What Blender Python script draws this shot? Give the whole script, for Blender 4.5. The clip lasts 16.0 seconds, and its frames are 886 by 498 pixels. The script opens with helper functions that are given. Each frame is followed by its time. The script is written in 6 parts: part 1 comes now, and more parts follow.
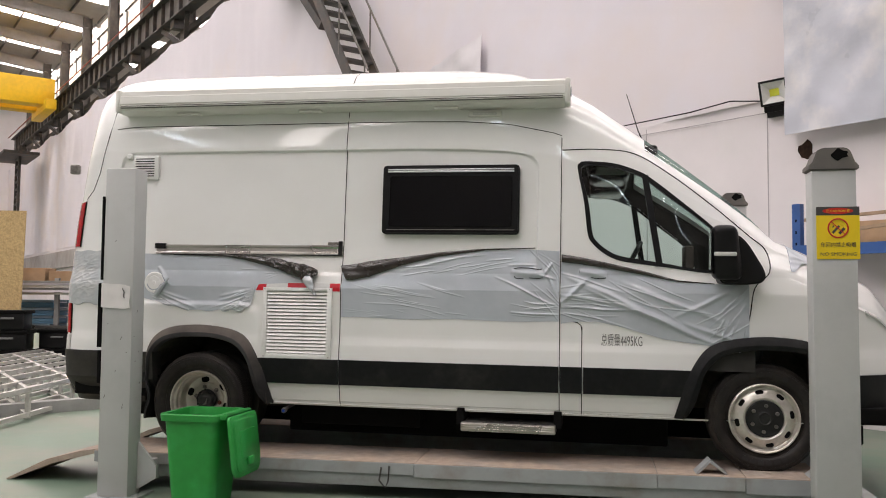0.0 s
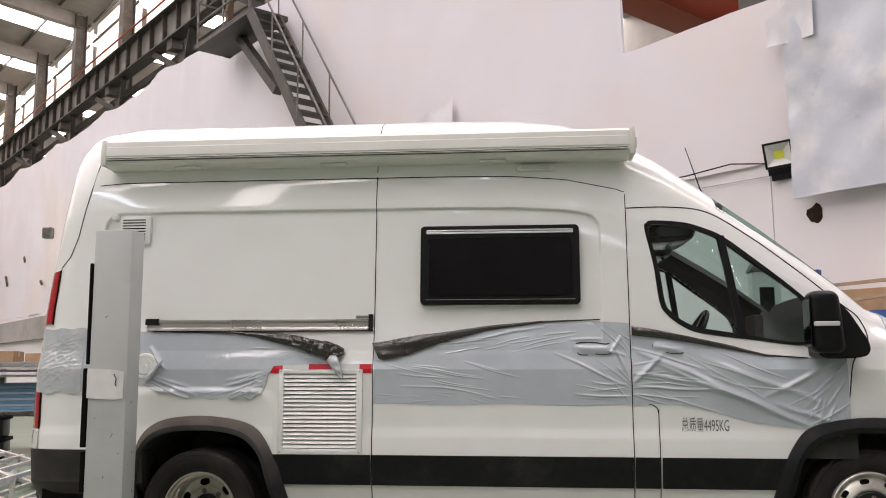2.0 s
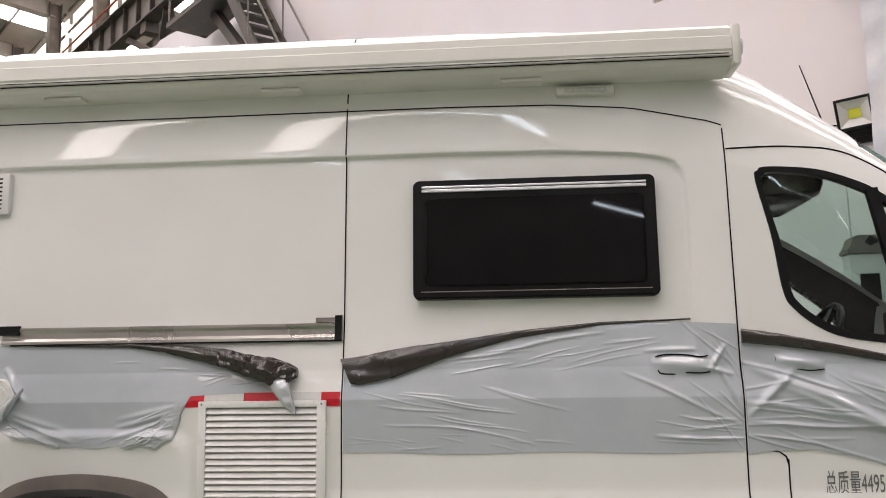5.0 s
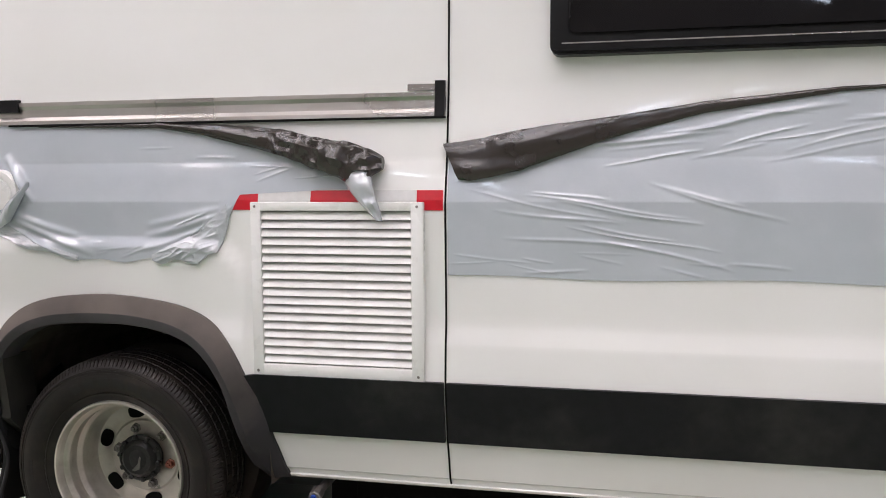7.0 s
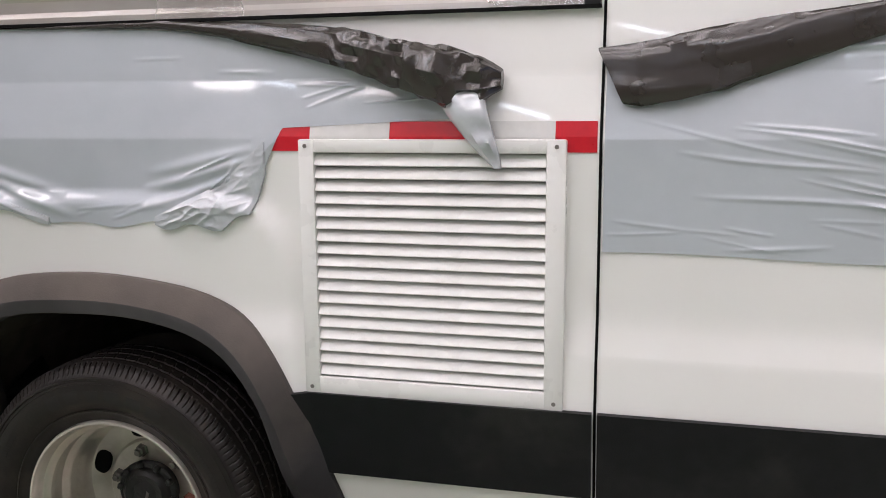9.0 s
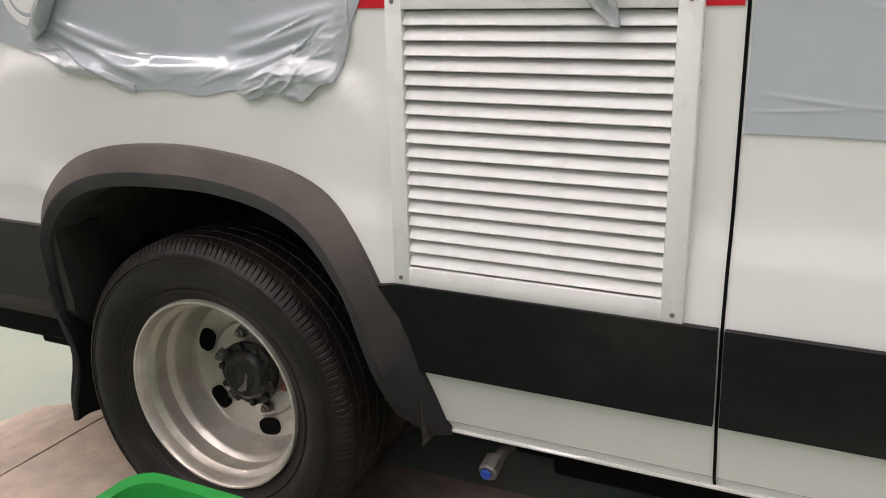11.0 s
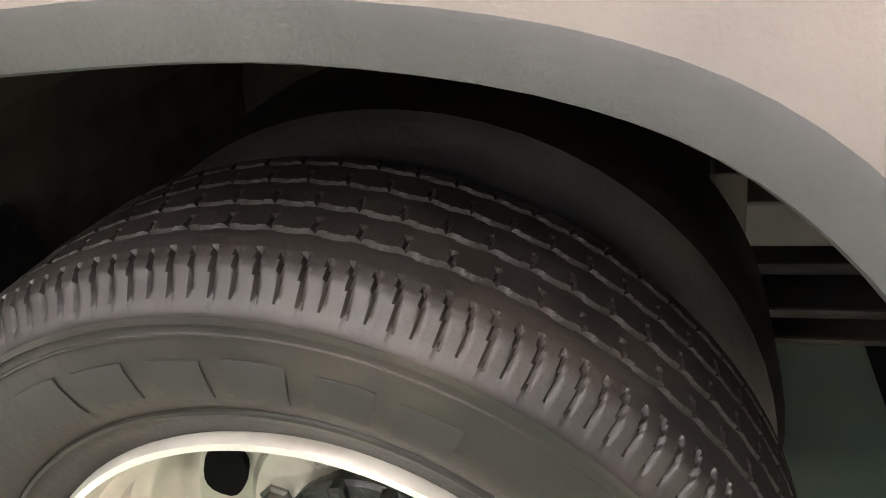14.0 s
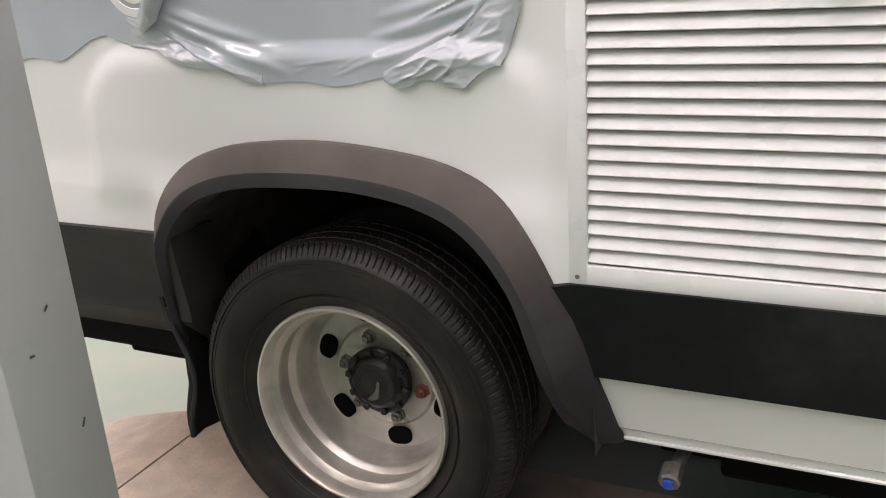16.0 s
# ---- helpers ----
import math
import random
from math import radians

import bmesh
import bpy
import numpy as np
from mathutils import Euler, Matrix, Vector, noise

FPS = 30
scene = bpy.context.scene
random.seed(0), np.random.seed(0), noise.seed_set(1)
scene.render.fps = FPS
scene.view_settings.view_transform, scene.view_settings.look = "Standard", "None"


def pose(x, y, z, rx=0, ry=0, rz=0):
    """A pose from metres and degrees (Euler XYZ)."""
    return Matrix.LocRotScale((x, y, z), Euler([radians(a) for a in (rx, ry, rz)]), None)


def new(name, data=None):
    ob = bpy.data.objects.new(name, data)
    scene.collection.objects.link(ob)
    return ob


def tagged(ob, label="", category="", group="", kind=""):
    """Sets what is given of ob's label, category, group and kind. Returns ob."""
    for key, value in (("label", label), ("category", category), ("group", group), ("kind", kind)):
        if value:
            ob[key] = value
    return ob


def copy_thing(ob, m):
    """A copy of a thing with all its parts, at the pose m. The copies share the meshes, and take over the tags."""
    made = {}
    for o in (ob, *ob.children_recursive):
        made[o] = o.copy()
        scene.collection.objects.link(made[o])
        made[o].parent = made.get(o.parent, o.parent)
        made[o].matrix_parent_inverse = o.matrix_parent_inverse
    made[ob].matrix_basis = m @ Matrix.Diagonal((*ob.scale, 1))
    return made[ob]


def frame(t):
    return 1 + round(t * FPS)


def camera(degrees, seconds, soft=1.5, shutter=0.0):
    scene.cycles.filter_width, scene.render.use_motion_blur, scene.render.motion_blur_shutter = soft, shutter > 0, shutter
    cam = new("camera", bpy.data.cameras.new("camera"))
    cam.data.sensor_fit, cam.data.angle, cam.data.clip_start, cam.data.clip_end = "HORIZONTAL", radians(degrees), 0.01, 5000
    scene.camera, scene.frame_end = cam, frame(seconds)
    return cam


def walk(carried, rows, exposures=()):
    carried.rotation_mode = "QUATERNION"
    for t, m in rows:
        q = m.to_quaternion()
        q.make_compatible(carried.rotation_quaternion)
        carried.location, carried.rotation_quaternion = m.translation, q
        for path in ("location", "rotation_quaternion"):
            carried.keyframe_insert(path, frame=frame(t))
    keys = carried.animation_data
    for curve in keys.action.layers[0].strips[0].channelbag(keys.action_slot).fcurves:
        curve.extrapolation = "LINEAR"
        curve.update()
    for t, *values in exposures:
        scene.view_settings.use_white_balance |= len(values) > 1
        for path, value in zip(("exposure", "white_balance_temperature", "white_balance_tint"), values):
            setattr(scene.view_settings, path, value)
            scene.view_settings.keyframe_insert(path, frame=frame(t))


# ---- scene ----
cam = camera(54.5, 16.0, soft=1.0)
METRES, EYE, TILT, LEAN, TURN = 7.6, 1.274, 0.0, 0.0, 10.2
ROWS = [
    (0.0, 0.0, 0.0, 0.0, -0.03, 3.33, -0.44),
    (0.5, -0.0249, 0.0229, 0.0003, 0.2, 4.13, -0.06),
    (1.0, -0.0537, 0.0444, 0.0032, -1.04, 5.9, -0.47),
    (1.5, -0.0836, 0.0652, 0.0064, -4.28, 7.33, -0.21),
    (2.0, -0.0935, 0.1043, 0.0066, -4.92, 8.12, 0.54),
    (2.5, -0.0994, 0.1418, 0.0087, -4.04, 9.26, 0.65),
    (3.0, -0.1058, 0.1825, 0.0136, -4.54, 11.45, 1.44),
    (5.5, -0.071, 0.3659, 0.021, -5.4, 5.09, 1.08),
    (6.0, -0.0718, 0.3998, 0.018, -5.15, -0.14, -0.15),
    (6.5, -0.0771, 0.4291, 0.0152, -3.21, -2.89, 0.19),
    (7.0, -0.0782, 0.4656, 0.018, 2.43, -4.9, 0.93),
    (7.5, -0.0861, 0.4937, 0.0168, 5.44, -6.49, 0.71),
    (8.0, -0.1024, 0.5226, 0.0171, 3.36, -7.65, 1.17),
    (10.5, -0.1109, 0.5983, 0.0117, 10.12, -14.08, -0.33),
    (11.0, -0.1005, 0.5976, 0.0102, 15.32, -16.85, 1.59),
    (11.5, -0.112, 0.6054, 0.0091, 18.52, -19.21, 3.39),
    (12.0, -0.1505, 0.6344, 0.0019, 18.47, -20.93, 2.82),
    (12.5, -0.1793, 0.6713, -0.0082, 14.59, -22.01, 4.44),
    (13.0, -0.1975, 0.7134, -0.017, 9.11, -22.77, 6.09),
    (13.5, -0.1997, 0.7308, -0.0239, 5.14, -24.74, 6.98),
    (14.0, -0.1961, 0.7314, -0.0256, 3.39, -25.81, 7.12),
    (14.5, -0.1877, 0.7017, -0.0098, 6.12, -24.7, 6.0),
    (15.0, -0.1787, 0.6619, 0.0013, 8.58, -21.85, 4.71),
    (15.5, -0.16, 0.6337, 0.0066, 12.25, -20.71, 4.01),
    (16.0, -0.1398, 0.6054, 0.0115, 14.83, -18.5, 4.01),
]
EXPO = [(0.0, 0.04, 6500, 12), (2.0, 0.06, 6450, 13), (3.2, -0.15, 6450, 13), (5.3, 0.22, 6650, 14), (6.0, 0.42, 6450, 15), (7.0, 0.5, 6280, 16), (8.2, 0.48, 6280, 16), (10.3, 0.4, 6350, 14), (11.5, 0.4, 6450, 12), (12.2, 1.03, 6400, 12), (12.6, 1.37, 6400, 12), (13.2, 2.2, 6400, 10), (13.6, 2.4, 6400, 10), (14.2, 2.75, 6500, 9), (14.6, 1.9, 6450, 9), (15.0, 1.37, 6400, 11), (15.5, 0.7, 6400, 14), (16.0, 0.5, 6400, 14)]
walk(cam, [(t, pose(0, 0, EYE, TILT, LEAN, TURN) @ pose(METRES * x, METRES * y, METRES * z, 90 + pitch, roll, yaw)) for t, x, y, z, yaw, pitch, roll in ROWS], EXPO)

# ---- daylight and lamps ----
world = bpy.data.worlds.new("sky")
scene.world = world
world.use_nodes = True
wn = world.node_tree.nodes
sky = wn.new("ShaderNodeTexSky")
sky.sky_type = "NISHITA"
sky.sun_disc = False
sky.sun_elevation = radians(50)
sky.sun_rotation = radians(200)
world.node_tree.links.new(sky.outputs[0], wn["Background"].inputs[0])
wn["Background"].inputs[1].default_value = 0.12

# the hall stands at 45 degrees to the van: a runs along its long wall, b away from that wall, towards the van
HALL = pose(2.05, 10.0, 0, 0, 0, 135)


def hall(a, b, z=0.0):
    return HALL @ Vector((a, b, z))


# ---- materials ----
def material(name, colour, rough=0.5, metal=0.0, vary=0.12, scale=6.0, bump=0.0, bump_scale=40.0, coat=0.0, spec=0.5, second=None, second_scale=1.2, second_amount=0.5, random_tint=0.0):
    m = bpy.data.materials.new(name)
    m.use_nodes = True
    nt = m.node_tree
    n, link = nt.nodes, nt.links.new
    p = n["Principled BSDF"]
    p.inputs["Metallic"].default_value = metal
    p.inputs["Specular IOR Level"].default_value = spec
    p.inputs["Coat Weight"].default_value = coat
    p.inputs["Coat Roughness"].default_value = 0.04
    tc = n.new("ShaderNodeTexCoord")
    fine = n.new("ShaderNodeTexNoise")
    fine.inputs["Scale"].default_value = scale
    fine.inputs["Detail"].default_value = 6
    link(tc.outputs["Object"], fine.inputs["Vector"])
    ramp = n.new("ShaderNodeMapRange")
    ramp.inputs["From Min"].default_value, ramp.inputs["From Max"].default_value = 0.3, 0.7
    ramp.inputs["To Min"].default_value, ramp.inputs["To Max"].default_value = 1 - vary, 1 + vary * 0.6
    link(fine.outputs[0], ramp.inputs[0])
    base = n.new("ShaderNodeMix")
    base.data_type = "RGBA"
    base.inputs["A"].default_value = (*colour, 1)
    base.inputs["B"].default_value = (*(second or colour), 1)
    coarse = n.new("ShaderNodeTexNoise")
    coarse.inputs["Scale"].default_value = second_scale
    coarse.inputs["Detail"].default_value = 5
    coarse.inputs["Roughness"].default_value = 0.65
    link(tc.outputs["Object"], coarse.inputs["Vector"])
    cr = n.new("ShaderNodeMapRange")
    cr.inputs["From Min"].default_value, cr.inputs["From Max"].default_value = 0.62 - 0.3 * second_amount, 0.85 - 0.3 * second_amount
    link(coarse.outputs[0], cr.inputs[0])
    link(cr.outputs[0], base.inputs["Factor"])
    mul = n.new("ShaderNodeMix")
    mul.data_type, mul.blend_type = "RGBA", "MULTIPLY"
    mul.inputs["Factor"].default_value = 1
    link(base.outputs["Result"], mul.inputs["A"])
    if random_tint:
        info = n.new("ShaderNodeObjectInfo")
        rr = n.new("ShaderNodeMapRange")
        rr.inputs["To Min"].default_value, rr.inputs["To Max"].default_value = 1 - random_tint, 1 + random_tint
        link(info.outputs["Random"], rr.inputs[0])
        mm = n.new("ShaderNodeMath")
        mm.operation = "MULTIPLY"
        link(rr.outputs[0], mm.inputs[0])
        link(ramp.outputs[0], mm.inputs[1])
        link(mm.outputs[0], mul.inputs["B"])
    else:
        link(ramp.outputs[0], mul.inputs["B"])
    link(mul.outputs["Result"], p.inputs["Base Color"])
    rg = n.new("ShaderNodeMapRange")
    rg.inputs["To Min"].default_value, rg.inputs["To Max"].default_value = max(0.02, rough * 0.8), min(1, rough * 1.2)
    link(fine.outputs[0], rg.inputs[0])
    link(rg.outputs[0], p.inputs["Roughness"])
    if bump:
        b = n.new("ShaderNodeBump")
        b.inputs["Strength"].default_value = bump
        b.inputs["Distance"].default_value = 0.01
        bn = n.new("ShaderNodeTexNoise")
        bn.inputs["Scale"].default_value = bump_scale
        bn.inputs["Detail"].default_value = 4
        link(tc.outputs["Object"], bn.inputs["Vector"])
        link(bn.outputs[0], b.inputs["Height"])
        link(b.outputs[0], p.inputs["Normal"])
    return m


def height_graded(name, clean, dust, rough, low, high, scale=7.0):
    """Black plastic that turns with height from dark to a dust colour, in uneven smears."""
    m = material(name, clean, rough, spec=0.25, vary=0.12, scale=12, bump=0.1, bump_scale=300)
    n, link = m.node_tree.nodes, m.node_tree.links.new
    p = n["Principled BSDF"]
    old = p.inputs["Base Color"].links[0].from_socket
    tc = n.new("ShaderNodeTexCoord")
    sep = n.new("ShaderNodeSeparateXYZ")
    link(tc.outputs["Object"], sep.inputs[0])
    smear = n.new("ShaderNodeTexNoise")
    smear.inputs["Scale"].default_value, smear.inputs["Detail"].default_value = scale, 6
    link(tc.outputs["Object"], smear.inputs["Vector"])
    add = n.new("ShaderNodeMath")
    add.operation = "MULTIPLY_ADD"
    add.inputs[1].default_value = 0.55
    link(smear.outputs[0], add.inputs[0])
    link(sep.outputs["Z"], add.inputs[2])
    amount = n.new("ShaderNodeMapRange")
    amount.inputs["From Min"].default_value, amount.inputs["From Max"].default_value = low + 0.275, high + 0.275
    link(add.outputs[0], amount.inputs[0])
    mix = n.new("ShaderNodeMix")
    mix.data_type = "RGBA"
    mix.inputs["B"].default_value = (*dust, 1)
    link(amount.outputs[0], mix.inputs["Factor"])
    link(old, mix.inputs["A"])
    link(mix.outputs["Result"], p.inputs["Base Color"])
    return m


def glow(name, colour, strength):
    m = bpy.data.materials.new(name)
    m.use_nodes = True
    p = m.node_tree.nodes["Principled BSDF"]
    p.inputs["Base Color"].default_value = (*colour, 1)
    p.inputs["Emission Color"].default_value = (*colour, 1)
    p.inputs["Emission Strength"].default_value = strength
    return m


def clear_glass(name, tint=(0.9, 0.95, 0.93), alpha=0.25):
    m = bpy.data.materials.new(name)
    m.use_nodes = True
    nt = m.node_tree
    p = nt.nodes["Principled BSDF"]
    p.inputs["Base Color"].default_value = (*tint, 1)
    p.inputs["Roughness"].default_value = 0.02
    tr = nt.nodes.new("ShaderNodeBsdfTransparent")
    tr.inputs[0].default_value = (*tint, 1)
    mix = nt.nodes.new("ShaderNodeMixShader")
    gl = nt.nodes.new("ShaderNodeBsdfGlossy")
    gl.inputs["Roughness"].default_value = 0.02
    mix.inputs[0].default_value = alpha
    nt.links.new(tr.outputs[0], mix.inputs[1])
    nt.links.new(gl.outputs[0], mix.inputs[2])
    nt.links.new(mix.outputs[0], nt.nodes["Material Output"].inputs[0])
    return m


GLASS = clear_glass("door_glass", (0.74, 0.84, 0.81), 0.04)
SCREEN_GLASS = clear_glass("screen_glass", (0.56, 0.70, 0.66), 0.14)
PAINT = material("white_paint", (0.82, 0.82, 0.80), 0.45, spec=0.12, vary=0.02, scale=3, coat=0.85, second=(0.80, 0.80, 0.77), second_scale=0.9)
ROOF_PAINT = material("awning_white", (0.70, 0.69, 0.645), 0.4, vary=0.03, scale=8)
VENT_WHITE = material("vent_white", (0.80, 0.80, 0.78), 0.28, vary=0.03, scale=10)
CLAD = material("cladding_black", (0.009, 0.0095, 0.0105), 0.5, spec=0.2, vary=0.25, scale=30, bump=0.15, bump_scale=400, second=(0.022, 0.022, 0.021), second_scale=3)
FLARE = height_graded("dusty_flare", (0.030, 0.029, 0.031), (0.150, 0.126, 0.110), 0.72, 0.42, 0.93)
SEAM = material("seam_black", (0.004, 0.004, 0.004), 0.8, spec=0.1, vary=0.1)
RUBBER = material("tyre_rubber", (0.0155, 0.0129, 0.0116), 0.5, spec=0.34, vary=0.25, scale=25, bump=0.06, bump_scale=180, second=(0.034, 0.027, 0.022), second_scale=9)
LETTER = material("tyre_letter", (0.022, 0.0197, 0.0194), 0.58, spec=0.35, vary=0.2, scale=40)
STEEL = material("wheel_steel", (0.66, 0.63, 0.57), 0.30, metal=0.55, vary=0.15, scale=14, bump=0.08, bump_scale=60, second=(0.46, 0.42, 0.36), second_scale=6)
HUB = material("hub_black", (0.010, 0.010, 0.010), 0.38, vary=0.3, scale=40, bump=0.3, bump_scale=70)
NUT = material("nut_steel", (0.24, 0.225, 0.21), 0.4, metal=0.8, vary=0.3, scale=60)
RUST = material("rusty_nut", (0.25, 0.08, 0.05), 0.7, vary=0.3, scale=60)
LINER = material("liner_black", (0.10, 0.086, 0.071), 0.85, spec=0.15, vary=0.35, scale=18, bump=0.4, bump_scale=14)
FLARE_LIP = height_graded("flare_lip", (0.028, 0.027, 0.030), (0.104, 0.096, 0.102), 0.62, 0.42, 0.86)
BUMPER = material("dusty_bumper", (0.030, 0.029, 0.027), 0.6, spec=0.25, vary=0.2, scale=8, bump=0.1, bump_scale=300, second=(0.050, 0.045, 0.039), second_scale=3)
# near-black: the shade beneath the van is put into this colour
GAP = material("underbody_shade", (0.006, 0.006, 0.006), 0.9, spec=0.1, vary=0.3, bump=0.3, bump_scale=30)
POST = material("post_grey", (0.47, 0.48, 0.47), 0.5, vary=0.06, scale=5, second=(0.39, 0.40, 0.39), second_scale=2.5)
RUNWAY_SIDE = material("runway_grey", (0.33, 0.35, 0.35), 0.55, vary=0.1, scale=7, second=(0.26, 0.24, 0.21), second_scale=3)
RUNWAY_TOP = material("runway_dirt", (0.42, 0.33, 0.26), 0.85, vary=0.18, scale=16, bump=0.25, bump_scale=90, second=(0.30, 0.27, 0.24), second_scale=2.2)
FLOOR = material("green_floor", (0.15, 0.22, 0.16), 0.42, vary=0.1, scale=3.5, second=(0.215, 0.22, 0.172), second_scale=0.8, second_amount=0.7)
SHEET = material("white_sheet", (0.69, 0.665, 0.715), 0.8, vary=0.04, scale=0.6, second=(0.71, 0.63, 0.585), second_scale=0.16)
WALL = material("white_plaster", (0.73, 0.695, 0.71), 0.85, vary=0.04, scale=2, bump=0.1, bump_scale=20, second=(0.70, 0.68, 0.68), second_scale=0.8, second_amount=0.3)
DARK_STEEL = material("dark_steel", (0.045, 0.042, 0.04), 0.6, vary=0.3, scale=6, second=(0.10, 0.07, 0.05), second_scale=2)
RED_RAIL = material("red_rail", (0.30, 0.06, 0.03), 0.6, vary=0.2)
GREY_STEEL = material("grey_steel", (0.15, 0.138, 0.128), 0.55, vary=0.2, scale=5, second=(0.12, 0.10, 0.08))
ROOFING = material("roof_sheet", (0.31, 0.288, 0.265), 0.6, vary=0.12, scale=2)
CRANE_Y = material("crane_yellow", (0.86, 0.52, 0.008), 0.5, vary=0.08)
CRANE_R = material("crane_red", (0.26, 0.045, 0.018), 0.5, vary=0.12, scale=3)
FILM = material("grey_film", (0.47, 0.51, 0.55), 0.10, spec=0.6, coat=0.4, vary=0.04, scale=5, bump=0.015, bump_scale=60, second=(0.50, 0.535, 0.575), second_scale=2.5)
FILM_DARK = material("film_dark_back", (0.026, 0.021, 0.017), 0.2, spec=0.7, vary=0.15, scale=14, bump=0.05, bump_scale=14)
FILM_SILVER = material("film_silver", (0.50, 0.53, 0.56), 0.12, spec=0.7, coat=0.5, vary=0.1, scale=20, bump=0.3, bump_scale=20)
FILM_TAIL = material("film_tail", (0.47, 0.50, 0.52), 0.12, spec=0.7, vary=0.08, scale=12, coat=0.5, second=(0.58, 0.59, 0.58), second_scale=7)
BLACK_GLOSS = material("black_acrylic", (0.004, 0.004, 0.005), 0.025, spec=0.3, vary=0.1)
BLACK_FRAME = material("black_frame", (0.007, 0.007, 0.0075), 0.38, spec=0.22, vary=0.2, scale=14)
ALU = material("aluminium_rail", (0.50, 0.48, 0.45), 0.28, metal=0.9, vary=0.15, scale=3)
CHROME = material("bright_trim", (0.80, 0.81, 0.83), 0.2, metal=0.4, vary=0.05)
RED = material("red_reflector", (0.55, 0.008, 0.02), 0.3, vary=0.08, scale=60)
REFL_WHITE = material("white_reflector", (0.62, 0.62, 0.60), 0.35, vary=0.05, scale=60)
LAMP_RED = material("red_lens", (0.40, 0.004, 0.01), 0.12, vary=0.15, scale=30, coat=0.6)
LAMP_CLEAR = material("clear_lens", (0.60, 0.60, 0.58), 0.1, vary=0.1, coat=0.5)
# dark tone stands in for the unlit hall, tuned for reflections and fill
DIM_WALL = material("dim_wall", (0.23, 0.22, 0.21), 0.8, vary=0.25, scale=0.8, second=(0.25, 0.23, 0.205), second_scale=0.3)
PRINT_GREY = material("print_grey", (0.16, 0.16, 0.16), 0.6, vary=0.1)
PRINT = material("print_black", (0.05, 0.05, 0.05), 0.6, vary=0.1)
PAPER = material("paper_white", (0.72, 0.70, 0.69), 0.8, vary=0.06, scale=12)
SIGN_Y = material("sign_yellow", (0.80, 0.58, 0.01), 0.45, vary=0.05)
SIGN_RED = material("sign_red", (0.55, 0.02, 0.015), 0.45, vary=0.05)
BLUE_VALVE = material("blue_valve", (0.02, 0.08, 0.45), 0.4, vary=0.1)
TRIM = material("cab_trim", (0.045, 0.043, 0.04), 0.8, spec=0.2, vary=0.2, scale=20)
SEAT = material("seat_cloth", (0.10, 0.08, 0.07), 0.9, vary=0.2, scale=40)
YELLOW_TAG = material("yellow_tag", (0.75, 0.48, 0.05), 0.5)
CAP = material("cap_plastic", (0.13, 0.12, 0.11), 0.7, vary=0.15, scale=12, second=(0.20, 0.17, 0.14), second_scale=6)
SKYLIGHT = glow("skylight_sheet", (1.0, 0.91, 0.89), 9.8)
TUBE = glow("tube_light", (0.78, 0.89, 1.0), 18.0)
RAFTER = material("rafter_grey", (0.30, 0.275, 0.25), 0.6, vary=0.15, scale=3)
HOLE = material("hole_dark", (0.035, 0.022, 0.015), 0.9, spec=0.1, vary=0.4, scale=25)
BROWN = material("rust_brown", (0.10, 0.06, 0.035), 0.8, vary=0.3, scale=20)
CLERESTORY = glow("clerestory_glass", (1.0, 0.88, 0.78), 1.4)
COLUMN = material("column_steel", (0.085, 0.074, 0.063), 0.6, vary=0.3, scale=4, second=(0.16, 0.13, 0.10), second_scale=1.2)
CONCRETE = material("grey_concrete", (0.36, 0.34, 0.33), 0.85, vary=0.12, scale=3, bump=0.2, bump_scale=12, second=(0.27, 0.25, 0.23), second_scale=0.7)
SILVER_SHEET = material("silver_plastic", (0.52, 0.54, 0.60), 0.3, vary=0.1, scale=2, bump=0.3, bump_scale=5, second=(0.68, 0.66, 0.66), second_scale=1.6)
FLAP = material("grey_fabric", (0.68, 0.66, 0.69), 0.7, vary=0.08, scale=3)
PRINT_SOFT = material("grey_line", (0.42, 0.40, 0.41), 0.8, vary=0.15)
DIODE = material("diode_yellow", (0.62, 0.65, 0.04), 0.4, vary=0.05)
CARD = material("cardboard", (0.36, 0.23, 0.13), 0.85, vary=0.12, scale=8, second=(0.42, 0.29, 0.18), random_tint=0.15)
TAPE = material("parcel_tape", (0.45, 0.33, 0.2), 0.35)
WOOD = material("timber", (0.38, 0.27, 0.18), 0.75, vary=0.2, scale=12)
CHIP = material("chipboard", (0.50, 0.36, 0.17), 0.8, vary=0.25, scale=35, second=(0.38, 0.26, 0.12), second_scale=18)
BLUE_BOARD = material("blue_board", (0.16, 0.33, 0.50), 0.7, vary=0.1, random_tint=0.2)
BLUE_PALE = material("blue_board_pale", (0.36, 0.48, 0.58), 0.7, vary=0.1, random_tint=0.2)
BLUE_CRATE = material("blue_crate", (0.03, 0.12, 0.42), 0.45, vary=0.1)
BLUE_STEEL = material("blue_steel", (0.03, 0.10, 0.32), 0.45, vary=0.15)
RACK_GREY = material("rack_grey", (0.30, 0.30, 0.29), 0.6, vary=0.2, scale=5)
RACK_ALU = material("frame_alu", (0.58, 0.57, 0.54), 0.4, metal=0.6, vary=0.15, scale=6)
PANEL = material("pale_panel", (0.72, 0.69, 0.74), 0.4, vary=0.03)
GREEN = material("bin_green", (0.02, 0.28, 0.045), 0.42, vary=0.1, scale=12, second=(0.03, 0.33, 0.07), second_scale=5)


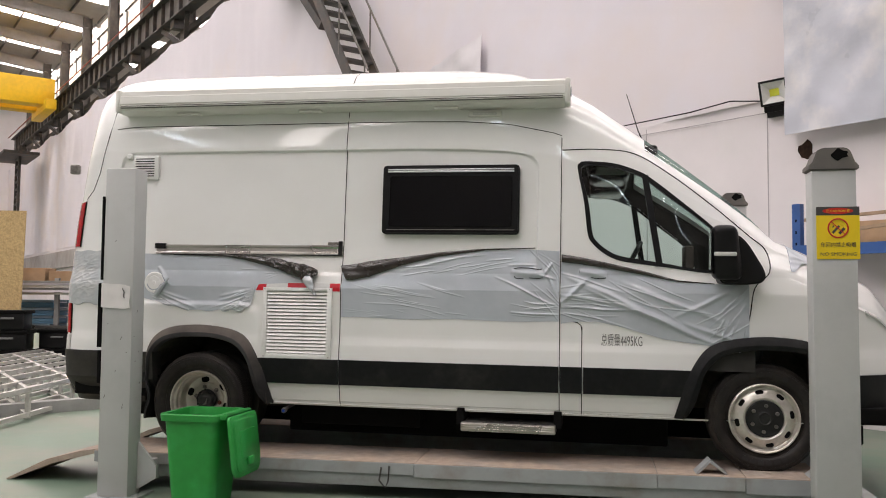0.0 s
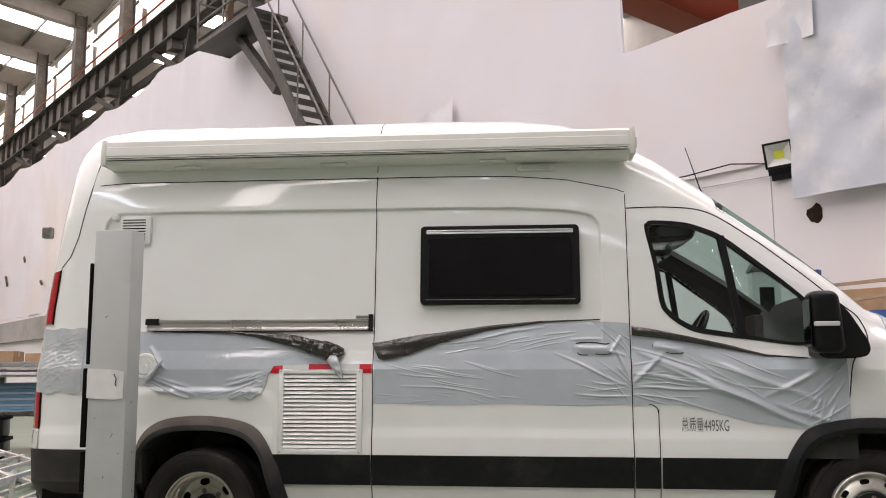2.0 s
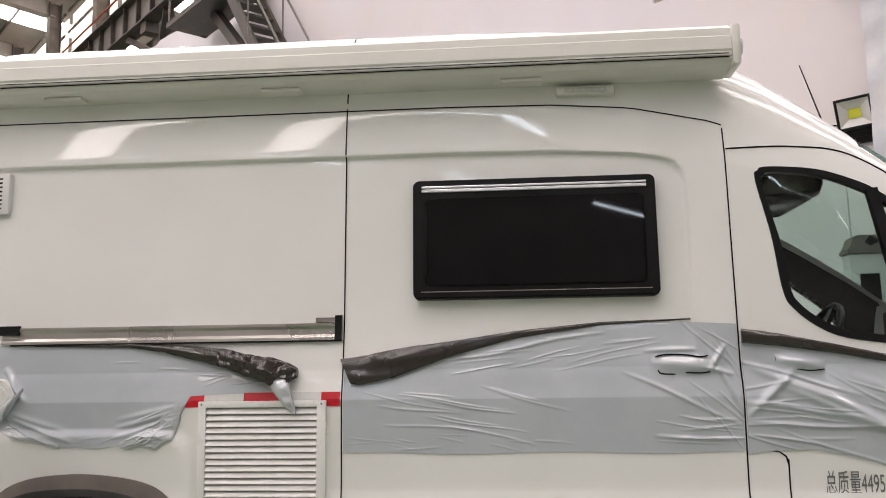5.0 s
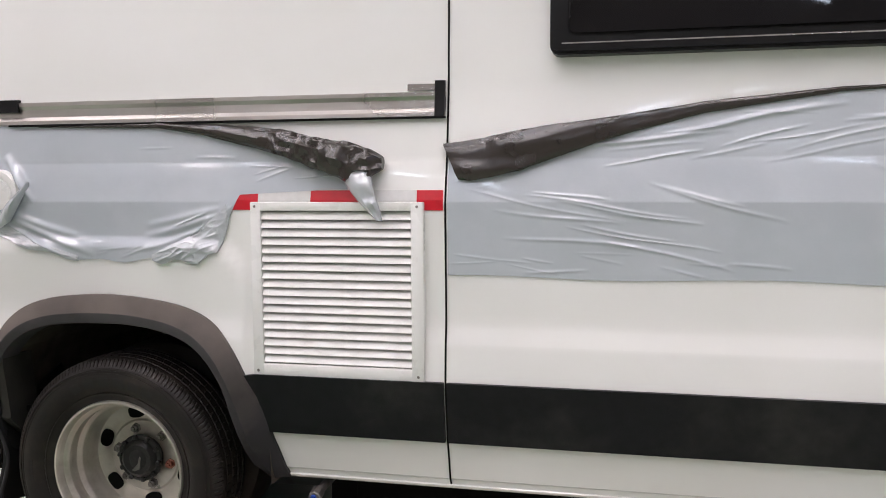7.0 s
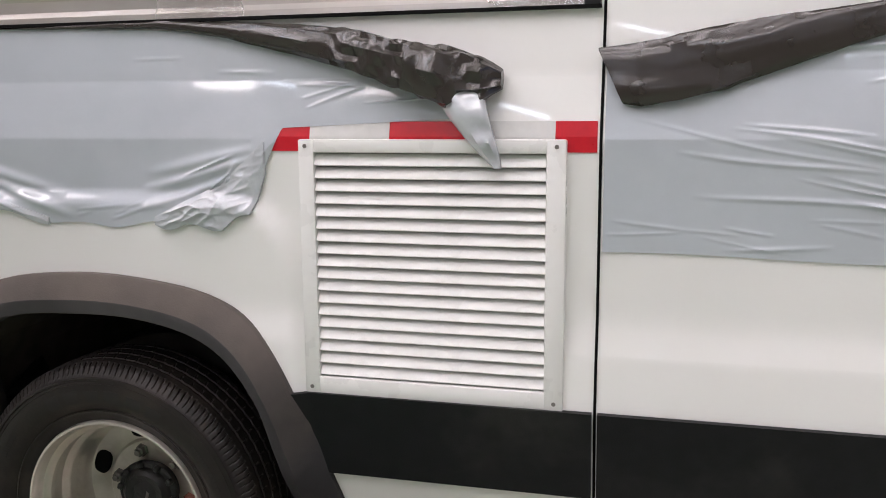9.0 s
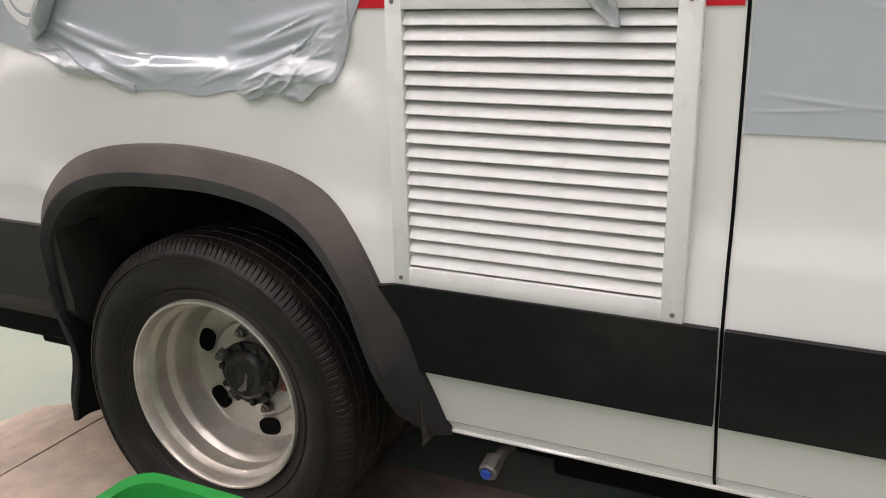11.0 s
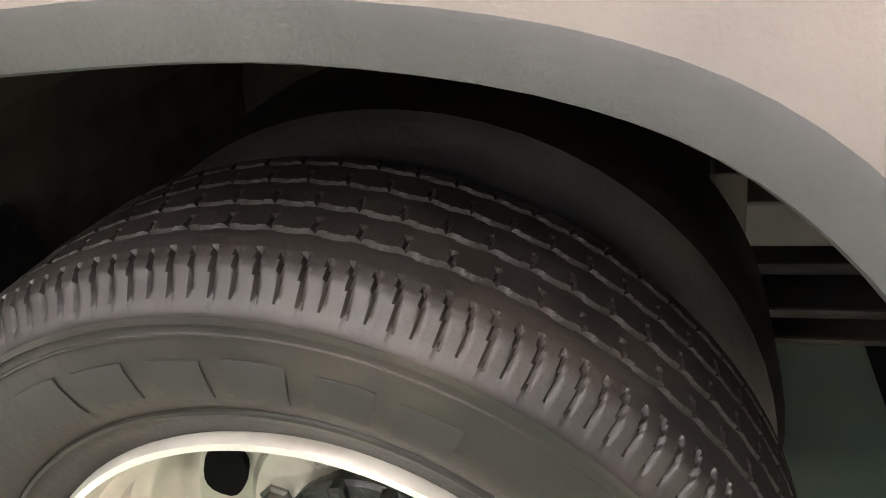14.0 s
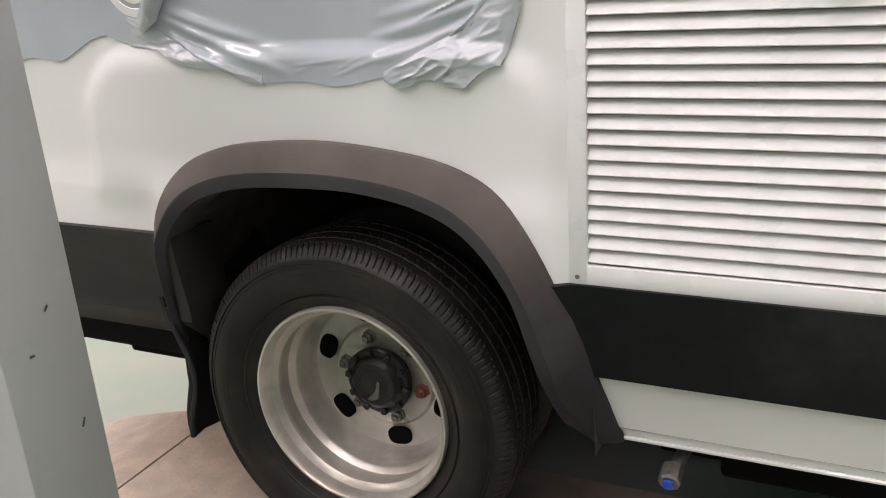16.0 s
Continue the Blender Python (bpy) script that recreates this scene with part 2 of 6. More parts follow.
# ---- mesh helpers ----
def part(name, bm, mat, parent=None, label="", smooth=False, at=None):
    me = bpy.data.meshes.new(name)
    bm.normal_update()
    bm.to_mesh(me)
    bm.free()
    for m in (mat if isinstance(mat, (list, tuple)) else [mat]):
        me.materials.append(m)
    if smooth:
        me.shade_smooth()
        me.set_sharp_from_angle(angle=radians(smooth if smooth > 1 else 35))
    ob = new(name, me)
    if parent:
        ob.parent = parent
    if at is not None:
        ob.matrix_basis = at
    if label:
        ob["label"] = label
    return ob


def thing(name, label, category, at=None, group="", kind=""):
    ob = new(name)
    if at is not None:
        ob.matrix_basis = at
    return tagged(ob, label, category, group, kind)


def box(bm, x0, x1, y0, y1, z0, z1, bevel=0.0, seg=2, m=None):
    r = bmesh.ops.create_cube(bm, size=1.0)
    vs = r["verts"]
    for v in vs:
        v.co = Vector(((x0 + x1) / 2 + v.co.x * (x1 - x0), (y0 + y1) / 2 + v.co.y * (y1 - y0), (z0 + z1) / 2 + v.co.z * (z1 - z0)))
    if bevel:
        es = list({e for v in vs for e in v.link_edges})
        r = bmesh.ops.bevel(bm, geom=es, offset=bevel, segments=seg, affect="EDGES", profile=0.5)
        vs = list({v for f in r["faces"] for v in f.verts} | {v for v in vs if v.is_valid})
    if m is not None:
        for v in vs:
            v.co = m @ v.co
    return bm


def boxed(*a, **k):
    return box(bmesh.new(), *a, **k)


def beam(bm, a, b, w, h, up=(0, 0, 1)):
    """A square bar from a to b."""
    a, b = Vector(a), Vector(b)
    d = (b - a).normalized()
    s = d.cross(Vector(up))
    if s.length < 1e-4:
        s = d.cross(Vector((1, 0, 0)))
    s.normalize()
    u = s.cross(d).normalized()
    vs = []
    for p in (a, b):
        for i, j in ((-1, -1), (1, -1), (1, 1), (-1, 1)):
            vs.append(bm.verts.new(p + s * (i * w / 2) + u * (j * h / 2)))
    for f in ((3, 2, 1, 0), (4, 5, 6, 7), (0, 1, 5, 4), (1, 2, 6, 5), (2, 3, 7, 6), (3, 0, 4, 7)):
        bm.faces.new([vs[i] for i in f])
    return bm


def tube(bm, pts, r, n=10, closed=False):
    pts = [Vector(p) for p in pts]
    rings = []
    c = len(pts)
    for i, p in enumerate(pts):
        if closed:
            d = pts[(i + 1) % c] - pts[i - 1]
        else:
            d = pts[min(i + 1, c - 1)] - pts[max(i - 1, 0)]
        d.normalize()
        s = d.cross(Vector((0.13, 0.21, 0.97)))
        s.normalize()
        u = s.cross(d)
        rr = r[i] if isinstance(r, (list, tuple)) else r
        rings.append([bm.verts.new(p + (s * math.cos(2 * math.pi * k / n) + u * math.sin(2 * math.pi * k / n)) * rr) for k in range(n)])
    for i in range(c if closed else c - 1):
        a, b = rings[i], rings[(i + 1) % c]
        for k in range(n):
            bm.faces.new((a[k], a[(k + 1) % n], b[(k + 1) % n], b[k]))
    if not closed:
        bm.faces.new(rings[0][::-1])
        bm.faces.new(rings[-1])
    return bm


def lathe(bm, prof, n=64, flat=0.0, z_flat=None):
    """Turn (radius, y) pairs about the y axis; y is depth into the van."""
    rings = []
    for r, y in prof:
        ring = []
        for k in range(n):
            a = 2 * math.pi * k / n
            z = r * math.cos(a)
            x = r * math.sin(a)
            if z_flat is not None and z < z_flat:
                z = z_flat
            ring.append(bm.verts.new((x, y, z)))
        rings.append(ring)
    for i in range(len(rings) - 1):
        a, b = rings[i], rings[i + 1]
        for k in range(n):
            bm.faces.new((a[k], b[k], b[(k + 1) % n], a[(k + 1) % n]))
    return rings


def prism(bm, poly, y0, y1):
    """A polygon in x, z made solid from y0 to y1."""
    a = [bm.verts.new((x, y0, z)) for x, z in poly]
    b = [bm.verts.new((x, y1, z)) for x, z in poly]
    n = len(poly)
    bm.faces.new(a)
    bm.faces.new(b[::-1])
    for i in range(n):
        bm.faces.new((a[i], b[i], b[(i + 1) % n], a[(i + 1) % n]))
    bmesh.ops.recalc_face_normals(bm, faces=bm.faces)
    return bm


def inside(x, z, poly):
    hit = False
    n = len(poly)
    for i in range(n):
        (x0, z0), (x1, z1) = poly[i], poly[i - 1]
        if (z0 > z) != (z1 > z) and x < (x1 - x0) * (z - z0) / (z1 - z0) + x0:
            hit = not hit
    return hit


def smooth_closed(poly, n=6):
    """A rounded closed line through the points."""
    out = []
    c = len(poly)
    for i in range(c):
        p0, p1, p2, p3 = (Vector(poly[(i + k) % c]) for k in (-1, 0, 1, 2))
        for k in range(n):
            t = k / n
            out.append(0.5 * ((2 * p1) + (p2 - p0) * t + (2 * p0 - 5 * p1 + 4 * p2 - p3) * t * t + (3 * p1 - p0 - 3 * p2 + p3) * t ** 3))
    return [tuple(p) for p in out]


# ---- the ground and the hall ----
def ground():
    bm = bmesh.new()
    bmesh.ops.create_grid(bm, x_segments=8, y_segments=8, size=120)
    tagged(part("floor", bm, FLOOR), "pale green painted concrete workshop floor with dusty patches", "floor", kind="structure")


ground()


def wall_skin(name, a0, a1, z0, z1, b, wave, mat, label, na=80, nz=14, thick=0.12, sag=0.0):
    """A hanging or plastered sheet along the hall wall, with thickness."""
    bm = bmesh.new()
    rows = []
    for side in (0, 1):
        g = []
        for i in range(na + 1):
            a = a0 + (a1 - a0) * i / na
            col = []
            for j in range(nz + 1):
                z = z0 + (z1 - sag * abs(math.sin(math.pi * (a - 2.5) / 5.0)) ** 0.8 - z0) * j / nz
                w = wave * (noise.noise((a * 0.7, z * 0.25, b)) + 0.35 * noise.noise((a * 2.6, z * 0.6, 3.3)))
                col.append(bm.verts.new(hall(a, b + w - side * thick, z)))
            g.append(col)
        rows.append(g)
    f, k = rows
    for i in range(na):
        for j in range(nz):
            bm.faces.new((f[i][j], f[i + 1][j], f[i + 1][j + 1], f[i][j + 1]))
            bm.faces.new((k[i][j + 1], k[i + 1][j + 1], k[i + 1][j], k[i][j]))
        for j, o in ((0, 0), (nz, 1)):
            q = (f[i][j], k[i][j], k[i + 1][j], f[i + 1][j])
            bm.faces.new(q if o == 0 else q[::-1])
    for i in (0, na):
        for j in range(nz):
            q = (f[i][j], f[i][j + 1], k[i][j + 1], k[i][j])
            bm.faces.new(q if i == 0 else q[::-1])
    bmesh.ops.recalc_face_normals(bm, faces=bm.faces)
    return tagged(part(name, bm, mat, smooth=60), label, "wall", kind="structure")


wall_skin("wall_north", -14, 56, -0.05, 3.56, 0.0, 0.0, WALL, "white plastered lower hall wall with dents and stains", 40, 4, 0.3)
wall_skin("wall_north_sheet", 2.14, 56, 3.55, 9.60, 0.02, 0.10, SHEET, "tall white fabric sheet hung along the hall wall", 400, 18, 0.05, 0.22)
wall_skin("wall_north_sheet_low", -14, 2.16, 3.55, 5.38, 0.02, 0.06, SHEET, "low white fabric sheet hung along the hall wall", 80, 8)

# ---- the camper van ----
VAN = pose(1.008, 5.58, 0.235, 0, 0.55, 0)
van = thing("camper_van", "white high-roof camper van with half-peeled grey protective film", "van", VAN)
PROFILE = [(0.285, 0.065), (0.30, 0.052), (0.315, 0.050), (0.322, 0.040), (0.38, 0.026), (0.434, 0.010), (0.60, -0.014), (0.694, -0.0095), (0.704, -0.0085), (0.745, -0.001), (0.756, 0.0005), (0.78, 0.0015), (1.08, -0.004), (1.14, 0.010), (1.19, 0.022),
           (1.36, 0.030), (1.45, 0.034), (2.0, 0.062), (2.06, 0.066), (2.20, 0.088), (2.24, 0.096), (2.32, 0.112), (2.42, 0.14), (2.52, 0.19), (2.60, 0.27), (2.65, 0.38), (2.685, 0.58), (2.70, 0.80), (2.705, 1.0)]
PZ, PY = [p[0] for p in PROFILE], [p[1] for p in PROFILE]
ROOFLINE = [(-4.80, 2.60), (-4.6, 2.67), (-4.3, 2.70), (-2.30, 2.70), (-1.90, 2.69), (-1.60, 2.655), (-1.30, 2.56), (-1.06, 2.42), (-0.855, 2.27), (-0.656, 2.12), (-0.458, 1.97), (-0.226, 1.78), (-0.035, 1.605), (0.097, 1.46), (0.43, 1.30), (0.70, 1.17), (0.88, 1.0), (0.98, 0.78)]


def roofline(x):
    return float(np.interp(x, [p[0] for p in ROOFLINE], [p[1] for p in ROOFLINE]))


def rounded_rect(x, z, x0, x1, z0, z1, r):
    """Distance inside a rounded rectangle, negative outside."""
    dx, dz = abs(x - (x0 + x1) / 2) - ((x1 - x0) / 2 - r), abs(z - (z0 + z1) / 2) - ((z1 - z0) / 2 - r)
    return r - (math.hypot(max(dx, 0), max(dz, 0)) + min(max(dx, dz), 0))


def step(t):
    t = min(1, max(0, t))
    return t * t * (3 - 2 * t)


def skin(x, z, off=0.0):
    """A point of the van's side, from its length and its height on the full-height body; off stands out from it."""
    y = float(np.interp(z, PZ, PY))
    y += 0.018 * step(rounded_rect(x, z, -4.42, -1.40, 1.0, 2.035, 0.10) / 0.014) * step((z - 1.15) / 0.25)
    y -= 0.019 * step(rounded_rect(x, z, -4.27, -3.25, -0.6, 0.985, 0.17) / 0.035) * (1 - step((-4.075 - x) / 0.04) * (1 - step((z - 0.64) / 0.12)))
    h = roofline(x)
    zb = min(1.2, h - 0.25)
    zz = z if z <= zb else zb + (z - zb) * (h - zb) / (2.705 - zb)
    if x < -4.2:
        lean = 0.11 * step((z - 1.0) / 1.7)
        k = (-4.2 - x) / 0.6
        e = max(0, (-4.55 - x) / 0.25)
        x2 = x + lean * k
        y += 0.14 * (1 - math.sqrt(max(0, 1 - min(1, e) ** 2)))
    else:
        x2 = x
    if x > 0.25:
        y += 0.55 * ((x - 0.25) / 0.75) ** 2.4
    if x > -0.9 and z > 1.3:
        y += 0.05 * step((x + 0.9) / 0.9) * step((z - 1.3) / 0.8)
    return Vector((x2, min(y, 1.0) - off, zz))


def on(x, z, off=0.0):
    """A point of the van's side by its true height."""
    h = roofline(x)
    zb = min(1.2, h - 0.25)
    return skin(x, z if z <= zb else zb + (z - zb) * (2.705 - zb) / (h - zb), off)


CAB_WINDOW = [(-1.143, 1.875), (-1.132, 1.912), (-1.095, 1.926), (-0.92, 1.912), (-0.78, 1.866), (-0.70, 1.823), (-0.55, 1.706), (-0.31, 1.510), (-0.24, 1.42), (-0.22, 1.30), (-0.30, 1.218), (-0.60, 1.254), (-0.756, 1.275), (-0.888, 1.298), (-0.97, 1.337), (-1.04, 1.396), (-1.073, 1.460), (-1.098, 1.66)]
WX, FX = -3.73, 0.0
WZ, WR = 0.312, 0.345


FLARE_OUT = [(-4.120, 0.290), (-4.118, 0.470), (-4.095, 0.622), (-4.033, 0.736), (-3.922, 0.795), (-3.750, 0.815), (-3.600, 0.808), (-3.463, 0.783), (-3.369, 0.732), (-3.301, 0.637), (-3.252, 0.525), (-3.218, 0.402), (-3.188, 0.292)]
FLARE_IN = [(-4.085, 0.290), (-4.082, 0.470), (-4.058, 0.605), (-3.990, 0.685), (-3.885, 0.722), (-3.745, 0.731), (-3.620, 0.728), (-3.501, 0.705), (-3.423, 0.662), (-3.361, 0.582), (-3.330, 0.470), (-3.300, 0.370), (-3.255, 0.292)]


def spaced(points, n):
    """n + 1 places along a smooth open line through the points."""
    out = []
    c = len(points) - 1
    for k in range(n + 1):
        s = k / n * c
        i = min(int(s), c - 1)
        t = s - i
        p = [Vector(points[max(0, min(c, i + d))]) for d in (-1, 0, 1, 2)]
        out.append(0.5 * ((2 * p[1]) + (p[2] - p[0]) * t + (2 * p[0] - 5 * p[1] + 4 * p[2] - p[3]) * t * t + (3 * p[1] - p[0] - 3 * p[2] + p[3]) * t ** 3))
    return out


def front_line(points):
    """The front arch is the rear one turned about, a little wider."""
    return [(-0.02 + (-x - 3.68) * 1.06 * (1 if -x - 3.68 > 0 else 1.0), z + 0.006) for x, z in points]


ARCHES = [(FLARE_OUT, FLARE_IN), (front_line(FLARE_OUT), front_line(FLARE_IN))]
HOLES = [[tuple((Vector(a) * 0.45 + Vector(b) * 0.55)) for a, b in zip(o, i)] for o, i in ARCHES]
GRILLE = (-3.262, -2.774, 0.600, 1.080)


def body_shell():
    bm = bmesh.new()
    panes = {}
    xs = sorted(set([round(v, 4) for v in list(np.arange(-4.80, 0.981, 0.02)) + list(np.arange(-1.432, -1.39, 0.004)) + list(np.arange(-4.425, -4.39, 0.005))]))
    zs = sorted(set([round(v, 4) for v in list(np.arange(0.285, 2.30, 0.02)) + PZ + [2.36, 2.47, 2.56, 2.63, 2.67, 2.695] + list(np.arange(2.012, 2.042, 0.004))]))
    for side in (1, -1):
        grid = []
        for x in xs:
            col = []
            for z in zs:
                p = skin(x, z)
                if side < 0:
                    p.y = 2.0 - p.y
                col.append(bm.verts.new(p))
            grid.append(col)
        for i in range(len(xs) - 1):
            for j in range(len(zs) - 1):
                x, z = (xs[i] + xs[i + 1]) / 2, (zs[j] + zs[j + 1]) / 2
                c = skin(x, z)
                if any(inside(c.x, c.z, h) for h in HOLES) or (x < -4.10 and z < 0.59):
                    continue
                if side > 0 and GRILLE[0] + 0.02 < c.x < GRILLE[1] - 0.02 and GRILLE[2] + 0.02 < c.z < GRILLE[3] - 0.02:
                    continue
                pane = "side" if inside(c.x, c.z, CAB_WINDOW) else "front" if (-0.72 < x < 0.0 and z > 2.45) else ""
                if pane:
                    panes.setdefault((pane, side if pane == "side" else 0), []).append([Vector(v.co) for v in (grid[i][j], grid[i + 1][j], grid[i + 1][j + 1], grid[i][j + 1])][::side])
                    continue
                q = (grid[i][j], grid[i + 1][j], grid[i + 1][j + 1], grid[i][j + 1])
                bm.faces.new(q if side > 0 else q[::-1])
    # the tail and the nose
    for x, flip in ((xs[0], False), (xs[-1], True)):
        a = [bm.verts.new(skin(x, z)) for z in zs]
        b = [bm.verts.new(Vector((v.co.x, 2.0 - v.co.y, v.co.z))) for v in a]
        for j in range(len(zs) - 1):
            if a[j].co.y < 0.999 or a[j + 1].co.y < 0.999:
                q = (a[j], a[j + 1], b[j + 1], b[j])
                bm.faces.new(q[::-1] if flip else q)
    bmesh.ops.remove_doubles(bm, verts=bm.verts, dist=0.0008)
    loose = [v for v in bm.verts if not v.link_faces]
    bmesh.ops.delete(bm, geom=loose, context="VERTS")
    part("body", bm, PAINT, van, "glossy off-white body panels", smooth=40)
    for (pane, side), quads in panes.items():
        bm = bmesh.new()
        for q in quads:
            bm.faces.new([bm.verts.new(v) for v in q])
        bmesh.ops.remove_doubles(bm, verts=bm.verts, dist=0.0008)
        ob = part("windscreen" if pane == "front" else "door_window", bm, GLASS if pane == "side" else SCREEN_GLASS, van, "clear tinted glass", smooth=60)
        ob.visible_shadow = False


body_shell()


def patch(x0, x1, lo, hi, off, nx, nz, ripple=None, edge=0.0):
    """A sheet laid on the van's side between two height curves, closed with a back."""
    bm = bmesh.new()
    lo_f = lo if callable(lo) else (lambda x: lo)
    hi_f = hi if callable(hi) else (lambda x: hi)
    fr, bk = [], []
    for i in range(nx + 1):
        x = x0 + (x1 - x0) * i / nx
        a, b = [], []
        for j in range(nz + 1):
            v = j / nz
            z = lo_f(x) + (hi_f(x) - lo_f(x)) * v
            extra = ripple(x, z, i / nx, v) if ripple else 0.0
            a.append(bm.verts.new(skin(x, z, off + extra)))
            b.append(bm.verts.new(skin(x, z, 0.0005 if not edge else -edge)))
        fr.append(a)
        bk.append(b)
    for i in range(nx):
        for j in range(nz):
            bm.faces.new((fr[i][j], fr[i + 1][j], fr[i + 1][j + 1], fr[i][j + 1]))
        bm.faces.new((fr[i][0], bk[i][0], bk[i + 1][0], fr[i + 1][0]))
        bm.faces.new((fr[i][nz], fr[i + 1][nz], bk[i + 1][nz], bk[i][nz]))
    for j in range(nz):
        bm.faces.new((fr[0][j], fr[0][j + 1], bk[0][j + 1], bk[0][j]))
        bm.faces.new((fr[nx][j], bk[nx][j], bk[nx][j + 1], fr[nx][j + 1]))
    return bm


SEAM_X, PILLAR_X = -2.718, -1.256
# black lower cladding, in the lengths between the door joints
for x0, x1, l in ((-4.78, -4.05, ""), (-3.30, SEAM_X - 0.005, ""), (SEAM_X + 0.005, PILLAR_X - 0.005, ""), (PILLAR_X + 0.005, -1.115, ""), (-1.105, -0.42, "")):
    rear = x1 < -4
    tuck = (lambda x, z, u, v: -0.11 * max(0, 0.48 - v) / 0.48 + 0.006 * math.exp(-((v - 0.48) / 0.03) ** 2)) if rear else None
    part("cladding", patch(x0, x1, 0.25 if rear else 0.434, 0.618 if rear else 0.602, 0.014, 40, 24 if rear else 6, tuck, 0.11 if rear else 0.0), BUMPER if rear else CLAD, van, "matt black plastic side cladding", smooth=35)

# panel joints
def joint(x0, x1, z0, z1, w=0.005):
    if x0 == x1:
        return patch(x0 - w / 2, x0 + w / 2, z0, z1, 0.0022, 1, 60)
    return patch(x0, x1, z0 - w / 2, z0 + w / 2, 0.0022, 60, 1)


for a in ((SEAM_X, SEAM_X, 0.29, 2.235), (SEAM_X, SEAM_X, 2.26, 2.68), (PILLAR_X, PILLAR_X, 0.29, 2.21), (-4.50, PILLAR_X, 2.225, 2.225), (-1.115, -1.115, 0.29, 0.86), (PILLAR_X, -0.1, 0.30, 0.30)):
    part("panel_joint", joint(*a), SEAM, van)

# floor pan, arch liners and the inside of the shell
def underbody():
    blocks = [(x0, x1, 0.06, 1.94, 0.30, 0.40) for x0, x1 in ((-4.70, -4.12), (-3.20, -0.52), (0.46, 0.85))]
    # centre blocks hang extra low to stop light coming through from the far side
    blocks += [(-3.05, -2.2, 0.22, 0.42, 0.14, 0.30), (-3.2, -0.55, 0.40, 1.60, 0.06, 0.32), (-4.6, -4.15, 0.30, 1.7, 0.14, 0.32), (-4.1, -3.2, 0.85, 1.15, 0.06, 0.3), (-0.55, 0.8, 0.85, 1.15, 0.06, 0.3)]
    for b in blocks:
        part("underbody_block", boxed(*b, 0.012), GAP, van, "dark underbody and frame rails, deepened to block far-side light")
    for x0, x1 in ((-4.10, -3.24), (-0.47, 0.42)):
        bm = bmesh.new()
        n = 18
        ring = []
        for y in (0.0, 0.80):
            ring.append([bm.verts.new(((x0 + x1) / 2 - (x1 - x0) / 2 * math.cos(math.pi * k / n) * 1.03, y, 0.28 + 0.50 * math.sin(math.pi * k / n) ** 0.5)) for k in range(n + 1)])
        for k in range(n):
            bm.faces.new((ring[0][k], ring[0][k + 1], ring[1][k + 1], ring[1][k]))
        bm.faces.new(ring[1])
        part("arch_liner", bm, LINER, van, "black plastic wheel arch liner")


underbody()


def flare(outer, inner):
    """Wheel arch trim: a band from the outer line to the opening, with a step in it."""
    bm = bmesh.new()
    n = 60
    o, q = spaced(outer, n), spaced(inner, n)
    rows = []
    for k, off in ((0.0, 0.0), (0.0, 0.014), (0.06, 0.019), (0.60, 0.036), (0.66, 0.035), (0.96, 0.020), (1.0, 0.010), (1.0, -0.06)):
        rows.append([bm.verts.new(skin(*(a * (1 - k) + b * k), off) + Vector((0, 0, min(0, (a * (1 - k) + b * k).y - 0.286)))) for a, b in zip(o, q)])
    for i in range(len(rows) - 1):
        for k in range(n):
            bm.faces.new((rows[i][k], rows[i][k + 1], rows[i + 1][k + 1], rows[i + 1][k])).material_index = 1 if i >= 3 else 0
    bmesh.ops.recalc_face_normals(bm, faces=bm.faces)
    return bm


part("wheel_arch_flare", flare(*ARCHES[0]), [FLARE, FLARE_LIP], van, "dusty dark grey plastic wheel arch trim, darker towards the bottom", smooth=25)
part("wheel_arch_flare", flare(*ARCHES[1]), [CLAD, CLAD], van, "black plastic wheel arch trim", smooth=25)

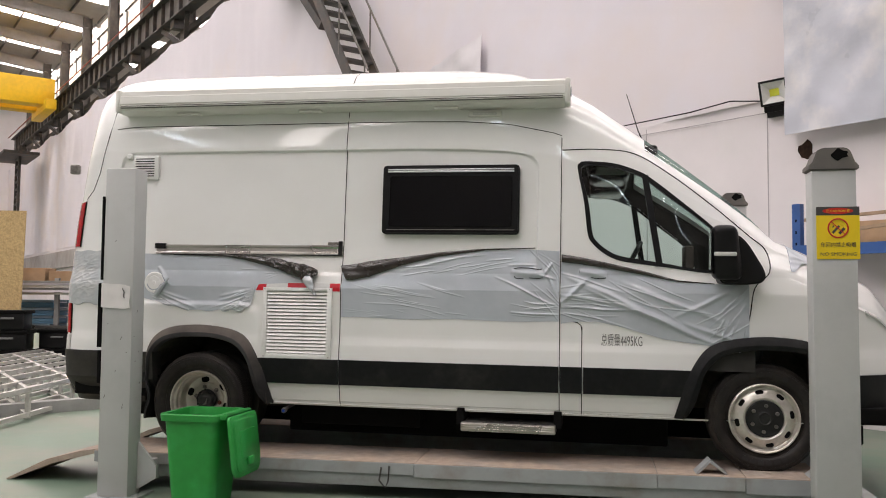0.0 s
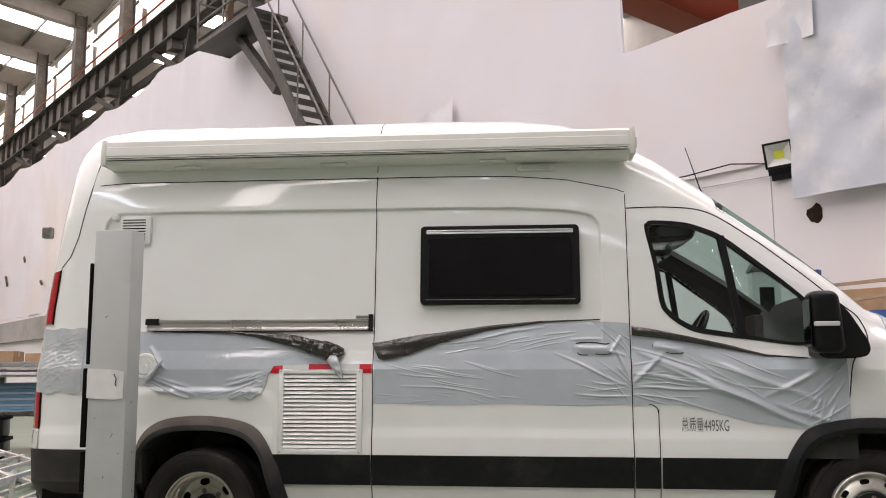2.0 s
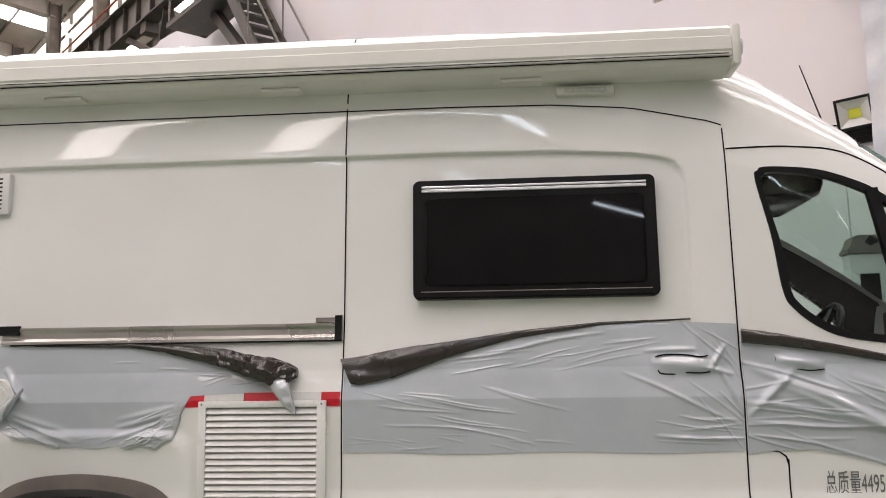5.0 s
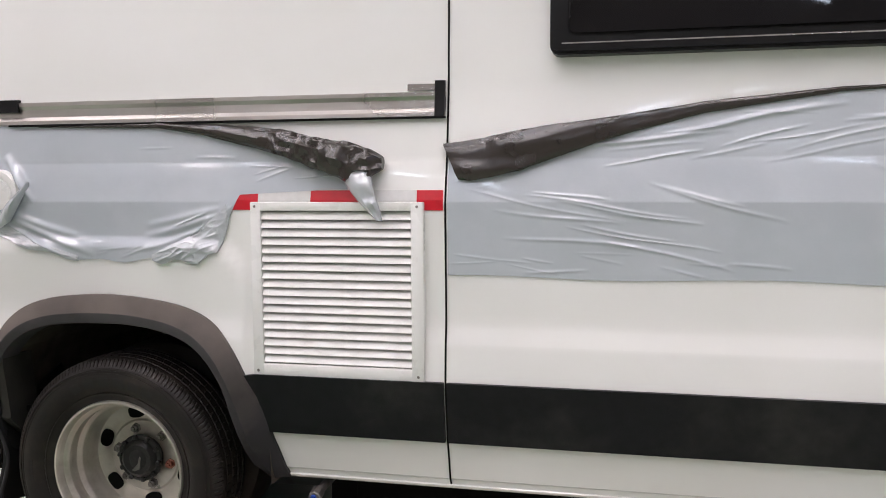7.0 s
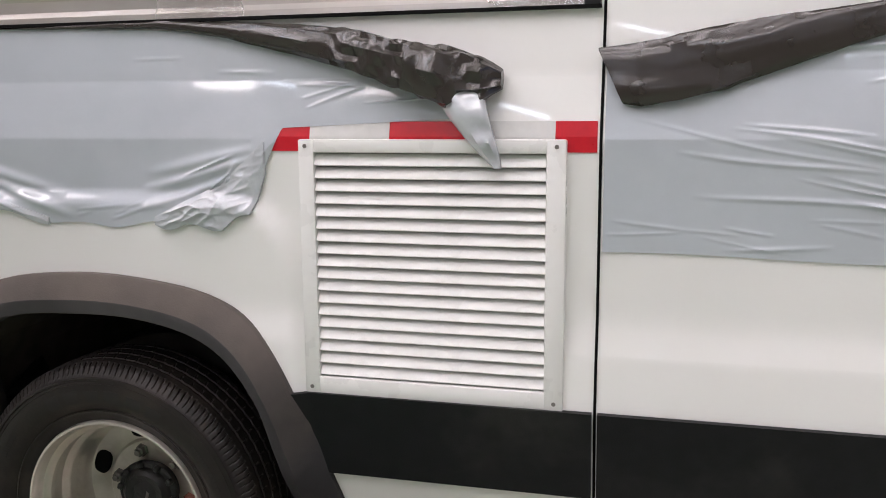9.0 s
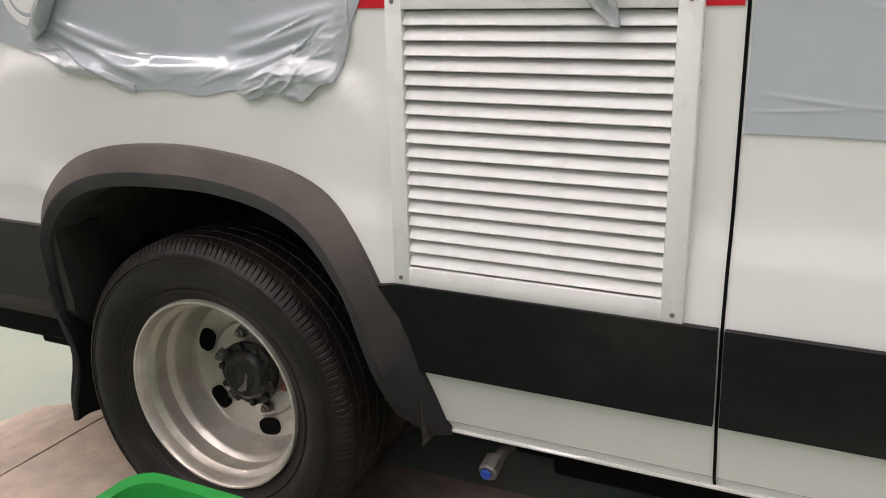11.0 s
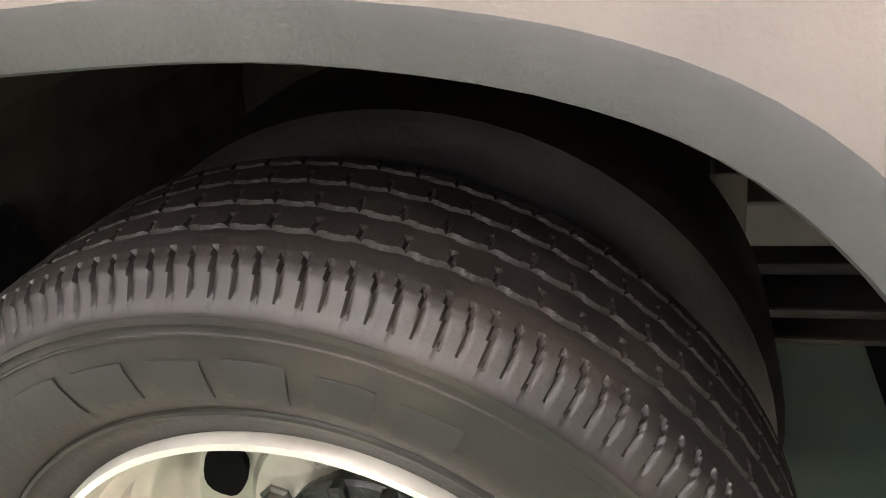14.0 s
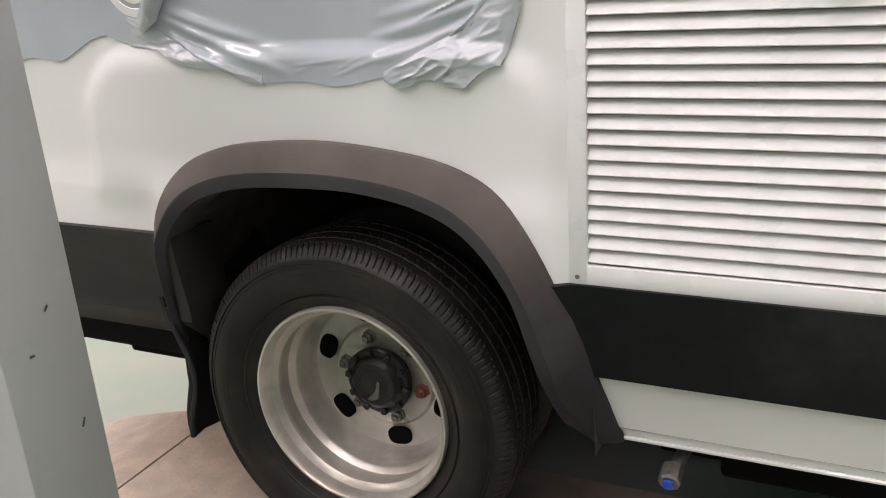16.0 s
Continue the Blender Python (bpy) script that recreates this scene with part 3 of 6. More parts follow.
# ---- wheels ----
def tyre(parent, width, floor, n=1280):
    """Side wall, shoulder slots, and ribs parted by wavy grooves; the radius is cut back where a slot or a groove runs."""
    w = width
    wall = [(0.206, 0.030), (0.212, 0.024), (0.226, 0.016), (0.233, 0.0125), (0.2345, 0.010), (0.237, 0.010), (0.2385, 0.0115), (0.248, 0.003), (0.262, -0.0035), (0.280, -0.007), (0.294, -0.0065), (0.298, -0.0055), (0.2986, -0.0066), (0.3002, -0.0064), (0.3008, -0.0050), (0.3055, -0.0038), (0.3065, -0.0062), (0.3105, -0.0054), (0.3115, -0.0012), (0.317, 0.0035), (0.323, 0.0085), (0.328, 0.0125)]
    tread = [(float(np.interp(y, (0.014, 0.020, 0.028, 0.040, 0.100, w - 0.04, w - 0.02), (0.3300, 0.3335, 0.3362, 0.3380, 0.3400, 0.338, 0.330))), y) for y in np.arange(0.0150, w - 0.02, 0.0016)]
    far_wall = [(0.325, w - 0.012), (0.312, w - 0.002), (0.26, w), (0.205, w - 0.02)]
    prof = np.array(wall + tread + far_wall)
    a = np.linspace(0, 2 * math.pi, n, endpoint=False)[None, :]
    r, y = prof[:, :1], prof[:, 1:]
    turns = a * 160 / (2 * math.pi) + 16.0 * (y - 0.02) + 900 * np.clip(y - 0.022, 0, 0.02) ** 2
    p = turns % 2.0
    reach = (r > 0.3150) & (y < 0.029)
    long_slot = np.clip(1 - (np.abs(p - 0.5) - 0.07) / 0.05, 0, 1) * reach * np.where(r < 0.3215, 0.3, 1.0)
    short_slot = np.clip(1 - (np.abs(p - 1.5) - 0.05) / 0.05, 0, 1) * ((r > 0.3215) & (y < 0.0265))
    cut = 0.0046 * np.maximum(long_slot, short_slot)
    for g, phase in ((0.048, 0.0), (0.080, 0.4), (0.113, 0.1), (0.146, 0.7)):
        wave = np.abs(((a * 80 / (2 * math.pi) + phase) % 1.0) - 0.5) * 0.010 - 0.0025
        cut = np.maximum(cut, 0.0058 * np.clip(1 - (np.abs(y - g - wave * 0.6) - 0.0014) / 0.0014, 0, 1))
        notch = np.abs(((a * 80 / (2 * math.pi) + phase + 0.5 + 6 * (y - g)) % 1.0) - 0.5)
        cut = np.maximum(cut, 0.0030 * np.clip(1 - (notch - 0.025) / 0.025, 0, 1) * (np.abs(y - g - 0.009) < 0.0085))
    rr = r - cut
    x, z = rr * np.sin(a), np.maximum(rr * np.cos(a), floor)
    m = len(prof)
    co = np.stack([x, np.broadcast_to(y, x.shape), z], -1).reshape(-1, 3)
    i, k = np.meshgrid(np.arange(m - 1), np.arange(n), indexing="ij")
    k2 = (k + 1) % n
    quads = np.stack([i * n + k, (i + 1) * n + k, (i + 1) * n + k2, i * n + k2], -1).reshape(-1, 4)
    me = bpy.data.meshes.new("tyre")
    me.from_pydata(co.tolist(), [], quads.tolist())
    me.materials.append(RUBBER)
    me.shade_smooth()
    me.set_sharp_from_angle(angle=radians(38))
    ob = new("tyre", me)
    ob.parent = parent
    ob["label"] = "dusty black tyre with slotted shoulders and wavy tread grooves"
    return ob


def ring_bar(bm, r0, r1, a0, a1, n=10):
    """A low raised mark bent round the wheel's axis, lying on the curved tyre wall."""
    wall_r, wall_y = (0.248, 0.262, 0.280, 0.294), (0.003, -0.0035, -0.007, -0.0065)
    rows = []
    steps = [r0 + (r1 - r0) * k / 5 for k in range(6)]
    for k in range(n + 1):
        a = a0 + (a1 - a0) * k / n
        row = []
        for i, r in enumerate([steps[0]] + steps + [steps[-1]]):
            y = float(np.interp(r, wall_r, wall_y)) + (0.002 if i in (0, 7) else -0.0009)
            row.append(bm.verts.new((r * math.sin(a), y, r * math.cos(a))))
        rows.append(row)
    for k in range(n):
        for i in range(7):
            bm.faces.new((rows[k][i], rows[k][i + 1], rows[k + 1][i + 1], rows[k + 1][i]))
    bmesh.ops.recalc_face_normals(bm, faces=bm.faces)


def wheel(cx, cy, cz, front, spin):
    bm = bmesh.new()
    if front:
        prof = [(0.213, 0.030), (0.213, -0.002), (0.206, -0.006), (0.199, 0.0), (0.195, 0.014), (0.184, 0.020), (0.178, 0.014), (0.165, 0.004), (0.150, -0.004), (0.128, -0.012), (0.116, -0.006), (0.110, 0.006), (0.05, 0.006), (0.0, 0.006)]
        hr, hn, hole_y, size = 0.163, 8, 0.001, (0.024, 0.013)
    else:
        prof = [(0.211, 0.036), (0.2115, 0.020), (0.209, 0.015), (0.2045, 0.0145), (0.202, 0.018), (0.200, 0.029), (0.197, 0.041), (0.189, 0.047), (0.185, 0.053), (0.1845, 0.064), (0.188, 0.071), (0.188, 0.092), (0.180, 0.102), (0.1765, 0.109), (0.1765, 0.130), (0.172, 0.142), (0.170, 0.150), (0.168, 0.160), (0.164, 0.166), (0.142, 0.1705), (0.122, 0.173), (0.116, 0.172), (0.110, 0.166), (0.060, 0.168), (0.0, 0.168)]
        hr, hn, hole_y, size = 0.140, 6, 0.1690, (0.028, 0.0195)
    lathe(bm, prof, 96)
    rim = part("wheel", bm, STEEL, van, "brushed grey steel wheel rim", smooth=30, at=pose(cx, cy, cz, 0, spin, 0))
    t = tyre(rim, 0.20, -0.321, 512 if front else 1280)
    t.matrix_basis = pose(0, 0, 0, 0, -spin, 0)
    for k in range(hn):
        a = 2 * math.pi * (k + (0.5 if front else 0.0)) / hn
        bm = bmesh.new()
        pts = []
        for i in range(18):
            b = 2 * math.pi * i / 18
            u = size[0] * math.copysign(abs(math.cos(b)) ** 0.75, math.cos(b))
            v = size[1] * math.copysign(abs(math.sin(b)) ** 0.75, math.sin(b))
            r = hr + v
            pts.append((r * math.sin(a) + u * math.cos(a), r * math.cos(a) - u * math.sin(a)))
        prism(bm, pts, hole_y - 0.004, hole_y + 0.03)
        part("vent_opening", bm, SEAM, rim, "dark oval opening in the disc")
    nut_r, nut_y = (0.080, -0.010) if front else (0.090, 0.168)
    if front:
        bm = bmesh.new()
        lathe(bm, [(0.112, 0.012), (0.112, -0.006), (0.106, -0.012), (0.098, -0.011), (0.05, -0.012), (0.040, -0.016), (0.036, -0.018), (0.030, -0.014), (0.0, -0.014)], 48)
        part("hub_cap", bm, HUB, rim, "black plastic hub cover", smooth=30)
    else:
        bm = bmesh.new()
        lathe(bm, [(0.062, 0.170), (0.062, 0.152), (0.072, 0.150), (0.073, 0.140), (0.069, 0.137), (0.060, 0.136), (0.056, 0.128), (0.046, 0.121), (0.030, 0.124), (0.018, 0.119), (0.0, 0.118)], 40)
        hub = part("hub_cap", bm, HUB, rim, "oily black axle hub", smooth=30)
        for k in range(10):
            a = 2 * math.pi * k / 10
            part("hub_bolt", boxed(-0.007, 0.007, 0.127, 0.143, -0.007, 0.007, 0.003, 1), HUB, hub, smooth=30, at=pose(0.066 * math.sin(a), 0, 0.066 * math.cos(a), 0, 37 * k, 0))
    for k in range(6):
        a = 2 * math.pi * (k - 0.117) / 6
        bm = bmesh.new()
        lathe(bm, [(0.016, 0.0), (0.016, -0.004), (0.012, -0.006), (0.012, -0.016), (0.007, -0.018), (0.007, -0.024), (0.0, -0.024)] if not front else [(0.012, 0.0), (0.012, -0.010), (0.009, -0.014), (0.0, -0.014)], 6 if not front else 12)
        part("wheel_nut", bm, RUST if (k == 2 and not front) else NUT, rim, "", at=Matrix.Translation((nut_r * math.sin(a), nut_y, nut_r * math.cos(a))))
    if not front:
        # a thin steel piece that paints the crack-like highlight on the hub
        bm = bmesh.new()
        prism(bm, [(-0.012, -0.034), (0.004, -0.030), (0.016, 0.004), (0.012, 0.010), (0.002, -0.012), (-0.022, -0.030)], 0.1175, 0.1225)
        part("hub_glint", bm, NUT, hub, "steel sliver set as a highlight on the oily hub")
    # raised marks on the tyre wall, plain bars
    for centre, count, wide in ((0.02, 6, 0.155), (math.pi, 6, 0.155), (1.15, 6, 0.035), (-1.6, 6, 0.035), (0.95, 9, 0.022), (-1.0, 9, 0.022)):
        for k in range(count):
            big = wide > 0.05
            a = centre + (k - (count - 1) / 2) * wide * 1.14
            bm = bmesh.new()
            r0, r1 = ((0.256, 0.286), (0.258, 0.285), (0.256, 0.284))[k % 3] if big else (0.268, 0.279)
            ring_bar(bm, r0, r1, a - wide * (0.38 + 0.05 * (k % 2)), a + wide * 0.40)
            part("raised_mark", bm, LETTER, t, smooth=40)
    return rim


front_wheel = wheel(FX, 0.040, 0.318, True, 12)
rear_wheel = wheel(-3.713, -0.024, 0.287, False, -10)
inner = bmesh.new()
lathe(inner, [(0.20, 0.25), (0.30, 0.245), (0.328, 0.26), (0.337, 0.29), (0.337, 0.42), (0.325, 0.44), (0.2, 0.45)], 64, z_flat=-0.320)
part("inner_tyre", inner, RUBBER, van, "inner tyre of the twin rear wheel", smooth=40, at=Matrix.Translation((-3.708, 0, 0.290)))



# ---- fittings on the van ----
def awning():
    bm = bmesh.new()
    # section in depth and height, out from the side
    sec = [(0.13, 2.47), (-0.02, 2.47), (-0.055, 2.462), (-0.075, 2.445), (-0.078, 2.415), (-0.082, 2.411), (-0.086, 2.36), (-0.080, 2.352), (-0.083, 2.350), (-0.083, 2.337), (-0.078, 2.334), (-0.078, 2.326), (-0.060, 2.310), (-0.01, 2.298), (0.08, 2.298), (0.12, 2.31)]
    xs = (-4.36, -1.235)
    rows = [[bm.verts.new((x, y + 0.03, z)) for y, z in sec] for x in xs]
    n = len(sec)
    for i in range(n):
        bm.faces.new((rows[0][i], rows[0][(i + 1) % n], rows[1][(i + 1) % n], rows[1][i]))
    bm.faces.new(rows[0][::-1])
    bm.faces.new(rows[1])
    bmesh.ops.recalc_face_normals(bm, faces=bm.faces)
    a = part("awning", bm, ROOF_PAINT, van, "rolled-up white awning in its cassette", smooth=20)
    for x, d in ((-4.36, -1), (-1.235, 1)):
        bm = boxed(min(x, x + d * 0.035), max(x, x + d * 0.035), -0.058, 0.12, 2.30, 2.462, 0.012)
        part("end_cap", bm, ROOF_PAINT, a, smooth=30)
    bm = bmesh.new()
    tube(bm, [(-1.198 + 0.002, -0.02 + 0.028 * math.cos(k * math.pi / 8), 2.375 + 0.028 * math.sin(k * math.pi / 8)) for k in range(16)], 0.005, 6, True)
    part("crank_ring", bm, CHROME, a)
    for z in (2.3435, 2.330):
        part("groove", boxed(-4.35, -1.245, -0.0545, -0.050, z - 0.0015, z + 0.0015), SEAM, a)
    for x in (-3.95, -3.05, -2.1):
        part("bracket", boxed(x, x + 0.16, 0.0, 0.06, 2.286, 2.300, 0.003), ROOF_PAINT, a)


awning()


def camper_window():
    x0, x1, z0, z1 = -2.448, -1.527, 1.449, 1.912
    y = 0.045
    def rr(a, b, c, d, r, y0, y1, bm):
        pts = []
        for cx, cz, s in ((b - r, d - r, 0), (a + r, d - r, 90), (a + r, c + r, 180), (b - r, c + r, 270)):
            for k in range(7):
                t = radians(s + 15 * k)
                pts.append((cx + r * math.cos(t), cz + r * math.sin(t)))
        prism(bm, pts, y0, y1)
    bm = bmesh.new()
    rr(x0, x1, z0, z1, 0.025, y - 0.028, y + 0.06, bm)
    bmesh.ops.bevel(bm, geom=[e for e in bm.edges if e.verts[0].co.y < y and e.verts[1].co.y < y], offset=0.008, segments=2, affect="EDGES")
    w = part("window_unit", bm, BLACK_FRAME, van, "black framed camper side window", smooth=30, at=pose(0, y, 1.68, -2.6, 0, 0) @ Matrix.Translation((0, -y, -1.68)))
    bm = bmesh.new()
    rr(x0 + 0.045, x1 - 0.045, z0 + 0.045, z1 - 0.075, 0.02, y - 0.034, y - 0.02, bm)
    bmesh.ops.bevel(bm, geom=[e for e in bm.edges if e.verts[0].co.y < y - 0.03 and e.verts[1].co.y < y - 0.03], offset=0.006, segments=2, affect="EDGES")
    part("pane", bm, BLACK_GLOSS, w, "dark tinted acrylic pane", smooth=30)
    part("trim_strip", boxed(x0 + 0.035, x1 - 0.035, y - 0.036, y - 0.02, z1 - 0.050, z1 - 0.038, 0.002), CHROME, w, "bright hinge strip")
    part("trim_strip", boxed(x0 + 0.035, x1 - 0.035, y - 0.036, y - 0.02, z1 - 0.034, z1 - 0.026, 0.002), CHROME, w, "bright hinge strip")
    part("groove", boxed(x0 + 0.03, x1 - 0.03, y - 0.0295, y - 0.02, z0 + 0.026, z0 + 0.029), ALU, w)
    bm = bmesh.new()
    tube(bm, [(x0 + 0.052, y - 0.037, z1 - 0.10), (x0 + 0.05, y - 0.037, z0 + 0.09)], 0.003, 6)
    part("stay", bm, BLACK_FRAME, w)


camper_window()


def side_vent():
    x0, x1, z0, z1 = GRILLE
    y = -0.004
    bm = bmesh.new()
    box(bm, x0, x0 + 0.030, y - 0.018, y + 0.012, z0, z1, 0.003)
    box(bm, x1 - 0.034, x1, y - 0.018, y + 0.012, z0, z1, 0.003)
    box(bm, x0 + 0.028, x1 - 0.030, y - 0.0175, y + 0.012, z0, z0 + 0.034, 0.003)
    box(bm, x0 + 0.028, x1 - 0.030, y - 0.0175, y + 0.012, z1 - 0.024, z1, 0.003)
    v = part("ventilation_grille", bm, VENT_WHITE, van, "white louvred appliance vent grille", smooth=30)
    part("backing", boxed(x0 + 0.02, x1 - 0.02, y + 0.035, y + 0.05, z0 + 0.02, z1 - 0.02), SEAM, v)
    n = 18
    a, b = z0 + 0.036, z1 - 0.026
    pitch = (b - a) / n
    bm = bmesh.new()
    sec = [(0.018, 1.06), (0.004, 0.99), (-0.003, 0.90), (-0.0075, 0.66), (-0.0115, 0.38), (-0.0145, 0.12), (-0.0135, 0.06), (-0.0105, 0.14), (-0.006, 0.40), (0.0, 0.72), (0.016, 1.02)]
    prof = [(yy + y, k * pitch) for yy, k in sec]
    rows = [[bm.verts.new((x, p, q)) for p, q in prof] for x in (x0 + 0.026, x1 - 0.030)]
    m = len(prof)
    for i in range(m):
        bm.faces.new((rows[0][i], rows[1][i], rows[1][(i + 1) % m], rows[0][(i + 1) % m]))
    bmesh.ops.recalc_face_normals(bm, faces=bm.faces)
    first = part("slat", bm, VENT_WHITE, v, smooth=50, at=Matrix.Translation((0, 0, a)))
    for k in range(1, n):
        s = new("slat", first.data)
        s.parent = v
        s.matrix_basis = Matrix.Translation((0, 0, a + k * pitch))
    for fx in (0.24, 0.76):
        x = x0 + (x1 - x0) * fx
        part("spacer", boxed(x - 0.0012, x + 0.0012, y + 0.004, y + 0.02, a, b), VENT_WHITE, v)
    for x in (x0 + 0.014, x1 - 0.016):
        for z in (z0 + 0.014, z1 - 0.012):
            bm = bmesh.new()
            lathe(bm, [(0.004, -0.001), (0.0035, -0.002), (0.0, -0.002)], 10)
            part("screw", bm, NUT, v, at=Matrix.Translation((x, y - 0.018, z)))


side_vent()


def small_vent():
    x0, x1, z0, z1 = -4.30, -4.105, 1.834, 2.005
    bm = bmesh.new()
    y = 0.066
    box(bm, x0, x1, y - 0.016, y + 0.02, z0, z1, 0.008)
    v = part("roof_vent", bm, VENT_WHITE, van, "small white louvred vent", smooth=30)
    for k in range(8):
        z = z0 + 0.022 + k * 0.0175
        part("slot", boxed(x0 + 0.02, x1 - 0.03, y - 0.0175, y, z, z + 0.007), SEAM if k % 2 == 0 else DARK_STEEL, v)
    bm = bmesh.new()
    lathe(bm, [(0.022, 0.02), (0.022, -0.012), (0.014, -0.022), (0.0, -0.022)], 16)
    part("vent_cap", bm, VENT_WHITE, van, smooth=30, at=Matrix.Translation((-4.33, 0.066, 2.0)))


small_vent()

# sliding door rail
rail = part("door_rail", patch(-4.09, SEAM_X - 0.006, 1.306, 1.371, 0.010, 30, 6, lambda x, z, u, v: -0.008 if 0.3 < v < 0.8 else 0.0), ALU, van, "brushed metal sliding door rail", smooth=30)
part("rail_end", patch(SEAM_X - 0.035, SEAM_X - 0.008, 1.305, 1.40, 0.012, 2, 4), BLACK_FRAME, rail)
part("rail_end", patch(-4.10, -4.02, 1.343, 1.380, 0.014, 3, 3), BLACK_FRAME, rail)
part("rail_stop", patch(SEAM_X - 0.11, SEAM_X - 0.03, 1.375, 1.392, 0.010, 3, 2), ALU, rail)
part("rail_lip", patch(-4.05, SEAM_X - 0.006, 1.300, 1.306, 0.013, 30, 1), SEAM, rail)

# reflective strip over the grille
for x0, x1, m, n in ((-3.34, -3.245, RED, "red"), (-3.245, -3.092, REFL_WHITE, "white"), (-3.092, -2.92, RED, "red"), (-2.92, -2.795, REFL_WHITE, "white"), (-2.795, SEAM_X - 0.006, RED, "red")):
    part("reflector", patch(x0, x1, 1.058, 1.111, 0.0025, 6, 2), m, van, n + " reflective marking tape")

# light bar, lower door crease fold and lettering
bm = boxed(-1.885, -1.655, 0.072, 0.11, 2.245, 2.285, 0.012)
bar = part("awning_light", bm, ROOF_PAINT, van, "slim white outdoor light bar", smooth=30)
part("lens", boxed(-1.85, -1.69, 0.0695, 0.08, 2.255, 2.275, 0.003), LAMP_CLEAR, bar)
for k in range(6):
    part("diode", boxed(-1.838 + k * 0.025, -1.823 + k * 0.025, 0.0685, 0.0745, 2.261, 2.268), REFL_WHITE, bar)


def lettering(name, words, size, at, mat, parent, wide=1.0, align="LEFT"):
    cu = bpy.data.curves.new(name, "FONT")
    cu.body, cu.size, cu.extrude, cu.align_x = words, size, 0.0008, align
    cu.materials.append(mat)
    ob = new(name, cu)
    ob.parent = parent
    ob.matrix_basis = at @ pose(0, 0, 0, 90, 0, 0) @ Matrix.Diagonal((wide, 1, 1, 1))
    return ob


lettering("lettering", "总质量4495KG", 0.088, pose(-0.995, -0.0005, 0.745), PRINT_GREY, van, 0.46)
door_line = bmesh.new()
tube(door_line, [on(x, z, 0.0005) for x, z in ((-1.115, 0.84), (-1.122, 0.868), (-1.145, 0.885), (-1.19, 0.892))], 0.003, 6)
part("panel_joint", door_line, SEAM, van)
belt = bmesh.new()
tube(belt, [on(x, z, 0.0005) for x, z in [tuple(v) for v in spaced([(-1.25, 2.01), (-1.0, 2.015), (-0.78, 1.985), (-0.55, 1.845), (-0.30, 1.65), (-0.08, 1.455), (0.02, 1.36), (0.03, 1.22), (-0.06, 1.12), (-0.09, 0.95), (-0.12, 0.80)], 60)]], 0.0035, 6)
part("panel_joint", belt, SEAM, van)

# cab window rubber, divider, and the dark inner frame
seal = bmesh.new()
line = smooth_closed(CAB_WINDOW, 8)
rows = []
c = Vector((sum(p[0] for p in line) / len(line), sum(p[1] for p in line) / len(line)))
for p in line:
    d = (c - Vector(p)).normalized()
    rows.append([seal.verts.new(on(p[0] + d.x * k, p[1] + d.y * k, o)) for k, o in ((-0.012, -0.004), (-0.010, 0.005), (0.019, 0.003), (0.021, -0.03))])
for i in range(len(rows)):
    for k in range(3):
        seal.faces.new((rows[i][k], rows[i][k + 1], rows[(i + 1) % len(rows)][k + 1], rows[(i + 1) % len(rows)][k]))
bmesh.ops.recalc_face_normals(seal, faces=seal.faces)
far_seal = seal.copy()
for v in far_seal.verts:
    v.co.y = 2.0 - v.co.y
bmesh.ops.reverse_faces(far_seal, faces=far_seal.faces)
part("window_seal", seal, BLACK_FRAME, van, "black rubber window surround", smooth=40)
part("window_seal", far_seal, BLACK_FRAME, van, "black rubber window surround", smooth=40)
bm = bmesh.new()
beam(bm, on(-0.722, 1.84, -0.002), on(-0.632, 1.25, -0.002), 0.040, 0.03, (0, 1, 0))
part("window_divider", bm, BLACK_FRAME, van)
bm = bmesh.new()
p0, p1 = on(-0.722, 1.84, -0.002), on(-0.632, 1.25, -0.002)
beam(bm, (p0.x, 2.0 - p0.y, p0.z), (p1.x, 2.0 - p1.y, p1.z), 0.045, 0.03, (0, 1, 0))
part("window_divider", bm, BLACK_FRAME, van)


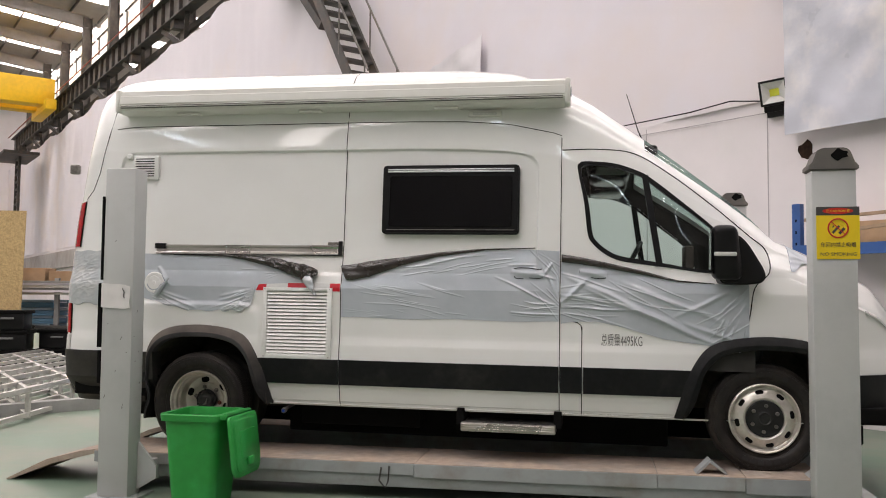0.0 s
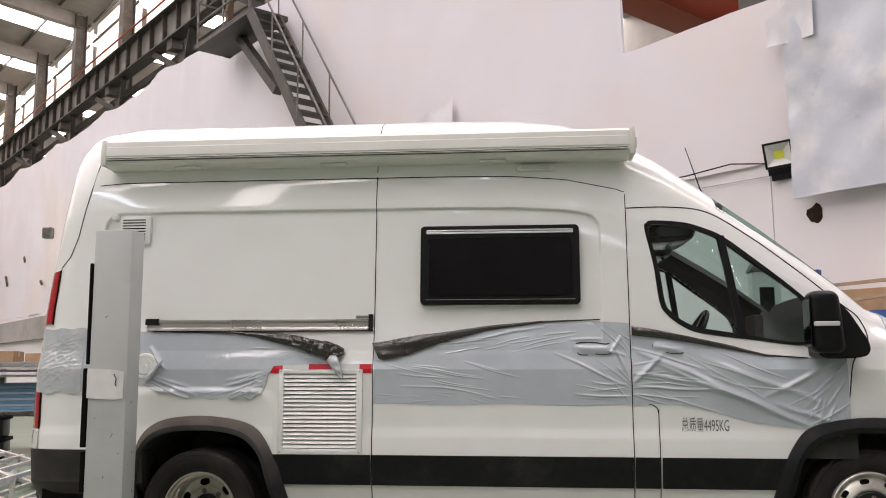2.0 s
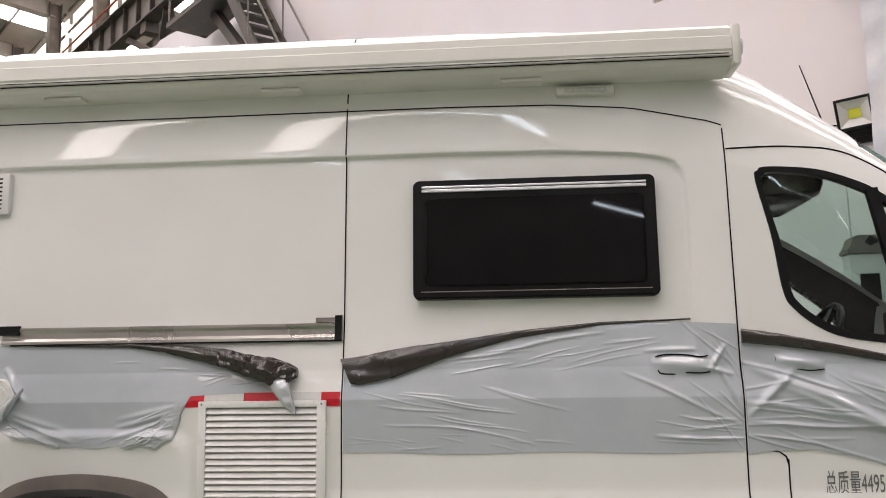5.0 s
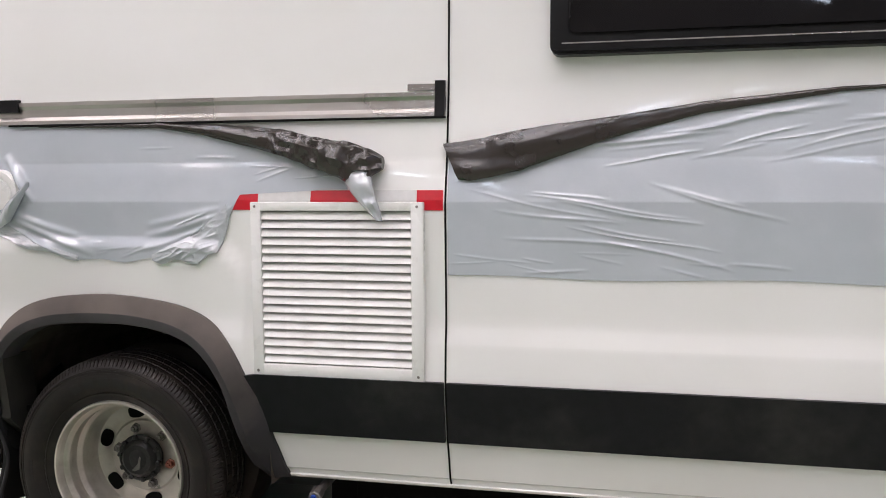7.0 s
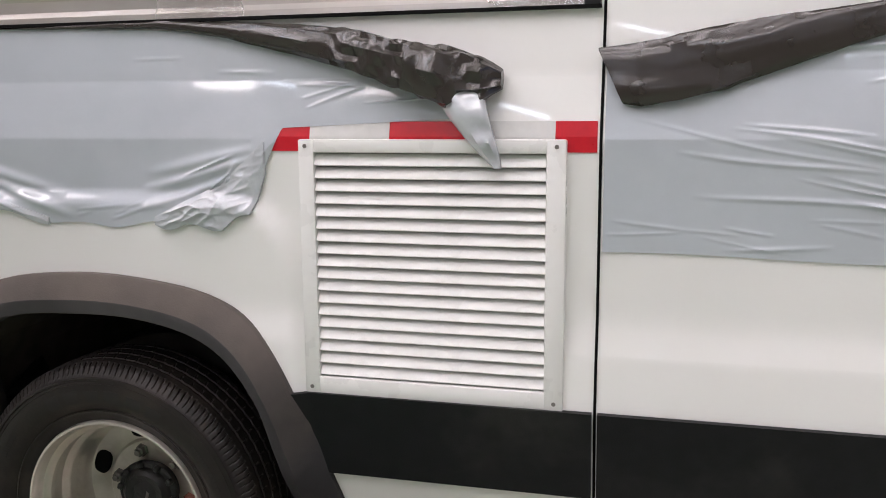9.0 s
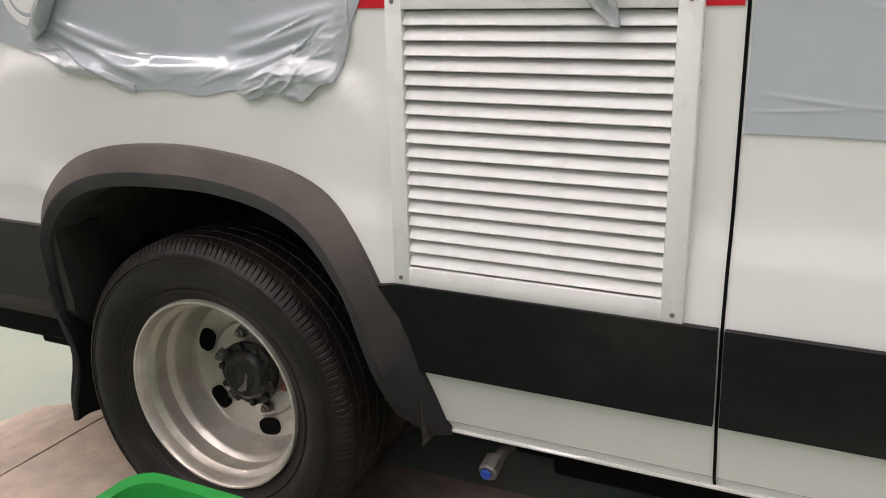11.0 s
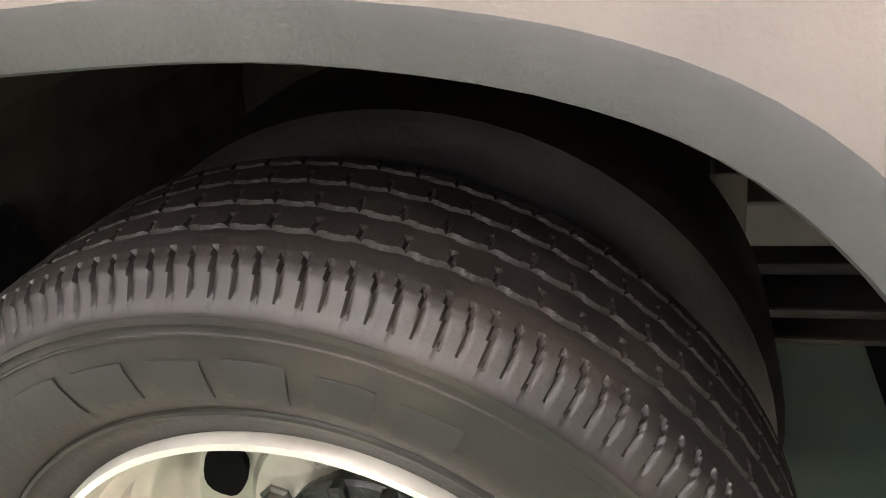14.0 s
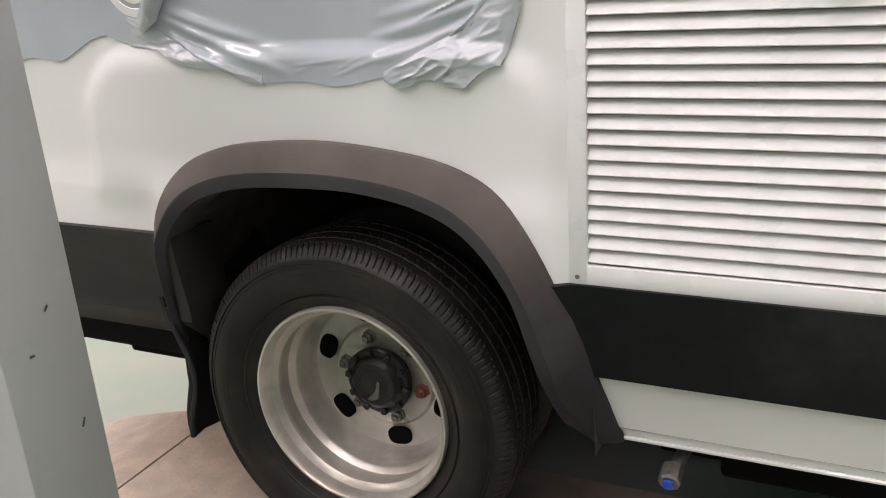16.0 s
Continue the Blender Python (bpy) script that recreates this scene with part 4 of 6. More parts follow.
def cab():
    bm = bmesh.new()
    box(bm, -0.62, 0.02, 0.12, 1.88, 0.62, 1.18, 0.08)
    box(bm, -0.75, -0.45, 0.25, 0.95, 1.05, 1.22, 0.05)
    part("dashboard", bm, BLACK_FRAME, van, "black dashboard", smooth=40)
    bm = bmesh.new()
    m = pose(-0.82, 0.55, 1.255, 0, -62, 0)
    tube(bm, [m @ Vector((0.20 * math.cos(a), 0.20 * math.sin(a), 0)) for a in np.linspace(0, 2 * math.pi, 32, endpoint=False)], 0.016, 8, True)
    beam(bm, m @ Vector((-0.19, 0, 0)), m @ Vector((0.19, 0, 0)), 0.05, 0.02)
    box(bm, -0.06, 0.06, -0.06, 0.06, -0.02, 0.03, 0.01, m=m)
    sw = part("steering_wheel", bm, BLACK_FRAME, van, "black steering wheel with a yellow tag", smooth=40)
    part("tag", boxed(-0.885, -0.835, 0.415, 0.422, 1.21, 1.33, 0.002), YELLOW_TAG, sw)
    for y in (0.30, 1.20):
        bm = bmesh.new()
        box(bm, -1.62, -1.05, y, y + 0.5, 0.72, 0.90, 0.06)
        box(bm, -1.72, -1.56, y, y + 0.5, 0.85, 1.50, 0.06, m=None)
        box(bm, -1.70, -1.60, y + 0.13, y + 0.37, 1.50, 1.72, 0.04)
        part("seat", bm, SEAT, van, "dark cloth cab seat", smooth=40)
    bm = bmesh.new()
    box(bm, -1.76, -1.72, 0.12, 1.88, 0.45, 2.45, 0.01)
    part("bulkhead", bm, SEAT, van)
    bm = bmesh.new()
    box(bm, -1.70, -0.80, 0.30, 1.70, 2.06, 2.10, 0.01)
    box(bm, -1.10, -0.80, 0.30, 0.85, 1.86, 2.05, 0.06)
    box(bm, -1.10, -0.80, 1.10, 1.65, 1.86, 2.05, 0.06)
    part("headliner", bm, FILM_DARK, van, "overhead console wrapped in plastic", smooth=40)
    bm = boxed(-0.42, -0.36, 0.62, 0.84, 1.24, 1.42, 0.01)
    part("display", bm, SEAT, van)


cab()


def cab_lining():
    """Dark trim inside the cab, behind the door skins and under the roof."""
    bm = bmesh.new()
    xs = np.arange(-1.72, -0.05, 0.016)
    zs = np.concatenate([np.arange(0.60, 2.50, 0.02), np.arange(2.50, 2.704, 0.008)])
    wide = [(c[0] + (p[0] - c[0]) * 1.0, c[1] + (p[1] - c[1]) * 1.0) for p in CAB_WINDOW for c in [(-0.66, 1.55)]]
    for side in (1, -1):
        def at(x, z):
            p = skin(x, z, -0.035)
            p.z -= 0.03 if z > 2.4 else 0
            p.y = min(p.y, 1.0)
            return bm.verts.new((p.x, p.y if side > 0 else 2.0 - p.y, p.z))
        for x0, x1 in zip(xs, xs[1:]):
            for z0, z1 in zip(zs, zs[1:]):
                m = skin((x0 + x1) / 2, (z0 + z1) / 2)
                if inside(m.x, m.z, wide) or (x0 > -0.735 and z0 > 2.44):
                    continue
                bm.faces.new([at(x0, z0), at(x1, z0), at(x1, z1), at(x0, z1)])
    part("cab_lining", bm, TRIM, van, "dark grey interior trim")


cab_lining()


def door_mirror():
    bm = bmesh.new()
    box(bm, -0.345, -0.195, -0.25, -0.09, 1.165, 1.495, 0.045, 4)
    for v in bm.verts:
        k = (v.co.z - 1.165) / 0.33
        v.co.x += 0.035 * (1 - k) * (1 if v.co.x > -0.27 else 0.25)
        v.co.y += 0.02 * (1 - k)
    m = part("door_mirror", bm, BLACK_FRAME, van, "black door mirror with an indicator strip", smooth=40)
    bm = bmesh.new()
    prism(bm, smooth_closed([(-0.29, 1.160), (-0.20, 1.138), (-0.08, 1.143), (-0.035, 1.165), (-0.03, 1.215), (-0.075, 1.30), (-0.14, 1.40), (-0.20, 1.43), (-0.25, 1.30)], 4), -0.17, 0.05)
    bmesh.ops.bevel(bm, geom=[e for e in bm.edges if abs(e.verts[0].co.y - e.verts[1].co.y) < 1e-5], offset=0.012, segments=3, affect="EDGES")
    part("arm", bm, BLACK_FRAME, m, smooth=40)
    part("indicator", boxed(-0.335, -0.205, -0.254, -0.23, 1.305, 1.330, 0.006), LAMP_CLEAR, m, "clear indicator lens")
    part("glass", boxed(-0.349, -0.343, -0.225, -0.11, 1.20, 1.45, 0.002), BLACK_GLOSS, m)


door_mirror()

# antenna, side step, drain valve, mud flap, rear lamps and fuel cap
bm = bmesh.new()
tube(bm, [(-0.70, 0.45, 2.09), (-0.75, 0.45, 2.2), (-0.83, 0.45, 2.46)], [0.006, 0.004, 0.0025], 6)
box(bm, -0.72, -0.62, 0.42, 0.48, 2.03, 2.10, 0.02)
part("antenna", bm, BLACK_FRAME, van, "thin black whip antenna", smooth=40)
bm = boxed(-1.885, -1.275, -0.03, 0.22, 0.170, 0.228, 0.008)
for z in (0.185, 0.20, 0.214):
    box(bm, -1.88, -1.28, -0.034, 0.0, z, z + 0.006, 0.002, 1)
ss = part("entry_step", bm, ALU, van, "folded aluminium entry step", smooth=30)
for x in (-1.92, -1.29):
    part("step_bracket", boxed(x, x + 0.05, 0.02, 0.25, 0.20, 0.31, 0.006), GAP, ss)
bm = bmesh.new()
tube(bm, [(-3.085, 0.16, 0.275), (-3.10, 0.06, 0.258), (-3.105, 0.03, 0.250)], 0.012, 10)
lathe_at = bmesh.new()
dv = part("drain_valve", bm, NUT, van, "small metal drain valve with a blue tip", smooth=40)
lathe(lathe_at, [(0.019, 0.02), (0.019, -0.012), (0.015, -0.016), (0.0, -0.016)], 8)
part("collar", lathe_at, NUT, dv, at=pose(-3.106, 0.03, 0.249, 12, 0, 0))
tip = bmesh.new()
lathe(tip, [(0.010, 0.0), (0.009, -0.005), (0.0, -0.006)], 12)
part("tip", tip, BLUE_VALVE, dv, at=pose(-3.107, 0.013, 0.246, 12, 0, 0))
bm = bmesh.new()
rows = []
for i in range(11):
    z = 0.16 + 0.032 * i
    rows.append([bm.verts.new((-4.105 + 0.025 * math.sin((0.48 - z) * 8) + 0.20 * max(0, y - 0.02) + 0.012 * math.sin(z * 25 + y * 20), y, z - 0.10 * max(0, y) * (1 if i == 0 else 0))) for y in np.linspace(-0.028, 0.26, 8)])
for i in range(10):
    for k in range(7):
        bm.faces.new((rows[i][k], rows[i][k + 1], rows[i + 1][k + 1], rows[i + 1][k]))
ext = bmesh.ops.extrude_face_region(bm, geom=bm.faces[:])
for v in [e for e in ext["geom"] if isinstance(e, bmesh.types.BMVert)]:
    v.co.x -= 0.010
bmesh.ops.recalc_face_normals(bm, faces=bm.faces)
part("mud_flap", bm, CLAD, van, "black rubber mud flap", smooth=40)
bm = bmesh.new()
tube(bm, [(-4.10 + 0.025 * math.sin((0.48 - z) * 8) + 0.012 * math.sin(z * 25), -0.030, z) for z in np.linspace(0.165, 0.46, 14)], 0.006, 8)
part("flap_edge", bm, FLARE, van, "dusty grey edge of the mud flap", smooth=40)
for z0, z1, x in ((1.36, 1.70, -4.735), (0.735, 0.945, -4.76)):
    bm = patch(x - 0.055, x + 0.030, z0, z1, 0.012, 6, 16, lambda u_x, u_z, u, v: 0.006 * math.sin(math.pi * u) * math.sin(math.pi * v) ** 0.4)
    lamp = part("tail_lamp", bm, LAMP_RED, van, "red rear lamp lens", smooth=40)
    part("lamp_rim", patch(x + 0.031, x + 0.038, z0 - 0.005, z1 + 0.005, 0.008, 1, 12), SEAM, lamp)
    for k in range(1, 5):
        z = z0 + (z1 - z0) * k / 5
        part("lens_rib", patch(x - 0.05, x + 0.026, z - 0.002, z + 0.002, 0.0185, 3, 1), LAMP_RED, lamp)
part("tail_lamp", patch(-4.79, -4.72, 0.60, 0.72, 0.010, 3, 4), LAMP_CLEAR, van, "clear reversing lamp lens", smooth=40)
rear_cut = bmesh.new()
tube(rear_cut, [skin(x, z, 0.001) for x, z in ((-4.52, 2.62), (-4.525, 2.5), (-4.54, 2.35), (-4.56, 2.2), (-4.58, 2.05), (-4.60, 1.9), (-4.64, 1.78), (-4.70, 1.72))], 0.003, 6)
part("panel_joint", rear_cut, SEAM, van)
hinge = boxed(-4.80, -4.74, 0.05, 0.10, 1.88, 1.95, 0.01)
part("door_hinge", hinge, NUT, van)
bm = bmesh.new()
lathe(bm, [(0.075, 0.03), (0.075, 0.004), (0.070, -0.002), (0.056, -0.003), (0.054, 0.001), (0.048, 0.001), (0.046, -0.003), (0.014, -0.003), (0.012, -0.006), (0.0, -0.006)], 40)
part("fuel_cap", bm, VENT_WHITE, van, "round white water filler cap", smooth=30, at=Matrix.Translation((-4.075, -0.006, 1.10)))
bm = bmesh.new()
tube(bm, [on(x, 0.298, 0.004) for x in np.linspace(-3.19, -0.52, 20)], 0.004, 6)
part("sill_edge", bm, PAINT, van)

# headlamp, grille bar and bumper at the nose
bm = patch(0.60, 0.90, lambda x: 0.98 + 0.05 * (x - 0.6), lambda x: 1.14 - 0.30 * (x - 0.6), 0.012, 10, 6)
part("headlamp", bm, LAMP_CLEAR, van, "clear headlamp lens", smooth=40)
part("front_bumper", patch(0.45, 0.97, 0.29, 0.60, 0.016, 14, 6), CLAD, van, "black plastic bumper skirt", smooth=40)


# moulded pocket of the arch liner in front of the mud flap
bm = bmesh.new()
rows = []
for i in range(13):
    v = i / 12
    row = []
    for k in range(11):
        u = k / 10
        y = -0.004 + 0.27 * u
        top = 0.428 + 0.11 * u
        low = 0.268 - 0.03 * math.sin(math.pi * u * 0.8)
        z = low + (top - low) * v
        out = 0.060 * math.sin(math.pi * min(1, v * 0.9 + 0.06)) ** 0.6 * (0.25 + 0.75 * math.sin(math.pi * min(0.62, u * 0.8 + 0.08)))
        row.append(bm.verts.new((-4.105 + out + 0.006 * noise.noise((u * 4, v * 4, 2.2)), y, z)))
    rows.append(row)
for i in range(12):
    for k in range(10):
        bm.faces.new((rows[i][k], rows[i][k + 1], rows[i + 1][k + 1], rows[i + 1][k]))
ext = bmesh.ops.extrude_face_region(bm, geom=bm.faces[:])
for v in [e for e in ext["geom"] if isinstance(e, bmesh.types.BMVert)]:
    v.co.x -= 0.006
bmesh.ops.recalc_face_normals(bm, faces=bm.faces)
pocket = part("liner_pocket", bm, HUB, van, "black moulded end of the arch liner", smooth=40)
for y, z in ((0.05, 0.445), (0.06, 0.30)):
    bm = bmesh.new()
    lathe(bm, [(0.010, 0.004), (0.009, -0.003), (0.0, -0.004)], 12)
    part("clip", bm, CLAD, pocket, at=pose(-4.05, y, z, 0, 0, 60))
bm = boxed(-4.137, -4.088, -0.026, 0.012, 0.405, 0.440, 0.010)
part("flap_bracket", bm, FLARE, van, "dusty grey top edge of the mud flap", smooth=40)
# frame rails and pipes seen past the wheel
for z, h, y in ((0.335, 0.062, 0.64), (0.262, 0.018, 0.66), (0.232, 0.014, 0.60), (0.205, 0.010, 0.58)):
    part("frame_rail", boxed(-3.44, -2.9, y, y + 0.10, z - h / 2, z + h / 2, 0.005), RACK_GREY if h > 0.05 else DARK_STEEL, van, "grey frame rail under the floor")
part("frame_bracket", boxed(-3.425, -3.385, 0.60, 0.66, 0.32, 0.42, 0.004), GREY_STEEL, van)

# ---- loose protective film ----
def folds(seed, count, x0, x1, z0, z1, angle, spread, length, high, width=0.006):
    rnd = random.Random(seed)
    out = []
    for k in range(count):
        a = radians(rnd.gauss(angle, spread))
        l = length * rnd.uniform(0.5, 1.3)
        x, z = rnd.uniform(x0, x1), rnd.uniform(z0, z1)
        out.append((x, z, math.cos(a), math.sin(a), l, 0.45 * width * rnd.uniform(0.7, 1.5), high * rnd.uniform(0.35, 0.9)))
    return out


def folded(creases, rough=0.002, freq=9.0):
    def f(x, z, u, v):
        h = rough * (noise.noise((x * freq, z * freq * 1.6, 0.7)) + 0.5 * noise.noise((x * freq * 3, z * freq * 4, 4.1)) + 1)
        for cx, cz, ca, sa, l, w, hi in creases:
            dx, dz = x - cx, z - cz
            s, d = dx * ca + dz * sa, -dx * sa + dz * ca
            if abs(s) < l and abs(d) < 4 * w:
                d += 0.004 * math.sin(s * 14 + cx * 30)
                h += hi * math.exp(-(d / w) ** 2) * (1 - (s / l) ** 2)
        return h
    return f


door_top = lambda x: float(np.interp(x, (-2.70, -2.4, -2.1, -1.8, -1.5, -1.26), (1.215, 1.255, 1.305, 1.345, 1.362, 1.358)))
cr = folds(3, 12, -2.50, -2.00, 0.94, 1.10, -9, 4, 0.17, 0.0045) + folds(4, 11, -2.3, -1.6, 1.18, 1.31, 7, 6, 0.15, 0.0045) + folds(5, 8, -1.42, -1.28, 0.98, 1.3, -42, 14, 0.15, 0.008, 0.007) + folds(6, 4, -1.5, -1.3, 0.92, 0.99, -2, 3, 0.14, 0.006) + folds(16, 12, -2.65, -1.9, 0.90, 0.98, -4, 6, 0.07, 0.003, 0.005) + [(-1.46, 1.197, 1, -0.01, 0.12, 0.026, 0.024), (-1.50, 1.250, 1, 0.06, 0.10, 0.008, 0.008), (-1.47, 1.075, 0.91, -0.42, 0.24, 0.007, 0.009), (-1.31, 1.12, 0.42, -0.91, 0.15, 0.008, 0.010), (-1.335, 1.22, 0.55, 0.83, 0.07, 0.010, 0.012), (-1.34, 1.17, 0.95, -0.3, 0.06, 0.008, 0.010), (-1.42, 0.935, 1, -0.03, 0.16, 0.006, 0.009), (-1.38, 0.972, 1, 0.06, 0.11, 0.005, 0.007), (-1.37, 1.00, 1, -0.06, 0.10, 0.005, 0.006), (-2.22, 1.325, 0.98, 0.15, 0.30, 0.006, 0.005), (-1.95, 1.285, 0.98, 0.18, 0.22, 0.006, 0.006), (-2.25, 1.235, 1, 0.07, 0.26, 0.005, 0.005)]
part("protective_film", patch(SEAM_X + 0.006, PILLAR_X - 0.005, lambda x: 0.885 + 0.004 * math.sin(x * 9), door_top, 0.003, 380, 170, folded(cr, 0.0004, 5)), FILM, van, "grey plastic film on the sliding door", smooth=60)

rear_top = lambda x: float(np.interp(x, (-4.75, -3.7, -3.45, -3.2, -3.0, -2.97), (1.322, 1.292, 1.280, 1.245, 1.190, 1.165)))
rear_low = lambda x: float(np.interp(x, (-4.75, -4.3, -4.16, -4.0, -3.85, -3.74, -3.6, -3.50, -3.42, -3.36, -3.335, -3.30, -2.97), (0.955, 0.955, 1.00, 0.960, 0.924, 0.912, 0.914, 0.924, 0.916, 0.945, 1.03, 1.100, 1.116))) + (0.005 * math.sin(x * 40) if x < -3.36 else 0.0)
cr = folds(8, 10, -3.50, -3.36, 0.95, 1.04, 24, 16, 0.08, 0.008, 0.006) + folds(9, 2, -3.9, -3.3, 1.20, 1.25, 3, 3, 0.10, 0.003) + folds(10, 8, -4.7, -4.5, 1.0, 1.3, 60, 30, 0.10, 0.005) + folds(17, 5, -3.72, -3.60, 0.93, 0.955, 18, 8, 0.04, 0.003, 0.004) + folds(18, 4, -3.25, -3.05, 1.14, 1.19, 9, 8, 0.07, 0.003, 0.005) + [(-3.90, 0.985, 0.93, -0.36, 0.17, 0.009, 0.010), (-3.93, 0.965, 0.92, -0.39, 0.15, 0.007, 0.009), (-3.92, 1.015, 0.95, -0.30, 0.16, 0.010, 0.007), (-3.46, 1.015, 0.97, 0.22, 0.15, 0.010, 0.009), (-3.47, 0.985, 0.96, 0.27, 0.13, 0.008, 0.009), (-3.45, 1.040, 0.98, 0.17, 0.14, 0.010, 0.006), (-4.02, 1.16, 0.62, -0.78, 0.07, 0.012, 0.012), (-3.99, 1.12, 0.75, -0.66, 0.06, 0.010, 0.010)]
part("protective_film", patch(-4.76, -2.975, rear_low, rear_top, 0.003, 420, 130, folded(cr, 0.0006, 6)), FILM, van, "grey plastic film peeling off the rear quarter", smooth=60)

def fringe(x, z, u, v):
    """Foil crumpled into sharp ridges that flatten towards its ends."""
    fade = (0.35 + 0.65 * math.sin(math.pi * u)) * (0.35 + 0.65 * math.sin(math.pi * v))
    ridge = (1 - abs(2 * noise.noise((x * 16 + z * 12, z * 44 - x * 22, 1.1)))) ** 2
    small = (1 - abs(2 * noise.noise((x * 40 - z * 22, z * 70, 4.4)))) ** 2
    return 0.003 + fade * (0.006 + 0.0055 * ridge + 0.002 * small)


part("film_fringe", patch(-3.56, -3.335, lambda x: rear_low(x) - 0.006 - 0.008 * math.sin(x * 60), lambda x: float(np.interp(x, (-3.56, -3.45, -3.38, -3.335), (0.932, 0.985, 1.035, 1.075))), 0.004, 90, 60, fringe), FILM_SILVER, van, "crumpled silver edge of the peeling film", smooth=50)
part("film_fringe", patch(-4.10, -3.80, lambda x: rear_low(x) - 0.004, lambda x: float(np.interp(x, (-4.10, -4.0, -3.9, -3.80), (1.03, 1.00, 0.955, 0.925))), 0.004, 90, 40, lambda x, z, u, v: 0.5 * fringe(x, z + 0.4 * x, u, v)), FILM_SILVER, van, "stretched silver edge of the peeling film", smooth=50)

part("film_fringe", patch(-4.795, -4.46, lambda x: 0.945 + 0.012 * math.sin(x * 38) - 0.03 * max(0, -4.7 - x) / 0.1, lambda x: 1.325 + 0.004 * math.sin(x * 50), 0.005, 80, 90, lambda x, z, u, v: 0.55 * fringe(x * 0.8, z * 0.8, u, v)), FILM_TAIL, van, "loose crinkled clear-grey film round the tail", smooth=50)

cab_top = lambda x: float(np.interp(x, (-1.25, -1.0, -0.75, -0.5, -0.3, -0.09), (1.285, 1.255, 1.205, 1.150, 1.142, 1.140)))
cab_low = lambda x: float(np.interp(x, (-1.25, -1.20, -1.15, -1.02, -0.9, -0.75, -0.6, -0.45, -0.30, -0.2, -0.15, -0.10), (0.875, 0.885, 0.89, 0.893, 0.87, 0.83, 0.79, 0.772, 0.755, 0.735, 0.720, 0.80)))
cr = folds(11, 7, -1.1, -0.3, 0.9, 1.15, -24, 5, 0.22, 0.010, 0.010) + folds(12, 10, -1.22, -0.95, 0.92, 1.12, -7, 8, 0.16, 0.009, 0.008) + folds(13, 7, -0.45, -0.12, 0.80, 1.1, 32, 14, 0.14, 0.010, 0.010) + folds(14, 9, -0.3, -0.12, 0.74, 0.88, 50, 24, 0.09, 0.011, 0.008) + [(-1.05, 1.198, 0.99, -0.12, 0.09, 0.022, 0.026), (-0.82, 1.005, 0.91, -0.41, 0.50, 0.016, 0.020), (-0.70, 0.935, 0.92, -0.38, 0.52, 0.014, 0.020), (-0.55, 1.02, 0.93, -0.36, 0.36, 0.016, 0.014), (-0.36, 1.02, 0.89, 0.45, 0.24, 0.014, 0.014), (-1.16, 1.09, 0.75, 0.66, 0.14, 0.014, 0.016), (-1.00, 0.975, 1, -0.04, 0.28, 0.007, 0.012), (-1.05, 1.03, 0.99, -0.13, 0.22, 0.009, 0.012), (-0.30, 0.83, 0.94, -0.34, 0.22, 0.014, 0.016)]
part("protective_film", patch(PILLAR_X + 0.006, -0.095, cab_low, cab_top, 0.004, 320, 170, folded(cr, 0.0012, 7)), FILM, van, "crumpled grey plastic film on the cab door", smooth=60)
cr = folds(15, 14, 0.15, 0.5, 1.4, 2.6, -40, 50, 0.4, 0.012, 0.05)
part("protective_film", patch(0.16, 0.50, lambda x: 1.75 + 0.3 * math.sin(x * 30), 2.64, 0.006, 40, 30, folded(cr, 0.006, 4)), FILM, van, "silver plastic film on the bonnet edge", smooth=60)


# grips that press dark slits into the film
for line_at in ([(-1.560, 1.224), (-1.52, 1.232), (-1.45, 1.230), (-1.40, 1.222), (-1.37, 1.226)], [(-1.552, 1.176), (-1.54, 1.163), (-1.49, 1.160)], [(-1.455, 1.166), (-1.40, 1.164), (-1.365, 1.168)], [(-1.135, 1.222), (-1.133, 1.200)], [(-1.07, 1.176), (-1.02, 1.168), (-0.965, 1.172)]):
    bm = bmesh.new()
    pts = [tuple(v) for v in spaced(line_at, 14)] if len(line_at) > 2 else line_at
    tube(bm, [on(x, z, 0.012) for x, z in pts], [0.0028 if 0 < k < len(pts) - 1 else 0.001 for k in range(len(pts))], 6)
    part("handle_gap", bm, SEAM, van, "dark slit in the film over the door grip", smooth=40)


